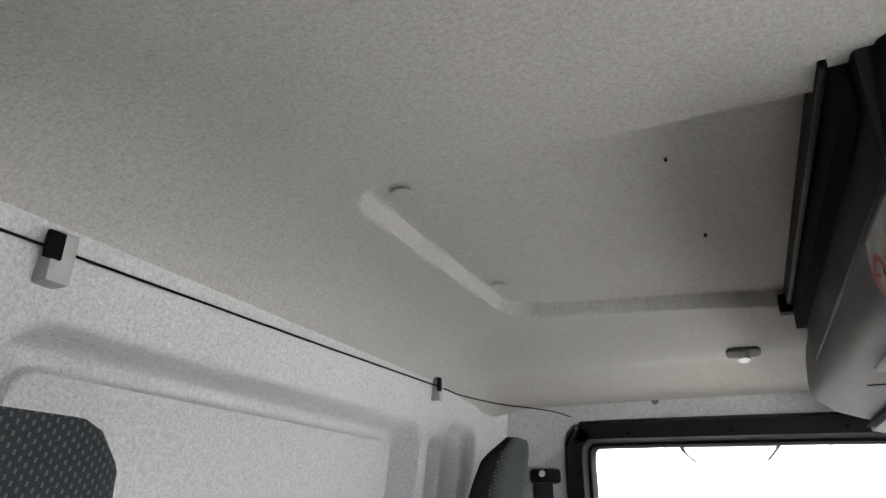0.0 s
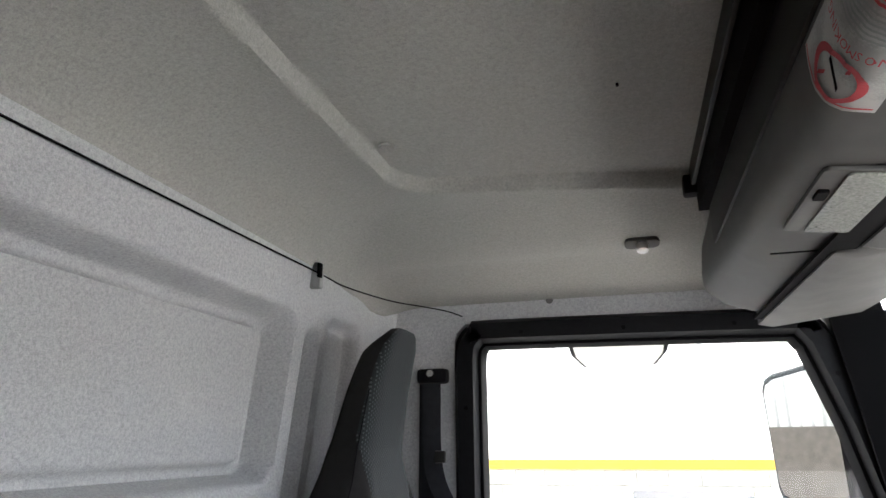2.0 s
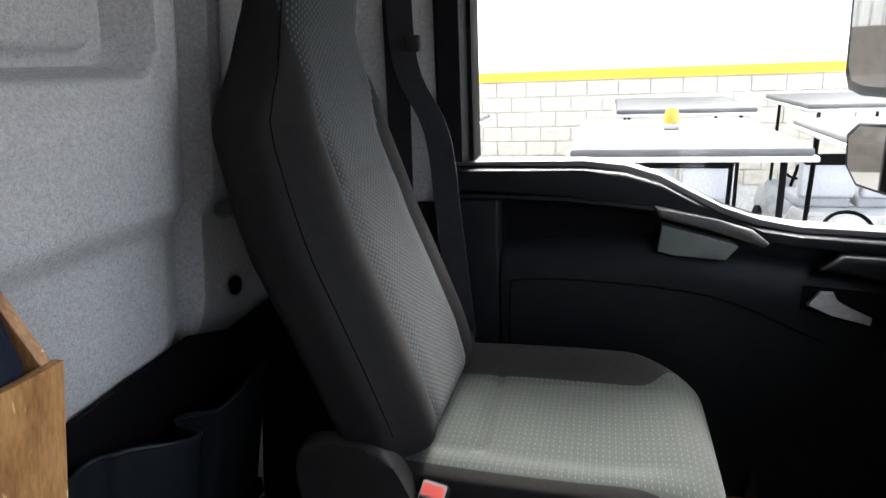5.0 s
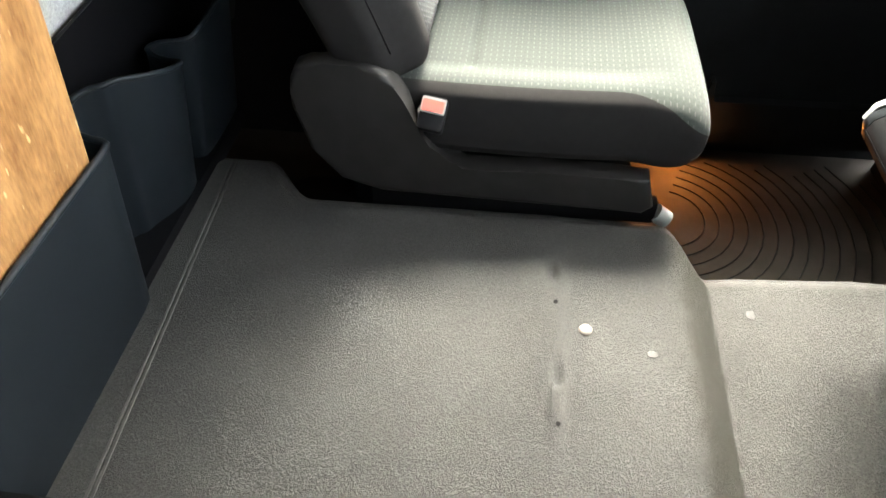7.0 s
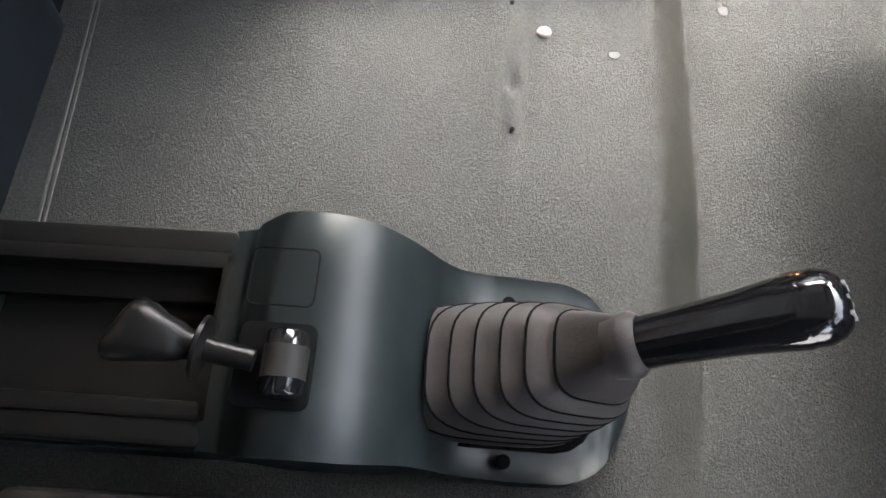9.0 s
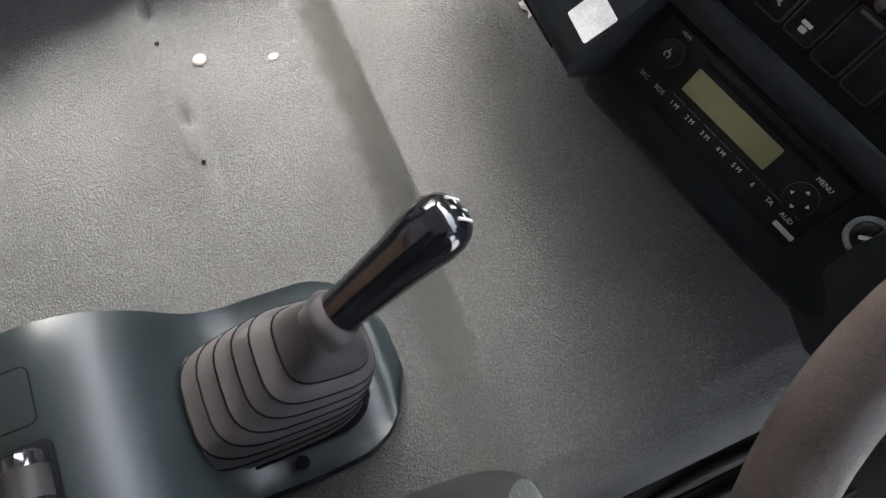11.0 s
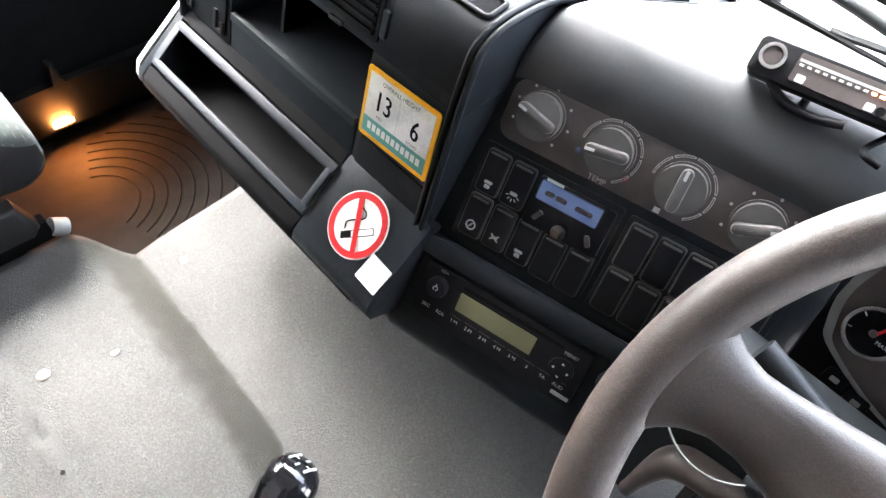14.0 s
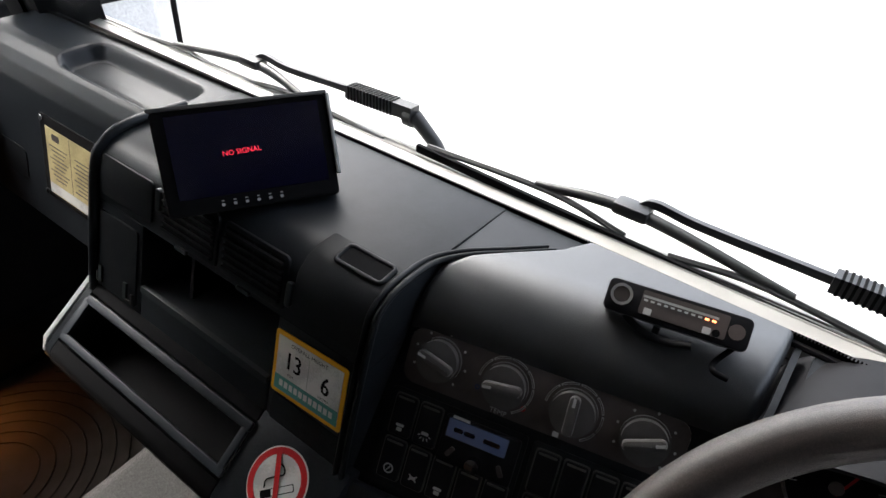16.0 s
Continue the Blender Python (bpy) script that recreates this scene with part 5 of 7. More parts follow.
for x in xs:
    h = lerp_table(HUMP, x) if x < -0.045 else sum(lerp_table(HUMP, x + 0.005 * q) for q in range(-4, 5)) / 9
    w = sum(lerp_table(HALF, x + 0.003 * q) for q in range(-3, 4)) / 7
    ring = []
    for s in range(-8, 9):
        t = s / 8
        ring.append((x, CY - 0.005 * ease(0.09, 0.14, x) + w * math.copysign(min(1, abs(t) * 1.12) ** 1.0, t) + 0.012 * t, h - 0.010 * ease(0.90, 0.74, abs(t)) * ease(0.085, 0.115, x) * ease(0.288, 0.268, x) - 0.014 * abs(t) ** 6 - max(0, abs(t) - 0.89) / 0.11 * (h - 0.40) * 0.95))
    ring += [(x, CY + w + 0.014, 0.385), (x, CY - w - 0.014, 0.385)]
    rings.append(ring)
bm = loft(rings)
part("shell", bm, M["console"], cons, "satin grey-green plastic shell", smooth=50)
P_c = Plane((0, CY, 0.511), (1, 0, 0), (-0.03, 0, 1))
part("tray_well", P_c.slab(-0.190, 0.0, 0.236, 0.140, 0.003, 0.008, -0.040), M["tray"], cons, "dark open tray floor")
for u0, v0, w0, h0 in ((-0.256, 0.083, 0.376, 0.024), (-0.256, -0.083, 0.376, 0.024), (-0.383, 0, 0.120, 0.168)):
    part("tray_wall", P_c.slab(u0, v0, w0, h0, 0.050, 0.006, -0.050, 0.004), M["tray"], cons, "tray side", smooth=40)
for u0, v0, w0, h0 in ((-0.190, 0.066, 0.252, 0.016), (-0.190, -0.066, 0.252, 0.016), (-0.070, 0, 0.014, 0.148), (-0.314, 0, 0.016, 0.148)):
    part("tray_edge", P_c.slab(u0, v0, w0, h0, 0.045, 0.005, -0.042, 0.004), M["tray"], cons, "dark tray lip", smooth=40)
part("tray_step", P_c.slab(-0.190, 0.046, 0.226, 0.030, 0.016, 0.004, -0.037, 0.002), M["tray"], cons, "step in the tray", smooth=40)
for u0 in (-0.297,):
    part("tray_rib", P_c.slab(u0, 0.0, 0.003, 0.115, 0.012, 0, -0.037), M["console"], cons)
P_sw = Plane((-0.003, 0.80, 0.5635), (0.998, 0, -0.02), (0.02, 0, 1))
part("blank_panel", tube([P_sw.at(a - 0.002, b, 0.0003) for a, b in rounded(0.054, 0.048, 0.006)], 0.0007, 6, True), M["ink"], cons, "groove round a blank switch panel")
part("brake_plate", P_sw.slab(0.002, -0.071, 0.060, 0.066, 0.006, 0.008, -0.003, 0.002), M["ink"], cons, "glossy black valve plate", smooth=40)
P_g = Plane((0.17, 0.752, 0.452), (0.97, 0, -0.10), (0.10, 0, 0.99))
part("boot_well", P_g.slab(-0.002, 0.002, 0.196, 0.132, 0.003, 0.040, -0.0080), M["ink"], cons)
for v0 in (0.072, -0.074):
    part("fixing_screw", P_g.disc(0.012, v0, 0.0065, 0.006, -0.009, 0.001, 14), M["ink"], cons)

brake = thing("parking_brake_lever", (-0.02, 0.728, 0.56), "black plastic parking brake lever on the console", "lever")
part("pivot_housing", tube([(0.010, y, 0.574) for y in (0.703, 0.707, 0.751, 0.755)], [0.012, 0.0165, 0.0165, 0.012], 20), M["gloss"], brake, "glossy black pivot barrel", smooth=50)
part("pivot_band", tube([(0.010, 0.717, 0.574), (0.010, 0.741, 0.574)], 0.0172, 20), M["trim"], brake, "grey band", smooth=50)
a, b = Vector((-0.012, 0.729, 0.578)), Vector((-0.108, 0.7430, 0.5985))
d = (b - a)
LV = [(0.0, 0.0085, 0.0085), (0.30, 0.0088, 0.0088), (0.36, 0.0095, 0.0095), (0.372, 0.021, 0.021), (0.385, 0.024, 0.024), (0.415, 0.024, 0.024), (0.43, 0.020, 0.020), (0.44, 0.011, 0.011), (0.50, 0.0115, 0.011), (0.56, 0.0145, 0.0135), (0.70, 0.0180, 0.0165), (0.86, 0.0235, 0.0190), (0.95, 0.0245, 0.0185), (1.0, 0.0215, 0.0150), (1.025, 0.0140, 0.0090)]
lu = Vector((0, 0, 1)).cross(d).normalized()
lw = d.cross(lu).normalized()
rings = []
for t, hw, ht in LV:
    flat = 0.78 if t > 0.55 else 1.0
    rings.append([a + d * t + lu * hw * math.copysign(abs(math.cos(q)) ** flat, math.cos(q)) + lw * ht * math.copysign(abs(math.sin(q)) ** flat, math.sin(q)) + d * (0.06 * math.cos(q) if t > 0.85 else 0) for q in [2 * math.pi * k / 28 for k in range(28)]])
part("lever", loft(rings), M["lever"], brake, "worn grey-black lever with a flared paddle knob", smooth=42)

gear = thing("gear_lever", (0.17, 0.752, 0.45), "gear lever with grey ribbed rubber gaiter and glossy black knob", "gear lever")
rings = []
base, tip = Vector((0.168, 0.753, 0.452)), Vector((0.262, 0.756, 0.592))
for i in range(65):
    t = min(1.0, (i // 8 + (i % 8) / 7 * 1.02 - 0.10 * (i % 8 == 0)) / 8) * 0.78 if i < 64 else 1.0
    c = base + (tip - base) * t + Vector((0.035 * math.sin(math.pi * t * 0.5) * t * (1 - t) * 2, 0, 0))
    fold = (i % 8) / 7
    w = (0.083 * (1 - t) + 0.020 * t) * (1.13 - 0.32 * fold if i < 56 else 1.0)
    w = max(w, 0.020)
    tl = radians(6 + 42 * t)
    ring = []
    for k in range(32):
        aa = 2 * math.pi * k / 32
        cx, sy = math.copysign(abs(math.cos(aa)) ** 0.55, math.cos(aa)), math.copysign(abs(math.sin(aa)) ** 0.55, math.sin(aa))
        px, py = w * cx, w * sy * (0.66 + 0.28 * t)
        ring.append(c + Vector((px * math.cos(tl), py, -px * math.sin(tl) * 0.9)))
    rings.append(ring)
part("gaiter", loft([[p - Vector((0, 0, 0.016)) for p in rings[0]]] + rings), M["gaiter"], gear, "grey concertina rubber gaiter", smooth=24)
axis = (tip - base).normalized()
# thin black rings paint the shade under each fold lip
for i in range(8, 57, 8):
    part("fold_shade", tube([p - axis * 0.0016 for p in rings[i]], 0.0013, 6, True), M["ink"], gear)
kd = (Vector((0.372, 0.772, 0.668)) - Vector((0.255, 0.755, 0.584))).normalized()
k0 = Vector((0.250, 0.7545, 0.580))
part("collar", tube([k0, k0 + kd * 0.012, k0 + kd * 0.018, k0 + kd * 0.024], [0.023, 0.0245, 0.0245, 0.020], 24), M["gaiter"], gear, smooth=40)
KN = [(0.018, 0.0185), (0.05, 0.0195), (0.09, 0.0215), (0.110, 0.0235), (0.126, 0.0252), (0.130, 0.0245)]
knob = part("knob", tube([k0 + kd * s for s, _ in KN], [r for _, r in KN], 26), M["gloss"], gear, "glossy black shift knob", smooth=50)
P_k = Plane(k0 + kd * 0.152 + Vector((0, 0, 0)), Vector((0.0, -1, 0)).cross(kd).cross(kd) * -1, kd)
CAP = [(0.128, 0.0246), (0.138, 0.0244), (0.146, 0.0212), (0.151, 0.0165), (0.1535, 0.009), (0.154, 0.002)]
part("shift_plate", tube([k0 + kd * s for s, _ in CAP], [r for _, r in CAP], 26), M["gloss"], knob, "glossy black domed cap with a silver shift pattern", smooth=50)
for u0, v0, w0, h0 in ((-0.0095, 0, 0.0022, 0.018), (0, 0, 0.0022, 0.022), (0.0095, 0, 0.0022, 0.018), (0, 0, 0.019, 0.0022)):
    part("shift_mark", P_k.slab(u0, v0, w0, h0, 0.0060, 0, -0.0042), M["silver"], knob, "silver shift line")


# ---- dashboard ----
dash = thing("dashboard", (0.75, 0.93, 0.60), "dark grey moulded truck dashboard with angled centre stack", "dashboard")
P_pax = Plane((0.635, 0.95, 0.78), (0, -1, 0), (-0.96, 0, 0.27))


def pax_x(z):
    return 0.635 + 0.281 * (z - 0.78)


def slab_y(prof, y0, y1, bevel=0.004):
    return extrude([(x, y0, z) for x, z in prof], (0, y1 - y0, 0), bevel)


TOPP = [(pax_x(0.825), 0.825), (pax_x(0.862), 0.862), (0.667, 0.885), (0.683, 0.897), (0.71, 0.903), (0.89, 0.9005), (0.89, 0.825)]
part("upper_shell", slab_y(TOPP, 0.884, 1.365, 0.001), M["dash"], dash, smooth=45)
COL = [(pax_x(0.655), 0.655), (pax_x(0.8245), 0.8245), (0.89, 0.8245), (0.89, 0.655)]
part("centre_column", slab_y(COL, 0.884, 1.0095, 0.001), M["dash"], dash, smooth=45)
part("left_column", slab_y([(pax_x(0.655), 0.655), (pax_x(0.824), 0.824), (0.89, 0.824), (0.89, 0.655)], 1.262, 1.365), M["dash"], dash, smooth=45)
part("lower_shell", slab_y([(pax_x(0.655), 0.655), (pax_x(0.738), 0.738), (0.89, 0.725), (0.89, 0.655)], 1.012, 1.261), M["dash"], dash, smooth=45)
part("shelf_back", box(0.79, 0.83, 1.01, 1.36, 0.69, 0.83), M["black"], dash, "dark back of the open shelf")
part("shelf_divider", extrude([(pax_x(0.74) + 0.03, 1.195, 0.735), (pax_x(0.825) + 0.03, 1.195, 0.825), (0.80, 1.195, 0.825), (0.80, 1.195, 0.735)], (0, 0.006, 0)), M["black"], dash)
part("shelf_lip", slab_y([(pax_x(0.738) - 0.003, 0.735), (pax_x(0.745) - 0.002, 0.743), (pax_x(0.745) + 0.004, 0.743), (pax_x(0.738) + 0.006, 0.735)], 1.014, 1.260, 0.001), M["console"], dash, "worn shelf edge", smooth=40)


def side_top(u, v):
    """The passenger end of the dash: a leaning face, a rounded brow and a top with a sunk tray."""
    y = 1.368 + 0.557 * v
    run = u * (len(SIDE) - 2)
    k = min(int(run), len(SIDE) - 3)
    (xa, za), (xb, zb) = SIDE[k], SIDE[k + 1]
    x, z = xa + (xb - xa) * (run - k), za + (zb - za) * (run - k)
    if k >= 2:
        z -= 0.026 * box_in(y, x, 1.395, 1.70, 0.772, 0.868, 0.035, 0.020)
    return (x, y, z)


SIDE = [(0.700, 0.60), (0.735, 0.78), (0.741, 0.810), (0.746, 0.835), (0.755, 0.862), (0.766, 0.879), (0.782, 0.891), (0.800, 0.8955), (0.815, 0.8965), (0.830, 0.897), (0.845, 0.8975), (0.860, 0.898), (0.875, 0.898), (0.89, 0.898), (0.89, 0.60)]
part("left_shell", sheet(side_top, 96, 90), M["dash"], dash, "passenger end of the dash with a sunk tray", smooth=45)
P_side = Plane((0.728, 1.62, 0.742), (0, -1, 0), (-0.98, 0, 0.19))
part("side_panel", P_side.slab(-0.215, -0.06, 0.11, 0.06, 0.002, 0.012, 0, 0.001), M["dash_lid"], dash, smooth=40)
# section edge rib where the proud part ends
part("edge_rib", tube(smooth_path([(0.598, 1.367, 0.655), (0.625, 1.367, 0.76), (0.655, 1.367, 0.865), (0.672, 1.367, 0.892), (0.71, 1.367, 0.908), (0.80, 1.367, 0.906)], 5), 0.007, 8), M["dash"], dash, smooth=50)
for yy in (0.884, 0.893):
    part("edge_rib", tube(smooth_path([(0.597, yy, 0.655), (0.625, yy, 0.76), (0.656, yy, 0.865), (0.671, yy, 0.8915), (0.70, yy, 0.9025), (0.750, yy - 0.001, 0.9022), (0.785, yy - 0.018, 0.9022), (0.820, yy - 0.050, 0.9020), (0.858, yy - 0.084, 0.9015)], 5), [0.0035] * 22 + [0.0035 - 0.0001 * k for k in range(19)], 8), M["dash_lid"], dash, smooth=50)
# air vents with slats
for u0, w0 in ((-0.106, 0.103), (-0.219, 0.103)):
    vent = part("air_vent", P_pax.slab(u0, 0.087, w0, 0.066, 0.004, 0.006, -0.001, 0.0015), M["dash_lid"], dash, "slatted air vent", smooth=40)
    part("backing", P_pax.slab(u0, 0.088, w0 - 0.010, 0.054, 0.001, 0.003, 0.0032), M["ink"], vent)
    for k in range(6):
        part("slat", P_pax.slab(u0, 0.088 - 0.0225 + k * 0.0090, w0 - 0.010, 0.0030, 0.0045, 0, 0.0040), M["black"], vent)
    for k in range(3):
        part("vane", P_pax.slab(u0 - 0.025 + 0.025 * k, 0.088, 0.002, 0.052, 0.001, 0, 0.0036), M["black"], vent)
    part("tab", P_pax.slab(u0 - 0.010, 0.0505, 0.022, 0.005, 0.004, 0.002, 0.002, 0.001), M["console"], vent)
part("vent_wheel", P_pax.slab(-0.0475, 0.080, 0.009, 0.030, 0.006, 0.004, 0, 0.002), M["console"], dash, "grey vent thumbwheel", smooth=40)
part("vent_wheel", P_pax.slab(-0.2785, 0.096, 0.009, 0.030, 0.006, 0.004, 0, 0.002), M["console"], dash, "grey vent thumbwheel", smooth=40)
for v0, h0 in ((0.085, 0.055),):
    part("blank_panel", P_pax.slab(-0.348, v0, 0.112, h0, 0.003, 0.006, 0, 0.001), M["dash_lid"], dash, smooth=40)
for u0, v0, w0, h0 in ((-0.401, -0.072, 0.012, 0.004), (-0.405, -0.066, 0.004, 0.014), (-0.329, -0.072, 0.012, 0.004), (-0.325, -0.066, 0.004, 0.014)):
    part("clip", P_pax.slab(u0, v0, w0, h0, 0.003, 0.001, 0.003), M["trim"], dash, "small grey corner clip")
part("blank_panel", P_pax.slab(-0.362, -0.022, 0.086, 0.112, 0.003, 0.006, 0.0, 0.001), M["dash_lid"], dash, smooth=40)
for u0 in (-0.398, -0.340):
    part("bracket", P_pax.slab(u0, -0.060, 0.007, 0.024, 0.003, 0, 0.003), M["console"], dash)
# glove lid with hand slot on the top edge
LID = [(pax_x(0.838), 0.838), (pax_x(0.862), 0.862), (0.6675, 0.885), (0.683, 0.8975), (0.70, 0.9015), (0.722, 0.9035)]
lid = part("locker_lid", slab_y([(x - 0.003, z + 0.002) for x, z in LID] + [(0.722, 0.895), (0.69, 0.885), (pax_x(0.838) + 0.012, 0.838)], 0.894, 0.992, 0.0012), M["dash_lid"], dash, "small locker lid wrapped over the dash edge", smooth=40)
P_hs = Plane((0.7005, 0.932, 0.9042), (0, -1, 0), (-0.16, 0, 0.98))
rim = [P_hs.at(a, b, 0.0005) for a, b in rounded(0.062, 0.026, 0.006)]
part("slot_rim", tube(rim, 0.0028, 8, True), M["dash_lid"], lid, "raised rim of the hand slot", smooth=60)
# no recess is cut; the plate's black gives the slot its shade
part("slot_well", P_hs.slab(0.0, 0.0, 0.060, 0.024, 0.0012, 0.005, -0.0004), M["ink"], lid, "flat black plate standing for the shaded hand slot")
part("lower_lid", P_pax.slab(0.003, -0.085, 0.112, 0.072, 0.0025, 0.005, -0.001, 0.001), M["dash_lid"], dash, smooth=40)
# projecting lower shelf with an open slot
P_low = Plane((0.533, 1.0, 0.64), (0, -1, 0), (-0.6, 0, 0.8))
LOW = [(0.5255, 0.6345), (0.521, 0.622), (0.527, 0.604), (0.55, 0.592), (0.66, 0.60), (0.66, 0.675), (0.612, 0.6995)]
part("lower_shelf", slab_y(LOW, 0.874, 1.012, 0.003), M["dash"], dash, smooth=45)
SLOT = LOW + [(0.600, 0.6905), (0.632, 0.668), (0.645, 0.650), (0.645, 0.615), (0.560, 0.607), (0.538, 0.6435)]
# slot section is near black so that its inside looks shaded
part("lower_shelf", slab_y(SLOT, 1.013, 1.360, 0.001), M["ink"], dash, "dash shelf with a deep open slot, coloured near black for its shade", smooth=45)
part("lower_shelf", slab_y(LOW, 1.3605, 1.375, 0.001), M["dash"], dash, smooth=45)
for u0, v0, w0, h0 in ((-0.183, 0.0165, 0.345, 0.011), (-0.183, 0.0755, 0.345, 0.012), (-0.352, 0.046, 0.014, 0.060), (-0.018, 0.046, 0.010, 0.060)):
    part("slot_rim", P_low.slab(u0, v0, w0, h0, 0.006, 0.003, 0.0, 0.002), M["bin"], dash, "grey slot rim", smooth=40)
part("shelf_end", extrude([(0.523, 1.376, 0.622), (0.530, 1.376, 0.642), (0.612, 1.376, 0.702), (0.628, 1.376, 0.70), (0.628, 1.376, 0.655)], (0, 0.010, 0), 0.003), M["light_grey"], dash, "pale shelf end", smooth=40)
part("front_groove", slab_y([(0.5205, 0.618), (0.5205, 0.6205), (0.5225, 0.6205), (0.5225, 0.618)], 0.90, 1.36, 0), M["ink"], dash)
part("underside", box(0.70, 0.90, 0.56, 1.40, 0.56, 0.66, 0.01), M["black"], dash)

# knee panel with a rolled lower edge arching over the driver's footwell
KNEE = [(0.640, 0.640), (0.630, 0.560), (0.585, 0.548), (0.566, 0.556), (0.563, 0.590), (0.557, 0.626), (0.546, 0.645), (0.530, 0.653), (0.476, 0.661), (0.38, 0.668), (0.16, 0.672), (0.16, 0.770), (0.640, 0.770)]
part("knee_panel", extrude([(0.635 + 0.20 * (z - 0.65), y, z) for y, z in KNEE], (0.05, 0, 0), 0.004), M["dash"], dash, "dark knee panel", smooth=40)
roll = smooth_path([(0.632 + 0.20 * (z - 0.65), y + 0.004, z + 0.010) for y, z in KNEE[3:11]], 4)
part("knee_roll", tube(roll, [0.008 + 0.010 * ease(0, 0.5, i / (len(roll) - 1)) for i in range(len(roll))], 12), M["panel"], dash, "brown-grey rolled edge", smooth=60)
ring = [(0.636 + 0.050 * 0.80 * math.sin(q), 0.549 + 0.050 * math.cos(q), 0.755 + 0.050 * 0.60 * math.sin(q)) for q in [2 * math.pi * i / 48 for i in range(48)]]
part("column_ring", tube(ring, 0.0010, 8, True), M["mint"], dash, "thin grey ring", smooth=60)

# angled centre stack
P_st = Plane((0.684, 0.751, 0.738), (0.2255, -0.974, 0), (-0.835, -0.193, 0.515))
SP = [(-0.12, -0.09), (-0.10, -0.004), (-0.095, 0.0), (0.124, 0.0), (0.128, -0.004), (0.128, -0.03), (0.128, -0.09), (0.12, -0.22), (-0.12, -0.22)]
rings = [[P_st.at(u, v * sc, w - d) for v, w in SP] for u, sc, d in ((-0.160, 0.985, 0.020), (-0.157, 0.990, 0.010), (-0.151, 0.995, 0.003), (-0.142, 1, 0), (0.10, 1, 0), (0.19, 1, 0.0), (0.21, 0.99, 0.012), (0.215, 0.97, 0.03))]
part("centre_panel", loft(rings), M["dash"], dash, "angled centre stack", smooth=40)
CHIN = [(-0.085, -0.06), (-0.085, 0.0), (-0.088, 0.0025), (-0.165, 0.004), (-0.180, 0.003), (-0.192, -0.002), (-0.203, -0.012), (-0.211, -0.026), (-0.217, -0.048), (-0.220, -0.085), (-0.220, -0.14), (-0.10, -0.14)]
rings = []
for u, pull, d in ((-0.172, 0.026, 0.030), (-0.171, 0.016, 0.018), (-0.167, 0.008, 0.008), (-0.160, 0.003, 0.003), (-0.150, 0.0, 0.0), (-0.05, 0, 0), (0.05, 0, 0), (0.115, 0.001, 0), (0.135, 0.004, 0.001), (0.150, 0.012, 0.006), (0.160, 0.024, 0.016), (0.165, 0.042, 0.034)):
    rings.append([P_st.at(u, min(-0.085, v + pull * (v < -0.12)), w - d) for v, w in CHIN])
part("radio_housing", loft(rings), M["dash"], dash, "rounded chin that holds the radio", smooth=45)


def seam_y(x):
    """The curved left edge of the top over the heater panel."""
    return lerp_table(((0.70, 0.8825), (0.760, 0.8815), (0.785, 0.866), (0.820, 0.834), (0.858, 0.798), (0.90, 0.775)), x)


def top_over(u, v):
    """The rolled brow above the heater panel and the flat top behind it; u runs from the seam to the instruments."""
    across = -0.1215 + 0.330 * u
    p = P_st.at(across, 0.120, 0.0012)
    turn = min(v / 0.6, 1.0) * math.pi / 2
    dx, dz = 0.082 * (1 - math.cos(turn)), 0.0645 * math.sin(turn)
    x, y, z = p.x + dx, p.y, p.z + dz
    if v > 0.6:
        x += (0.89 - x) * (v - 0.6) / 0.4
    z = min(z, 0.9065)
    edge = seam_y(x)
    y = edge + (p.y - P_st.at(-0.1215, 0.120).y) * (edge - 0.555) / (0.8838 - 0.555)
    z -= 0.010 * (1 - math.sqrt(max(0.0, 1 - max(0.0, 1 - (edge - y) / 0.010) ** 2)))
    z -= 0.014 * (1 - math.sqrt(max(0.0, 1 - max(0.0, 1 - (1.0 - u) / 0.035) ** 2)))
    return (x, y, z)


part("top_shell", sheet(top_over, 150, 50), M["dash_top"], dash, "grained dash top over the heater panel", smooth=60)
part("top_end", extrude([P_st.at(0.2085, 0.105, 0.001), P_st.at(0.2085, 0.125, 0.001), (0.775, 0.556, 0.874), (0.800, 0.556, 0.889), (0.89, 0.556, 0.893), (0.89, 0.556, 0.72), (0.78, 0.556, 0.72)], (0, -0.006, 0)), M["dash"], dash, "side of the dash top", smooth=30)
part("top_base", extrude([(x, y, 0.86) for x, y in ((0.764, 0.8838), (0.764, 0.874), (0.800, 0.846), (0.840, 0.808), (0.89, 0.775), (0.89, 0.8838))], (0, 0, 0.0395)), M["dash"], dash, smooth=30)
rings = [[(0.815, y, 0.80), (0.822, y, 0.872), (0.838, y, 0.886), (0.89, y, 0.892), (0.89, y, 0.70), (0.84, y, 0.70)] for y in (0.538, 0.30, 0.10, -0.10)]
part("driver_top", loft(rings), M["dash"], dash, "dash top behind the instruments", smooth=50)
part("lower_bar", P_st.slab(0.022, -0.074, 0.362, 0.024, 0.013, 0.010, -0.001, 0.006), M["dash"], dash, "rounded bar under the switches", smooth=45)
part("driver_panel", slab_y([(0.80, 0.60), (0.81, 0.72), (0.90, 0.72), (0.90, 0.60)], -0.09, 0.60, 0.004), M["dash"], dash, smooth=45)

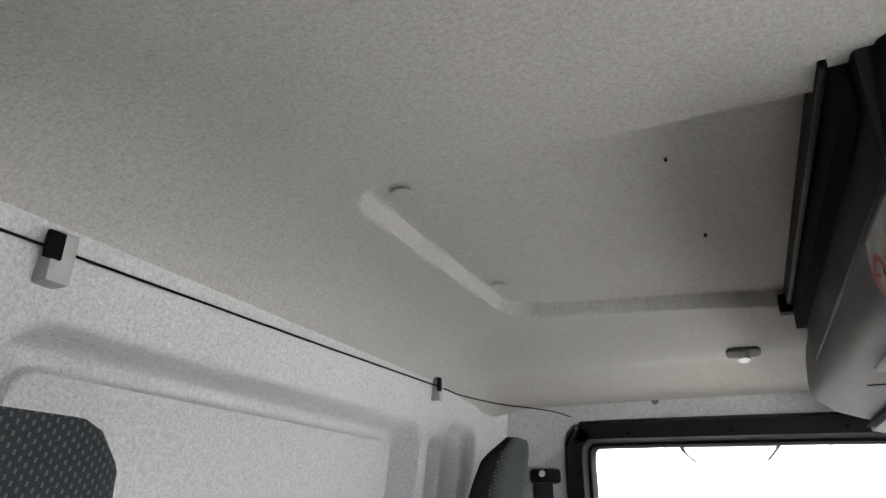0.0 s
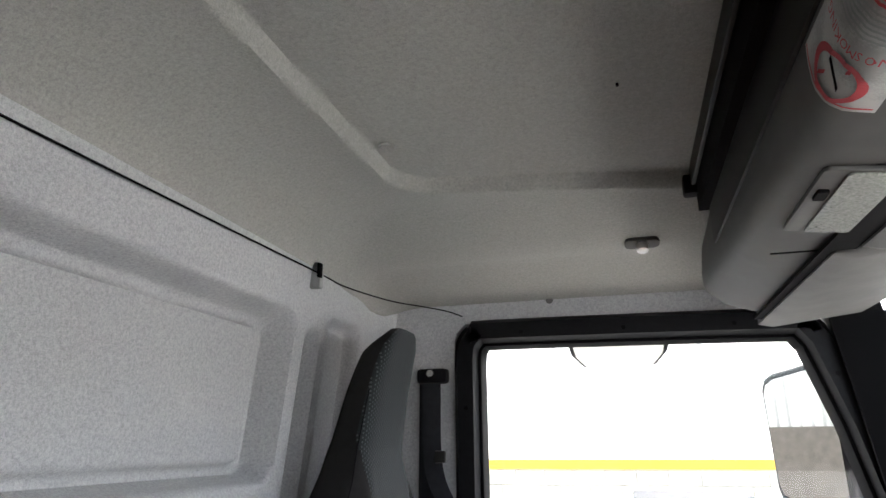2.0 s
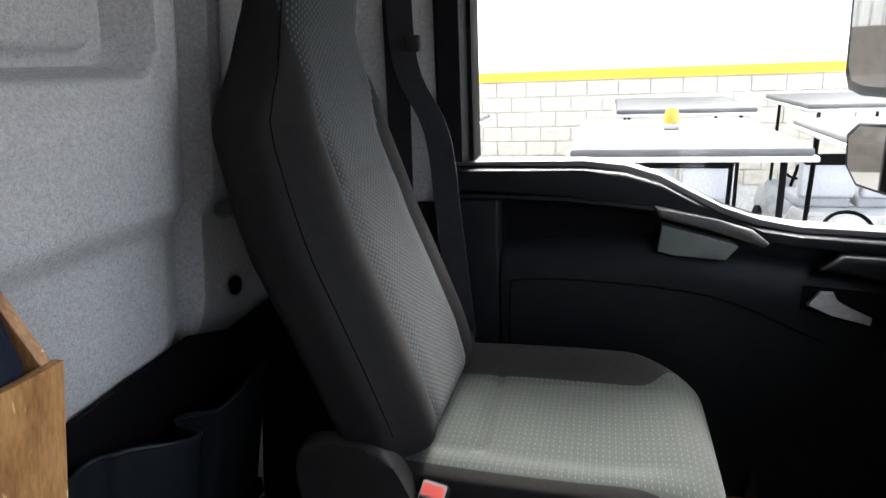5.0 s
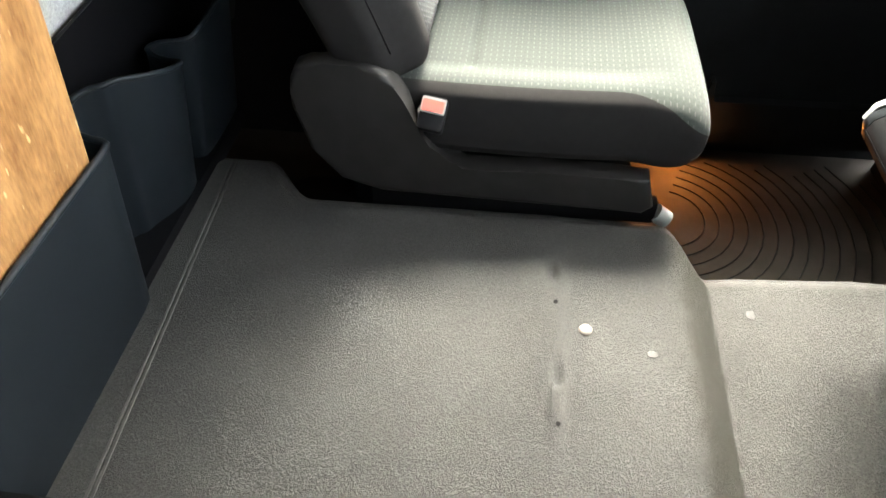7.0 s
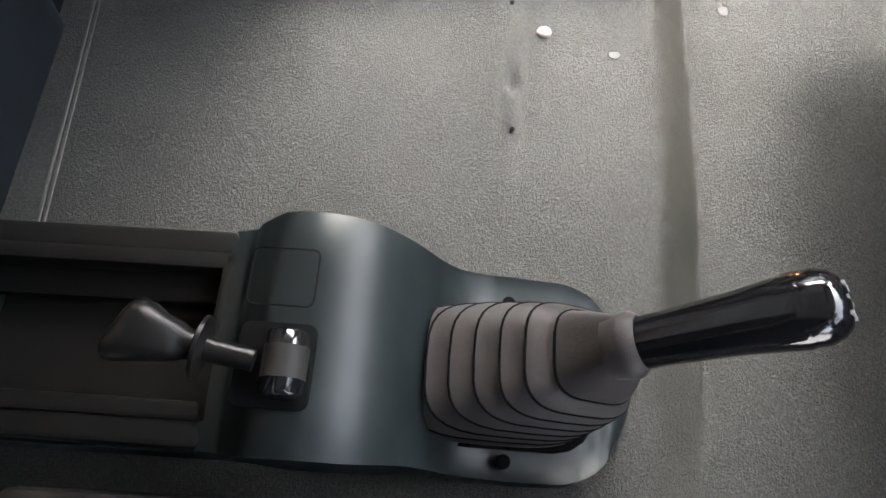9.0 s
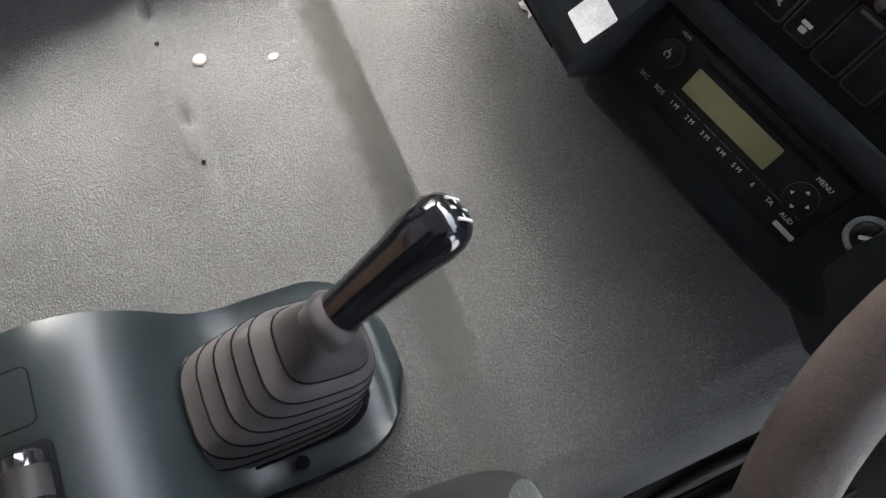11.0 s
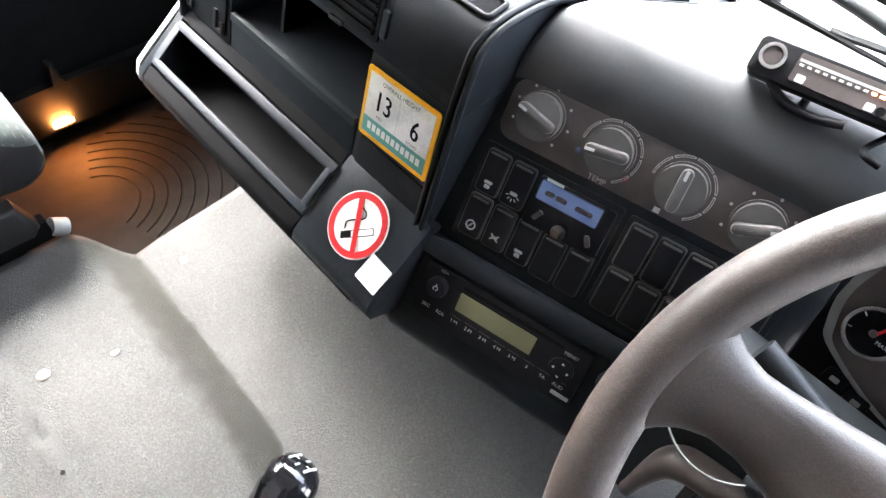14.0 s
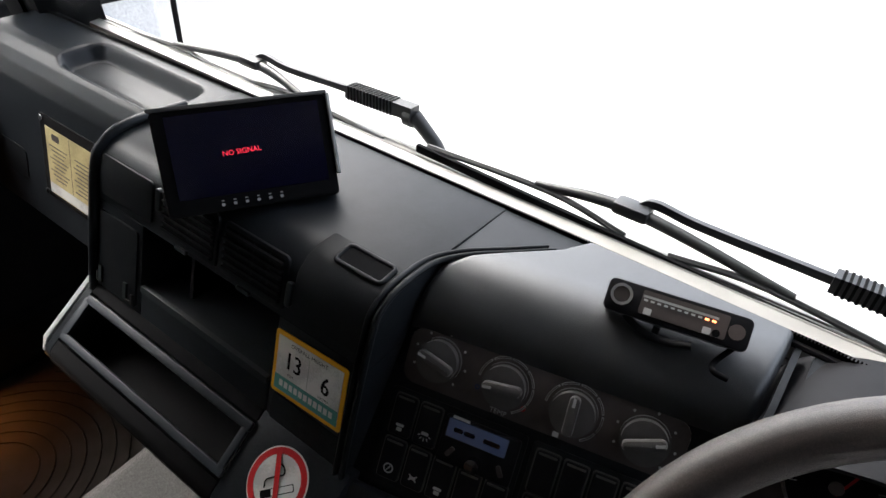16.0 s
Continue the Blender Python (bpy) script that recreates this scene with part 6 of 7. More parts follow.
# heater controls
heat = thing("heater_panel", P_st.at(0.025, 0.092, 0), "warm grey heater control panel with four rotary knobs", "control panel")
part("plate", P_st.slab(0.026, 0.092, 0.285, 0.060, 0.004, 0.015, -0.001, 0.0015), M["panel"], heat, smooth=40)
KU = (-0.080, -0.008, 0.062, 0.131)
KT = (165, 188, 92, 22)
for i, (u, turn) in enumerate(zip(KU, KT)):
    kv = 0.096 - 0.0012 * i
    kn = part("rotary_knob", P_st.disc(u, kv, 0.0235, 0.004, 0.003, 0.001, 40), M["knobgrey"], heat, "grey rotary knob", smooth=40)
    part("skirt", P_st.disc(u, kv, 0.0215, 0.010, 0.006, 0.003, 40), M["knobgrey"], kn, smooth=40)
    part("grip", P_st.slab(u, kv, 0.040, 0.0105, 0.010, 0.005, 0.014, 0.003, turn=turn), M["knobgrey"], kn, "raised grip bar", smooth=40)
    c, s = math.cos(radians(turn)), math.sin(radians(turn))
    part("pointer", P_st.slab(u + 0.0145 * c, kv + 0.0145 * s, 0.009, 0.0028, 0.0004, 0, 0.0241, turn=turn), M["print"], kn)
    if i in (1, 2):
        for a0, a1 in ((-62, -28), (-24, 10), (14, 50), (54, 90), (94, 130), (134, 178)):
            part("scale_mark", P_st.ring(u, kv, 0.0268, 0.0290, 0.0004, 0.0032, a0, a1, 6), M["print"], heat)
            part("scale_gap", P_st.ring(u, kv, 0.0274, 0.0284, 0.0004, 0.0036, a0 + 2, a1 - 2, 6), M["panel"], heat)
    else:
        for a in (205, 165, 125, 80, 35, -5, -45):
            part("scale_dot", P_st.disc(u + 0.0285 * math.cos(radians(a)), kv + 0.0285 * math.sin(radians(a)), 0.0014, 0.0004, 0.0032, seg=8), M["print"], heat)
part("label_text", P_st.text("TEMP", 0.0075, KU[1], 0.066, 0.0036), M["print"], heat)
part("cold_mark", P_st.ring(KU[1] - 0.027, 0.083, 0.0016, 0.0026, 0.0004, 0.0032), M["blue_lcd"], heat)
part("hot_mark", P_st.ring(KU[1] + 0.023, 0.078, 0.0016, 0.0026, 0.0004, 0.0032), M["red"], heat)
part("fan_mark", P_st.slab(KU[2] - 0.01, 0.066, 0.006, 0.005, 0.0004, 0, 0.0034), M["print"], heat)

# switch banks
bank = thing("switch_bank", P_st.at(-0.05, 0, 0), "black rocker switch bank with pictogram switches and blanks", "switches")
part("frame", P_st.slab(-0.046, 0.0, 0.150, 0.106, 0.003, 0.004, -0.001, 0.001), M["dash_lid"], bank, smooth=40)
part("frame", P_st.slab(0.110, -0.001, 0.150, 0.106, 0.003, 0.004, -0.001, 0.001), M["dash_lid"], bank, smooth=40)


def rocker(u, v, icon):
    sw = part("rocker_switch", P_st.slab(u, v, 0.0235, 0.044, 0.005, 0.003, 0.001, 0.0015), M["black"], bank, "black rocker switch", smooth=40)
    part("surround", P_st.slab(u, v, 0.0262, 0.0468, 0.0022, 0.004, 0.0012), M["overhead"], sw)
    part("top_edge", P_st.slab(u, v + 0.0195, 0.019, 0.0022, 0.001, 0.001, 0.0062), M["overhead"], sw)
    if icon == 1:
        part("pictogram", P_st.slab(u, v - 0.010, 0.009, 0.003, 0.0004, 0.001, 0.0062), M["print"], sw)
        part("pictogram", P_st.slab(u, v - 0.0145, 0.006, 0.004, 0.0004, 0.001, 0.0062), M["print"], sw)
    elif icon == 2:
        for k in range(5):
            a = radians(200 + 35 * k)
            part("pictogram", P_st.slab(u + 0.0062 * math.cos(a), v - 0.009 + 0.0062 * math.sin(a), 0.003, 0.001, 0.0004, 0, 0.0062, turn=math.degrees(a)), M["print"], sw)
        part("pictogram", P_st.slab(u, v - 0.0085, 0.008, 0.0035, 0.0004, 0.001, 0.0062), M["print"], sw)
    elif icon == 3:
        part("pictogram", P_st.ring(u, v - 0.010, 0.0042, 0.0056, 0.0004, 0.0062, 0, 360, 20), M["print"], sw)
        part("pictogram", P_st.slab(u, v - 0.010, 0.0066, 0.0012, 0.0004, 0, 0.0062, turn=55), M["print"], sw)
    elif icon == 4:
        for t in (35, -35):
            part("pictogram", P_st.slab(u, v - 0.010, 0.011, 0.0014, 0.0004, 0, 0.0062, turn=t), M["print"], sw)
        part("pictogram", P_st.slab(u, v - 0.010, 0.007, 0.003, 0.0004, 0.001, 0.0062), M["print"], sw)
    return sw


for k, ic in enumerate((1, 2)):
    rocker(-0.102 + 0.0285 * k, 0.025, ic)
for k, ic in enumerate((3, 4, 1)):
    rocker(-0.102 + 0.0285 * k, -0.024, ic)
for k in range(2):
    rocker(-0.0165 + 0.0285 * k, -0.026, 0)
for r, v in enumerate((0.024, -0.024)):
    for k in range(5):
        rocker(0.052 + 0.0285 * k, v, 0)
mod = thing("control_unit", P_st.at(-0.02, 0.02, 0.0), "small black radio control unit with a lit blue display", "control unit")
part("face", P_st.slab(-0.016, 0.022, 0.080, 0.050, 0.007, 0.003, 0.0, 0.0015), M["black"], mod, smooth=40)
part("display", P_st.slab(-0.020, 0.0345, 0.064, 0.0195, 0.0006, 0.001, 0.0072), M["blue_lcd"], mod, "blue lit display")
for du, w0 in ((-0.024, 0.010), (-0.012, 0.012), (0.012, 0.018)):
    part("display_mark", P_st.slab(-0.016 + du, 0.034, w0, 0.005, 0.0003, 0.002, 0.0079), M["screen"], mod)
part("brand_bar", P_st.slab(-0.040, 0.0465, 0.018, 0.003, 0.0003, 0, 0.0072), M["print"], mod)
part("turn_knob", P_st.disc(-0.016, 0.007, 0.008, 0.012, 0.006, 0.002, 20), M["gloss"], mod, smooth=40)
for du, t in ((-0.027, 60), (0.027, -60)):
    part("key", P_st.slab(-0.016 + du, 0.010, 0.012, 0.005, 0.002, 0.002, 0.007, turn=t), M["panel"], mod)

# radio
P_rd = Plane(P_st.at(0, 0, 0.0036), P_st.u, P_st.n)
radio = thing("radio", P_rd.at(-0.03, -0.123, 0), "black in-dash radio with olive display", "radio")
part("fascia", P_rd.slab(-0.029, -0.124, 0.198, 0.068, 0.006, 0.003, 0.0, 0.0015), M["black"], radio, smooth=40)
part("fascia_line", P_rd.slab(-0.029, -0.124, 0.192, 0.062, 0.0008, 0.002, 0.0056), M["black"], radio)
part("display", P_rd.slab(-0.034, -0.116, 0.092, 0.022, 0.0006, 0.001, 0.0066), M["lcd"], radio, "unlit olive display")
part("tape_slot", P_rd.slab(-0.02, -0.0985, 0.120, 0.004, 0.0006, 0.001, 0.0066), M["ink"], radio)
kn = part("power_knob", P_rd.disc(-0.106, -0.112, 0.0115, 0.010, 0.006, 0.002, 28), M["black"], radio, "black power knob", smooth=40)
part("power_mark", P_rd.ring(-0.106, -0.112, 0.0022, 0.0030, 0.0004, 0.0163, -60, 240, 14), M["print"], kn)
part("power_mark", P_rd.slab(-0.106, -0.1085, 0.0008, 0.004, 0.0004, 0, 0.0163), M["print"], kn)
pad = part("arrow_pad", P_rd.disc(0.047, -0.122, 0.0135, 0.003, 0.006, 0.001, 28), M["black"], radio, "round arrow pad", smooth=40)
for a in (0, 90, 180, 270):
    c, s = math.cos(radians(a)), math.sin(radians(a))
    pts = [P_rd.at(0.047 + 0.0095 * c, -0.122 + 0.0095 * s, 0.0092), P_rd.at(0.047 + 0.007 * c - 0.0018 * s, -0.122 + 0.007 * s + 0.0018 * c, 0.0092), P_rd.at(0.047 + 0.007 * c + 0.0018 * s, -0.122 + 0.007 * s - 0.0018 * c, 0.0092)]
    part("arrow", extrude(pts, P_rd.n * 0.0004), M["print"], pad)
for i, tx in enumerate(("SRC", "RDS", "1 M", "2 M", "3 M", "4 M", "5 M", "6", "TA", "AUD")):
    part("key_text", P_rd.text(tx, 0.0058, -0.112 + 0.0182 * i, -0.1405, 0.0070), M["print"], radio)
    if i > 1:
        part("key_line", P_rd.slab(-0.112 + 0.0182 * i, -0.1345, 0.014, 0.0005, 0.0003, 0, 0.0066), M["panel"], radio)
part("menu_text", P_rd.text("MENU", 0.0055, 0.050, -0.1025, 0.0070), M["print"], radio)
part("src_text", P_rd.text("MEM", 0.0045, -0.106, -0.0945, 0.0070), M["print"], radio)
part("end_key", P_rd.slab(0.058, -0.149, 0.020, 0.004, 0.0010, 0.001, 0.0066), M["steel"], radio)
lighter = thing("cigarette_lighter", P_rd.at(0.098, -0.105, 0), "chrome-ringed round lighter socket with pictogram", "lighter")
part("chrome_ring", P_rd.ring(0.098, -0.108, 0.0125, 0.0170, 0.006, 0.0), M["chrome"], lighter, smooth=40)
part("plug", P_rd.disc(0.098, -0.108, 0.0125, 0.007, 0.0, 0.002, 24), M["gloss"], lighter, smooth=40)
part("pictogram", P_rd.slab(0.098, -0.108, 0.012, 0.003, 0.0004, 0.001, 0.0072, turn=40), M["print"], lighter)

# notices on the dash
sign = thing("no_smoking_sign", P_low.at(0.056, 0.047, 0), "round white and red no smoking sticker on the dash shelf", "sticker")
c38, s38 = math.cos(radians(38)), math.sin(radians(38))
P_sg = Plane(P_low.at(0.054, 0.047, 0), P_low.u * c38 + P_low.v * s38, P_low.n)
part("paper", P_sg.disc(0, 0, 0.039, 0.0006, 0.0008, 0, 48), M["white"], sign)
part("red_ring", P_sg.ring(0, 0, 0.0300, 0.0375, 0.0004, 0.0015, 0, 360, 48), M["red"], sign)
part("cigarette", P_sg.slab(0.0, -0.0095, 0.042, 0.0085, 0.0004, 0.001, 0.0015, turn=4), M["ink"], sign, "black outlined cigarette")
part("cigarette_paper", P_sg.slab(0.0065, -0.0090, 0.027, 0.0066, 0.0003, 0.001, 0.0020, turn=4), M["white"], sign)
smoke = smooth_path([P_sg.at(-0.016, -0.004, 0.0017), P_sg.at(-0.014, 0.004, 0.0017), P_sg.at(-0.004, 0.006, 0.0017), P_sg.at(0.008, 0.007, 0.0017), P_sg.at(0.009, 0.014, 0.0017), P_sg.at(0.003, 0.021, 0.0017), P_sg.at(0.001, 0.025, 0.0017)], 5)
part("smoke_line", tube(smoke, 0.0009, 5), M["ink"], sign)
part("red_bar", P_sg.slab(0, 0, 0.064, 0.0068, 0.0004, 0, 0.0023, turn=84), M["red"], sign)
solid("paper_label", P_low.slab(0.107, 0.020, 0.033, 0.032, 0.0012, 0.002, 0.0012, 0.0004, turn=-3), M["white"], "small blank white square label stuck on the dash shelf", "label")
card = thing("height_placard", P_pax.at(0, 0, 0), "yellow-edged overall height placard on the dash", "placard")
part("border", P_pax.slab(-0.002, -0.002, 0.106, 0.079, 0.0012, 0.004, 0.0032, 0.0004, turn=2.5), M["amber"], card, "yellow border")
part("paper", P_pax.slab(-0.002, -0.002, 0.095, 0.068, 0.0004, 0, 0.0046, turn=2.5), M["white"], card)
part("teal_band", P_pax.slab(-0.0013, -0.0265, 0.095, 0.0185, 0.0003, 0, 0.0051, turn=2.5), M["teal"], card, "teal band")
part("divider_line", P_pax.slab(-0.002, 0.004, 0.0006, 0.040, 0.0003, 0, 0.0051, turn=2.5), M["light_grey"], card)
for k, du in enumerate((-0.0007, 0.0, 0.0007)):
    part("numerals", P_pax.text("13", 0.031, -0.0245 + du, 0.004, 0.0053 + 0.0001 * k, 2.5, 0.85), M["ink"], card)
    part("numerals", P_pax.text("6", 0.031, 0.0235 + du, 0.003, 0.0053 + 0.0001 * k, 2.5, 0.85), M["ink"], card)
part("heading", P_pax.text("OVERALL HEIGHT", 0.0068, -0.004, 0.026, 0.0053, 2.5), M["ink"], card)
part("small_text", P_pax.text("FEET", 0.0045, -0.026, -0.0125, 0.0053, 2.5), M["ink"], card)
part("small_text", P_pax.text("INCHES", 0.0045, 0.0235, -0.0125, 0.0053, 2.5), M["ink"], card)
for k in range(11):
    part("name_bar", P_pax.slab(-0.038 + 0.0075 * k, -0.0268 + 0.0003 * k, 0.0052, 0.0078, 0.0003, 0, 0.0055, turn=2.5), M["print"], card)
plate = thing("certificate_holder", P_side.at(0, 0.0, 0), "cream certificate in a black holder with four screws", "certificate")
part("backing", P_side.slab(0, -0.012, 0.182, 0.150, 0.003, 0.004, 0.0, 0.001), M["ink"], plate)
part("paper", P_side.slab(0.002, -0.016, 0.152, 0.122, 0.0006, 0, 0.0032), M["cream"], plate, "cream printed certificate")
part("white_strip", P_side.slab(0.002, -0.066, 0.150, 0.018, 0.0004, 0, 0.0039), M["white"], plate)
for k in range(9):
    part("text_line", P_side.slab(-0.036, 0.014 - 0.0075 * k, 0.058 - 0.012 * (k % 3), 0.0018, 0.0003, 0, 0.0039), M["panel"], plate)
    part("text_line", P_side.slab(0.040, 0.014 - 0.0075 * k, 0.058 - 0.010 * ((k + 1) % 3), 0.0018, 0.0003, 0, 0.0039), M["panel"], plate)
part("emblem", P_side.slab(-0.042, 0.031, 0.024, 0.012, 0.0003, 0.004, 0.0039), M["panel"], plate)
part("fold_line", P_side.slab(0.002, -0.006, 0.0008, 0.10, 0.0003, 0, 0.0039), M["panel"], plate)
for u, v in ((-0.084, 0.056), (0.084, 0.056), (-0.084, -0.080), (0.084, -0.080)):
    part("screw", P_side.disc(u, v, 0.0055, 0.003, 0.003, 0.001, 14), M["chrome"], plate, "bright screw")

# reversing monitor
P_m = Plane((0.7055, 1.107, 0.960), (0.150, -0.098, 0.006), (-0.52, -0.73, 0.45))
mon = thing("reversing_monitor", (0.71, 1.11, 0.905), "black reversing camera monitor on the dash showing no picture", "monitor")
part("housing", P_m.slab(0, 0, 0.184, 0.112, 0.036, 0.005, -0.036, 0.003), M["ink"], mon, "black monitor housing", smooth=40)
part("screen", P_m.slab(0.002, 0.006, 0.160, 0.088, 0.0006, 0.001, 0.0005), M["screen"], mon, "dark blue screen")
part("top_plate", P_m.slab(0, 0.0580, 0.186, 0.004, 0.044, 0.001, -0.038, 0.001), M["overhead"], mon, "grey top plate", smooth=40)
part("side_plate", P_m.slab(0.0940, 0.012, 0.004, 0.090, 0.040, 0.001, -0.036, 0.001), M["light_grey"], mon, "pale side plate", smooth=40)
part("message", P_m.text("NO SIGNAL", 0.0078, -0.006, 0.006, 0.0016, 2, 1.0), M["led"], mon, "red screen text")
for k in range(6):
    part("button_mark", P_m.slab(-0.035 + 0.0125 * k, -0.0482, 0.0036, 0.0030, 0.0010, 0.0012, 0.0004), M["silver"], mon, "bright button")
    part("button_label", P_m.slab(-0.035 + 0.0125 * k, -0.0440, 0.0030, 0.0010, 0.0004, 0, 0.0004), M["print"], mon)
part("stand", tube(smooth_path([P_m.at(0, -0.03, -0.028), P_m.at(0.0, -0.05, -0.05), (0.74, 1.15, 0.905)], 4), 0.010, 10), M["black"], mon, smooth=50)
part("foot", Plane((0.74, 1.15, 0.905), (1, 0, 0), (0, 0, 1)).slab(0, 0, 0.07, 0.05, 0.006, 0.01, 0, 0.002), M["black"], mon, smooth=40)

# small driving display on its feet
P_d = Plane((0.812, 0.655, 0.927), (0.022, -0.121, 0.004), (-0.75, -0.12, 0.65))
dev = thing("driver_display", (0.81, 0.655, 0.90), "small black driving display with red lights on a dash foot", "display")
part("housing", P_d.slab(0, 0, 0.128, 0.031, 0.022, 0.006, -0.018, 0.003), M["black"], dev, smooth=40)
part("window", P_d.slab(0.006, 0.001, 0.076, 0.022, 0.0008, 0.002, 0.0042), M["panel"], dev, "brownish display window")
part("speaker_ring", P_d.ring(-0.050, 0.002, 0.0075, 0.0100, 0.002, 0.004), M["steel"], dev, "silver ring")
part("speaker", P_d.disc(-0.050, 0.002, 0.0075, 0.001, 0.004, seg=20), M["panel"], dev)
part("scale_line", P_d.slab(0.002, 0.0065, 0.066, 0.0022, 0.0004, 0, 0.0052), M["light_grey"], dev)
for k in range(11):
    part("led", P_d.slab(-0.028 + 0.006 * k, 0.0032, 0.0034, 0.0018, 0.0006, 0, 0.0052), M["led_small" if k > 8 else "print"], dev, "small status light")
for u in (-0.024, 0.028):
    part("button", P_d.slab(u, -0.0065, 0.007, 0.006, 0.0012, 0.001, 0.0050), M["print"], dev)
part("button_dark", P_d.disc(0.036, -0.0065, 0.0035, 0.0012, 0.005, seg=14), M["ink"], dev)
part("grille", P_d.disc(0.052, 0.0, 0.0070, 0.0008, 0.0042, seg=16), M["panel"], dev)
st = P_d.at(-0.012, -0.016, -0.006)
part("stem", tube([st, (st.x - 0.002, st.y, 0.903)], 0.0035, 8), M["black"], dev, smooth=50)
part("foot", tube(smooth_path([(st.x - 0.006, st.y + 0.030, 0.912), (st.x - 0.008, st.y + 0.012, 0.904), (st.x - 0.008, st.y - 0.012, 0.904), (st.x - 0.004, st.y - 0.034, 0.910)], 5), 0.0038, 8), M["black"], dev, smooth=50)
st = P_d.at(0.055, -0.012, -0.006)
part("cable", tube(smooth_path([st, st + Vector((0, 0.004, -0.010)), st + Vector((-0.012, 0.010, -0.018)), Vector((st.x - 0.028, st.y + 0.006, 0.903)), Vector((st.x - 0.026, st.y - 0.006, 0.900))], 5), 0.0028, 8), M["ink"], dev, smooth=50)

# instrument cluster
clus = thing("instrument_cluster", (0.80, 0.42, 0.79), "instrument cluster with silver-edged gauges", "instruments")
P_i = Plane((0.80, 0.42, 0.79), (0, -1, 0), (-0.88, 0, 0.47))
part("face", P_i.slab(0.01, -0.02, 0.32, 0.20, 0.02, 0.06, -0.020, 0.004), M["black"], clus, smooth=40)
BEZ = smooth_path([(u, v, 0) for u, v in ((-0.122, 0.055), (-0.133, 0.0), (-0.124, -0.040), (-0.106, -0.060), (-0.03, -0.086), (0.10, -0.098), (0.155, -0.06), (0.165, 0.04), (0.10, 0.085), (0.0, 0.095), (-0.08, 0.085), (-0.122, 0.055))], 5)[:-1]
for k, (sc, lift, mm, nm) in enumerate(((1.0, 0.0, "silver", "bezel"), (0.945, 0.003, "panel", "inner_face"))):
    part(nm, extrude([P_i.at(0.016 + (p.x - 0.016) * sc, -0.005 + (p.y + 0.005) * sc, lift) for p in BEZ], P_i.n * 0.0035, 0.001), M[mm], clus, "silver bezel" if k == 0 else "", smooth=40)
for u, v, r, nm in ((-0.092, -0.024, 0.0215, "fuel_gauge"), (-0.060, 0.038, 0.041, "speedometer"), (-0.022, -0.022, 0.0205, "small_gauge"), (0.055, 0.034, 0.045, "rev_counter")):
    g = part(nm, P_i.disc(u, v, r, 0.004, 0.0045, 0.001, 40), M["ink"], clus, "black dial", smooth=40)
    part("gauge_ring", P_i.ring(u, v, r - 0.0012, r + 0.0022, 0.006, 0.004, 0, 360, 48), M["chrome"], g, "bright ring", smooth=40)
    for k in range(5 if r < 0.04 else 11):
        a = radians(200 - (220 / (4 if r < 0.04 else 10)) * k)
        part("dial_mark", P_i.slab(u + r * 0.82 * math.cos(a), v + r * 0.82 * math.sin(a), r * 0.16, 0.0009, 0.0004, 0, 0.0087, turn=math.degrees(a)), M["print"], g)
    part("needle", P_i.slab(u + r * 0.18, v + r * 0.25, r * 0.85, 0.0022, 0.001, 0, 0.0090, turn=70), M["red"], g, "red needle")
    part("needle_hub", P_i.disc(u, v, r * 0.15, 0.003, 0.008, 0.001, 16), M["panel"], g, smooth=40)
part("dial_text", P_i.text("MAX", 0.0050, -0.081, -0.029, 0.0092), M["print"], clus)
part("dial_text", P_i.text("21C", 0.0060, -0.042, 0.030, 0.0092), M["print"], clus)
part("dial_text", P_i.text("3690334", 0.0064, -0.052, 0.022, 0.0092), M["print"], clus)
for k, u in enumerate((-0.0865, -0.0625)):
    b = part("push_button", P_i.slab(u, -0.0785 - 0.006 * k, 0.020, 0.015, 0.005, 0.003, 0.0, 0.001, turn=-4), M["black"], clus, smooth=40)
    part("button_mark", P_i.slab(u, -0.0785 - 0.006 * k, 0.008, 0.005, 0.0004, 0.001, 0.0052), M["print"], b)
part("blank_window", P_i.slab(-0.150, -0.020, 0.022, 0.040, 0.003, 0.004, 0.0, 0.001), M["gloss"], clus, smooth=40)
HOODY, HOODW, HOODH = 0.355, 0.205, 0.092
hood = bmesh.new()
rows = []
for i in range(25):
    a = math.pi * i / 24
    y, z = HOODY + HOODW * math.cos(a), 0.83 + HOODH * math.sin(a) ** 0.8
    rows.append([(0.752, y, z), (0.748, y, z + 0.008), (0.80, y, z + 0.016), (0.90, y, z + 0.004), (0.90, y, z - 0.03), (0.77, y, z - 0.012)])
part("hood", loft(rows, bm=hood), M["black"], clus, "dark instrument hood", smooth=50)

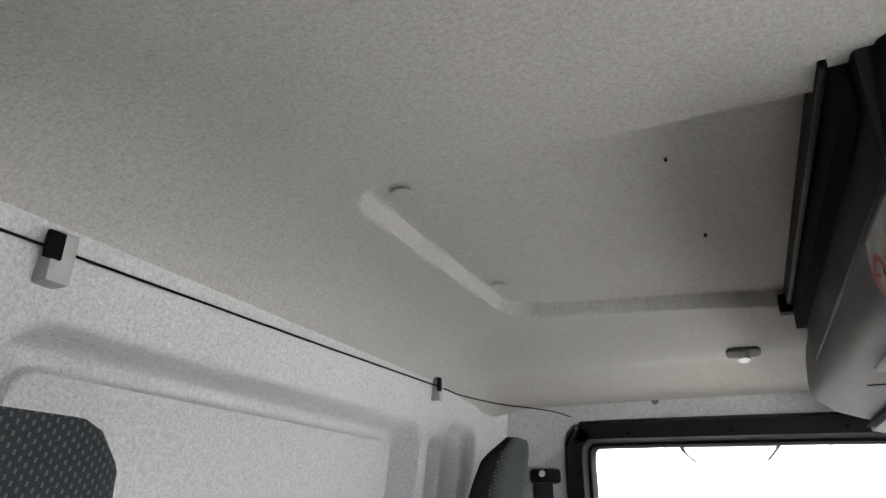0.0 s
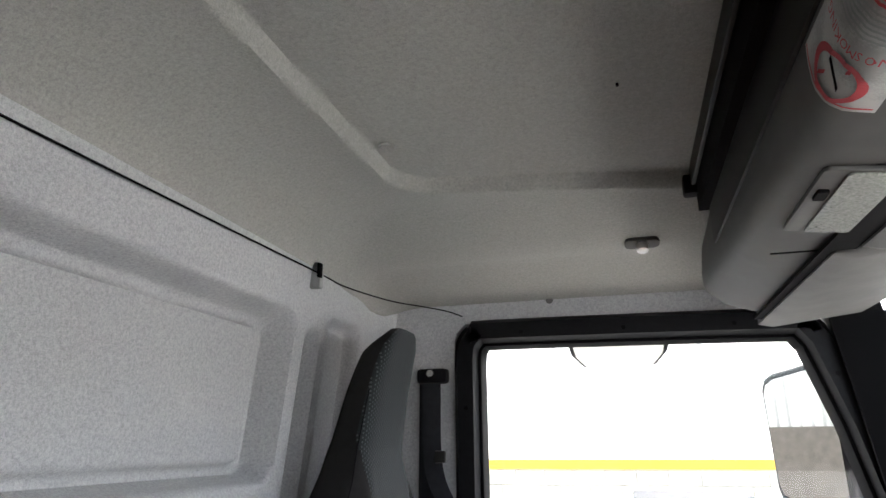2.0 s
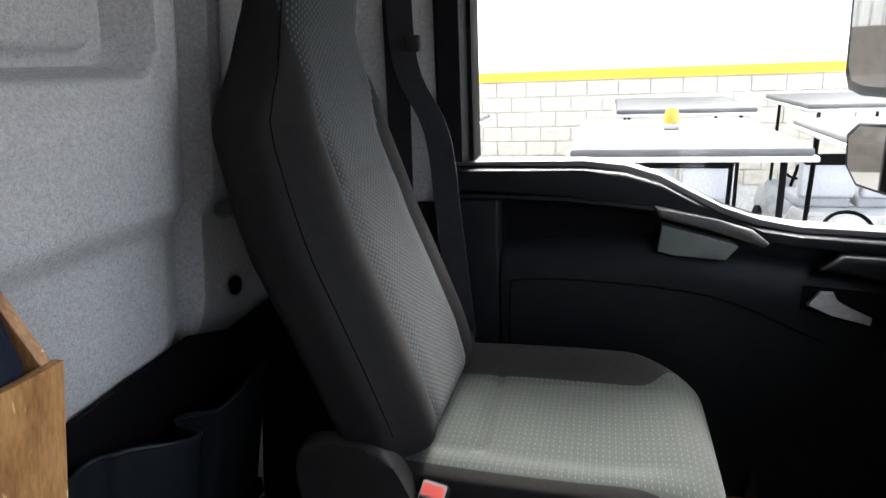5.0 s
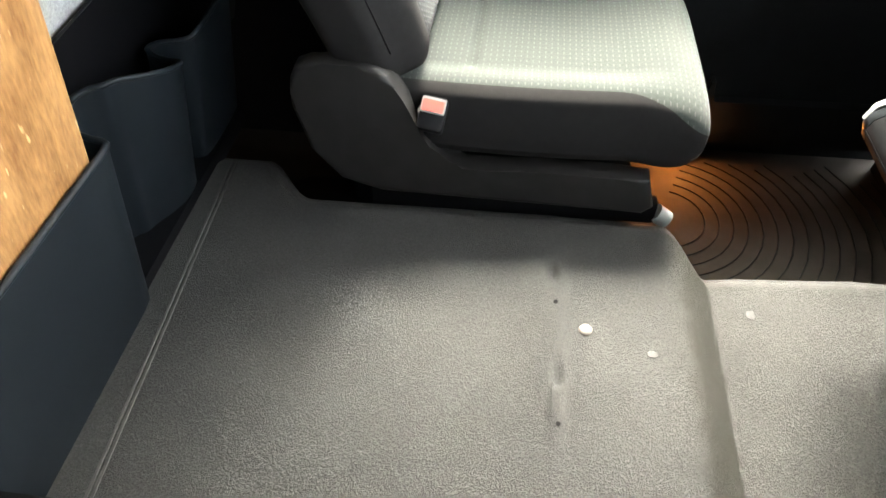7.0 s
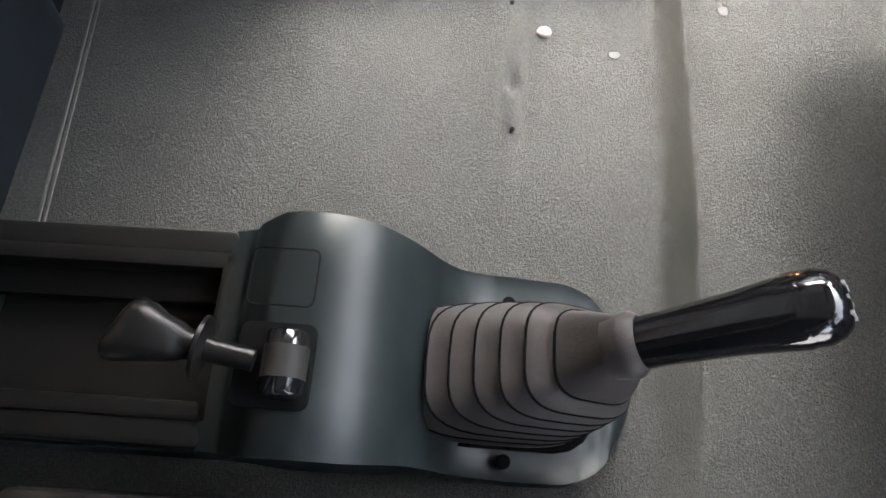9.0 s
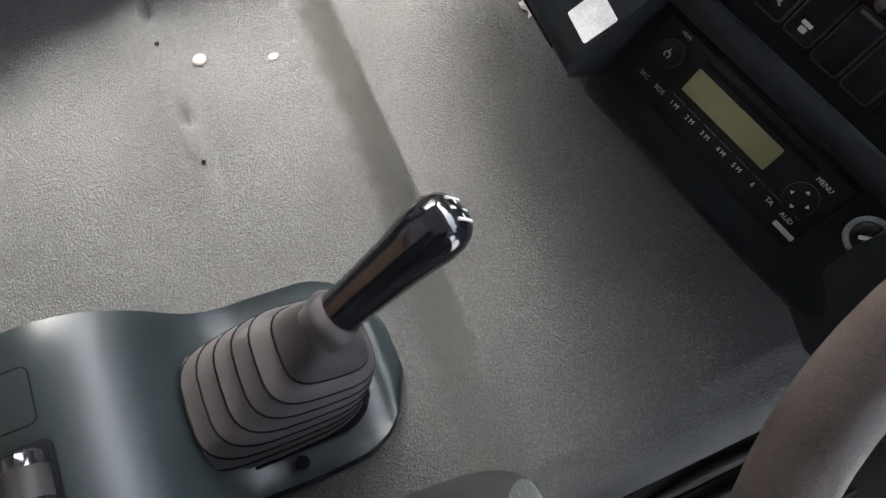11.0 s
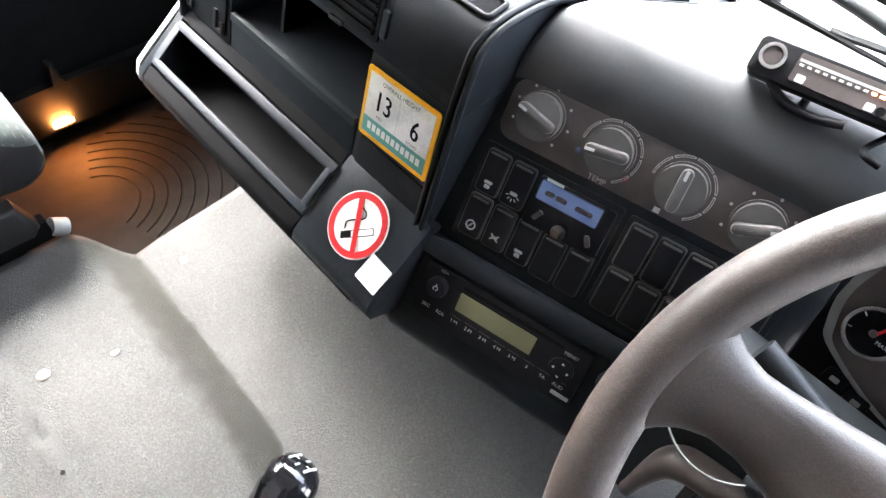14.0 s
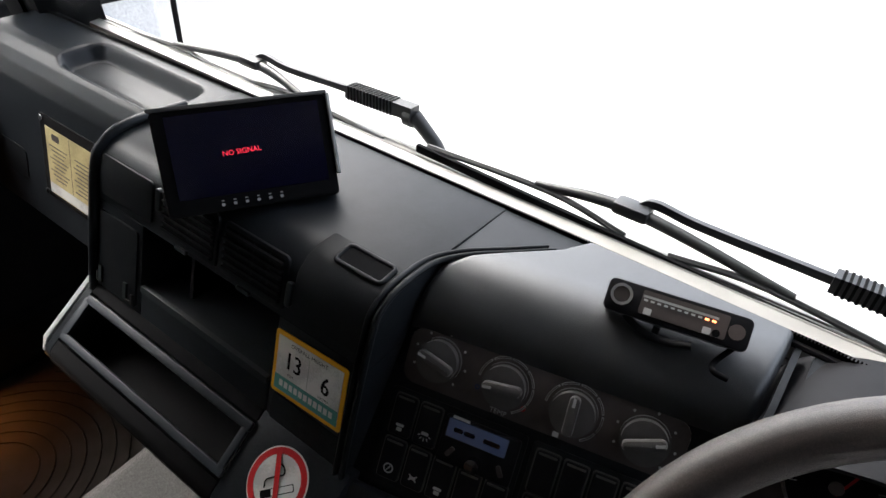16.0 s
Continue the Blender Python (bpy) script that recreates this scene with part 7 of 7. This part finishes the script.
# ---- steering wheel ----
WC, WA, WR = Vector((0.512, 0.382, 0.921)), radians(42), 0.225
P_w = Plane(WC, (0, -1, 0), (-math.sin(WA), 0, math.cos(WA)))
wheel = thing("steering_wheel", P_w.at(0, 0, -0.08), "dark brown-grey moulded four-spoke steering wheel", "steering wheel")
part("rim", tube([P_w.at(WR * math.cos(2 * math.pi * i / 96), WR * math.sin(2 * math.pi * i / 96), 0) for i in range(96)], 0.0165, 16, True), M["wheel"], wheel, "grained worn rim", smooth=60)
ARMS = [(0.0, -0.098, 0.052, -0.030, 0.026), (0.05, -0.096, 0.051, -0.031, 0.026), (0.085, -0.080, 0.048, -0.031, 0.025), (0.105, -0.052, 0.046, -0.030, 0.023), (0.125, -0.028, 0.043, -0.028, 0.021), (0.145, -0.014, 0.040, -0.025, 0.019), (0.165, -0.009, 0.037, -0.020, 0.017), (0.182, -0.009, 0.036, -0.014, 0.015), (0.195, -0.014, 0.039, -0.009, 0.014), (0.204, -0.022, 0.044, -0.005, 0.0135), (0.211, -0.032, 0.052, -0.002, 0.013), (0.218, -0.046, 0.064, -0.001, 0.011)]
rows = []
for q in [-i / 60 for i in range(60, 0, -1)] + [i / 60 for i in range(61)]:
    a = abs(q) * 0.218
    v0, v1, lift, th = (lerp_table([(r[0], r[n]) for r in ARMS], a) for n in (1, 2, 3, 4))
    ring = []
    for k in range(28):
        b = 2 * math.pi * k / 28
        c, sn = math.cos(b), math.sin(b)
        ring.append(P_w.at(math.copysign(a, q), (v0 + v1) / 2 + (v1 - v0) / 2 * math.copysign(abs(c) ** 0.7, c), lift + th * math.copysign(abs(sn) ** 0.8, sn)))
    rows.append(ring)
part("hub", loft(rows), M["wheel"], wheel, "padded hub with two broad upper spokes", smooth=50)
for a, w0 in ((229, 0.030), (311, 0.030)):
    ca, sa = math.cos(radians(a)), math.sin(radians(a))
    rows = []
    for r, hw, lift, th in ((0.060, w0 * 1.5, -0.034, 0.018), (0.11, w0 * 1.1, -0.030, 0.017), (0.15, w0 * 0.9, -0.020, 0.016), (0.18, w0 * 0.95, -0.011, 0.015), (0.198, w0 * 1.15, -0.006, 0.014), (0.210, w0 * 1.5, -0.003, 0.0135), (0.220, w0 * 1.9, -0.001, 0.012)):
        ring = []
        for k in range(16):
            b = 2 * math.pi * k / 16
            q, t = hw * math.cos(b), th * math.sin(b)
            ring.append(P_w.at(r * ca - q * sa, r * sa + q * ca, lift + t))
        rows.append(ring)
    part("spoke", loft(rows), M["wheel"], wheel, smooth=50)
part("column", tube([P_w.at(0, 0, -0.07), P_w.at(0, 0.0, -0.12), P_w.at(0, 0.05, -0.34)], [0.055, 0.05, 0.05], 20), M["black"], wheel, "black steering column", smooth=50)
part("stalk", tube([P_w.at(-0.03, 0.0, -0.09), P_w.at(-0.14, 0.03, -0.085), P_w.at(-0.19, 0.04, -0.08)], [0.008, 0.008, 0.011], 10), M["dash_lid"], wheel, "dark indicator stalk", smooth=50)
part("stalk", tube([(0.620, 0.474, 0.695), (0.620, 0.482, 0.709), (0.618, 0.496, 0.727), (0.616, 0.508, 0.738), (0.614, 0.512, 0.742)], [0.012, 0.0135, 0.0135, 0.011, 0.005], 14), M["dash_lid"], wheel, "dark stalk end", smooth=50)


def pedal(y, w, h):
    ped = thing("pedal", (0.86, y, FLOOR), "black ribbed rubber pedal in the driver's footwell", "pedal", group="pedals")
    P_p = Plane((0.845, y, FLOOR + 0.13), (0, -1, 0), (-0.80, 0, 0.60))
    pad = part("pad", P_p.slab(0, 0, w, h, 0.012, 0.008, 0, 0.003), M["black"], ped, "ribbed rubber pad", smooth=40)
    for i in range(5):
        part("tread", P_p.slab(0, h * (i - 2) / 6, w * 0.86, 0.005, 0.003, 0, 0.012), M["rubber"], pad)
    part("arm", tube([P_p.at(0, 0, 0.002), (0.895, y, FLOOR + 0.10), (0.915, y, FLOOR + 0.0)], 0.010, 8), M["black"], ped, smooth=50)


for y, w, h in ((0.455, 0.065, 0.075), (0.330, 0.070, 0.075), (0.215, 0.060, 0.150)):
    pedal(y, w, h)


# ---- outside: mirrors, wipers, carts ----


def make_mirror(name, y, outline, tilt, label, depth=0.05, bracket=None):
    """A mirror head outside the door; outline in x and z."""
    cx, cz = sum(p[0] for p in outline) / len(outline), sum(p[1] for p in outline) / len(outline)
    head = thing(name, (cx, y, cz), label, "mirror", "door mirrors")
    pts = [(x, y, z) for x, z in outline]
    t = Matrix.Translation((cx, y, cz)) @ pose(0, 0, 0, tilt[0], 0, tilt[1]) @ Matrix.Translation((-cx, -y, -cz))
    part("housing", turned(extrude(pts, (0, depth, 0), 0.012, 3), t), M["black"], head, "black mirror housing", smooth=45)
    inner = [(cx + (x - cx) * 0.89, y - 0.003, cz + (z - cz) * 0.89) for x, z in outline]
    part("mirror_glass", turned(extrude(inner, (0, 0.003, 0)), t), M["mirror"], head, "mirror glass")
    if bracket:
        part("bracket", tube(smooth_path(bracket, 5), 0.013, 8), M["black"], head, "black mirror bracket", smooth=50)
    return head


def wiper(tip, joint, heel, elbow, pivot, label):
    """A wiper lying low on the glass: blade from tip to heel, a stepped bow over it, and the arm from its joint to the pivot. Places are y and z."""
    w = thing("wiper", (0.985, pivot[0], 0.86), label, "wiper", "windscreen wipers")

    def on(p, out, up=0.0):
        return Vector((0.955 + out, p[0], p[1] + up))

    def between(a, b, t, rise=0.0):
        return (a[0] + (b[0] - a[0]) * t, a[1] + (b[1] - a[1]) * t + rise)

    blade = [on(between(tip, heel, t, -0.004), 0.0) for t in (0, 0.25, 0.5, 0.75, 1)]
    part("rubber_edge", loft([[p + Vector((a, 0, b)) for a, b in ((-0.003, -0.006), (0.003, -0.006), (0.003, 0.005), (-0.003, 0.005))] for p in blade]), M["ink"], w, "thin rubber lip")
    for t0, t1, mid in ((0.02, 0.46, 0.30), (0.54, 0.98, 0.70)):
        a, b, c = between(tip, heel, t0), between(tip, heel, t1), between(tip, heel, mid, 0.010)
        part("claw", tube(smooth_path([on(a, 0.006), on(c, 0.011), on(b, 0.006)], 5), 0.0042, 6), M["wiper"], w, "dark steel claw", smooth=50)
    a, b = between(tip, heel, 0.27, 0.012), between(tip, heel, 0.74, 0.012)
    part("bow", tube(smooth_path([on(a, 0.013), on(joint, 0.020, 0.010), on(b, 0.013)], 6), [0.005 + 0.003 * math.sin(math.pi * i / 12) for i in range(13)], 8), M["wiper"], w, "dark steel bow", smooth=50)
    part("joint", box(0.962, 0.988, joint[0] - 0.022, joint[0] + 0.022, joint[1] + 0.004, joint[1] + 0.020, 0.005), M["wiper"], w, smooth=40)
    side = 1 if pivot[0] > joint[0] else -1
    hook = [on((joint[0], joint[1]), 0.026, 0.012), on((joint[0] + side * 0.02, joint[1]), 0.030, 0.023), on((joint[0] + side * 0.075, joint[1]), 0.032, 0.017)]
    arm = hook + [on(between(joint, elbow, 0.6), 0.034, 0.010), on(elbow, 0.036, 0.004)]
    part("arm", loft([[p + Vector((a, 0, b)) for a, b in ((-0.004, -0.005), (0.004, -0.005), (0.004, 0.005), (-0.004, 0.005))] for p in smooth_path(arm, 5)]), M["wiper"], w, "flat steel arm", smooth=40)
    sleeve = [on(between(joint, elbow, 0.62), 0.034, 0.009), on(elbow, 0.036, 0.004)]
    part("spring_cover", loft([[p + Vector((a, 0, b)) for a, b in ((-0.010, -0.010), (0.010, -0.010), (0.010, 0.010), (-0.010, 0.010))] for p in (sleeve[0], sleeve[0].lerp(sleeve[1], 0.5), sleeve[1])]), M["wiper"], w, "ribbed arm head", smooth=30)
    for k in range(14):
        p = sleeve[0].lerp(sleeve[1], 0.06 + 0.05 * k)
        part("spring_coil", box(p.x - 0.011, p.x + 0.011, p.y - 0.0015, p.y + 0.0015, p.z - 0.011, p.z + 0.011), M["ink"], w)
    part("elbow_cap", turned(tube([(0, -0.001, 0), (0, 0.0, 0), (0, 0.014, 0), (0, 0.016, 0)], [0.010, 0.014, 0.014, 0.010], 16), Matrix.Translation(on(elbow, 0.036, -0.004))), M["wiper"], w, smooth=45)
    part("crank", tube([on(elbow, 0.036), on(between(elbow, pivot, 0.5), 0.036), on(pivot, 0.030, -0.02)], [0.011, 0.010, 0.013], 10), M["wiper"], w, "dark pivot crank", smooth=45)
    return w


def make_cart(x, y, turn, beacon=False, grey=False):
    """A golf buggy: body, seat, posts, canopy. Built at the origin, facing +x, then set down."""
    cart = thing("golf_buggy", (0, 0, 0), "white golf buggy with a flat canopy" + (" and amber beacon" if beacon else ""), "golf buggy", "parked buggies")
    part("body", extrude([(-1.1, -0.55, 0.30), (-1.1, -0.55, 0.75), (-0.5, -0.55, 0.72), (-0.3, -0.55, 0.42), (0.45, -0.55, 0.40), (0.6, -0.55, 0.80), (1.0, -0.55, 0.66), (1.2, -0.55, 0.45), (1.15, -0.55, 0.28)], (0, 1.1, 0), 0.06, 3), M["gel"], cart, "white moulded body", smooth=45)
    for s in (-0.28, 0.28):
        part("seat_base", box(-0.62, -0.12, s - 0.25, s + 0.25, 0.72, 0.84, 0.04, 3), M["seat_vinyl"], cart, "grey vinyl seat", smooth=45)
        part("seat_back", box(-0.72, -0.60, s - 0.25, s + 0.25, 0.84, 1.22, 0.04, 3), M["seat_vinyl"], cart, "grey vinyl seat back", smooth=45)
    part("back_rest_cap", box(-0.76, -0.62, -0.52, 0.52, 1.17, 1.27, 0.04, 3), M["ink"], cart, "black padded seat top", smooth=45)
    for px, py in ((0.62, 0.5), (0.62, -0.5), (-0.95, 0.5), (-0.95, -0.5)):
        part("post", tube([(px, py, 0.7), (px - 0.12 * (px > 0), py, 1.76)], 0.018, 8), M["ink"], cart, "black roof post", smooth=50)
    part("canopy", box(-1.05, 0.72, -0.62, 0.62, 1.72, 1.78, 0.028, 3), M["grey_roof"], cart, "flat moulded canopy", smooth=45)
    part("canopy_rim", box(-1.07, 0.74, -0.64, 0.64, 1.705, 1.735, 0.012, 2), M["gel"], cart, "white canopy rim", smooth=45)
    part("steering_wheel", tube([(0.35 + 0.08 * math.cos(a), 0.28 + 0.17 * math.sin(a), 1.0 + 0.14 * math.cos(a)) for a in [2 * math.pi * i / 20 for i in range(20)]], 0.014, 8, True), M["ink"], cart, smooth=50)
    part("steering_column", tube([(0.35, 0.28, 1.0), (0.6, 0.28, 0.7)], 0.02, 8), M["ink"], cart)
    for px, py in ((0.78, 0.52), (0.78, -0.52), (-0.78, 0.52), (-0.78, -0.52)):
        wheel = part("wheel", tube([(px, py - 0.09, 0.22), (px, py - 0.07, 0.22), (px, py + 0.07, 0.22), (px, py + 0.09, 0.22)], [0.17, 0.22, 0.22, 0.17], 20), M["ink"], cart, "black tyre", smooth=45)
        part("rim", tube([(px, py - 0.094, 0.22), (px, py + 0.094, 0.22)], 0.11, 16), M["gel"], wheel, "white rim", smooth=45)
    if beacon:
        part("beacon_base", box(-0.09, 0.01, -0.05, 0.05, 1.78, 1.82, 0.015), M["gel"], cart, "white beacon base", smooth=45)
        part("beacon", tube([(-0.04, 0, 1.82), (-0.04, 0, 1.84), (-0.04, 0, 1.90), (-0.04, 0, 1.92)], [0.055, 0.05, 0.042, 0.025], 16), M["orange"], cart, "amber rotating beacon", smooth=50)
    cart.location, cart.rotation_euler = (x, y, GROUND), (0, 0, radians(turn))
    return cart


make_mirror("kerb_mirror", 2.32, [(0.145, 1.545), (0.155, 1.475), (0.19, 1.425), (0.26, 1.400), (0.34, 1.400), (0.41, 1.428), (0.445, 1.48), (0.455, 1.545)], (46, 0), "kerb-view mirror hung over the door window", 0.05, [(0.30, 2.34, 1.50), (0.30, 2.30, 1.58), (0.30, 2.12, 1.62), (0.30, 1.99, 1.58)])
make_mirror("main_mirror", 2.20, [(0.638, 1.35), (0.648, 1.09), (0.66, 1.055), (0.69, 1.043), (0.84, 1.035), (0.872, 1.055), (0.873, 1.36), (0.865, 1.40), (0.83, 1.415), (0.68, 1.395), (0.65, 1.38)], (0, -52), "tall black main door mirror", 0.05, [(0.80, 2.25, 1.22), (0.88, 2.26, 1.22), (0.955, 2.24, 1.22)])
make_mirror("wide_mirror", 2.20, [(0.665, 0.960), (0.672, 0.89), (0.70, 0.850), (0.84, 0.826), (0.868, 0.85), (0.872, 0.96), (0.85, 0.99), (0.69, 0.988)], (0, -52), "small black wide-angle door mirror", 0.05, [(0.80, 2.25, 0.93), (0.88, 2.26, 0.93), (0.955, 2.24, 0.93)])
arm = thing("mirror_arm", (0.95, 2.12, 1.2), "black tubular mirror bracket beside the door", "bracket")
part("tube", tube(smooth_path([(0.93, 2.0, 1.50), (0.955, 2.20, 1.50), (0.955, 2.24, 1.2), (0.955, 2.24, 0.85), (0.94, 2.0, 0.80)], 6), 0.014, 10), M["black"], arm, smooth=50)
wiper((1.835, 0.868), (1.435, 0.893), (1.125, 0.874), (1.105, 0.912), (1.025, 0.850), "dark windscreen wiper resting on the glass before the passenger")
wiper((1.070, 0.893), (0.765, 0.900), (0.400, 0.872), (0.420, 0.908), (0.330, 0.850), "dark windscreen wiper resting on the glass before the driver")
make_cart(0.62, 5.4, 90, True)
make_cart(2.15, 5.3, 90, False, True)
make_cart(-1.55, 6.4, 90, False, True)
make_cart(0.9, 8.2, 90)
make_cart(2.6, 8.4, 90, False, True)

# blocks of the plinth wall, course by course
block_me = bpy.data.meshes.new("block")
bmb = box(0, 0.432, 0, 0.03, 0, 0.207, 0.004, 1)
bmb.to_mesh(block_me)
bmb.free()
block_me.materials.append(M["block"])
count = 0
for row in range(7):
    for k in range(34):
        ob = new("block", block_me)
        ob.parent = block_wall
        ob.location = (-5.5 + k * 0.45 + (0.225 if row % 2 else 0), WALL_Y - 0.008, -0.72 + row * 0.222)
        count += 1
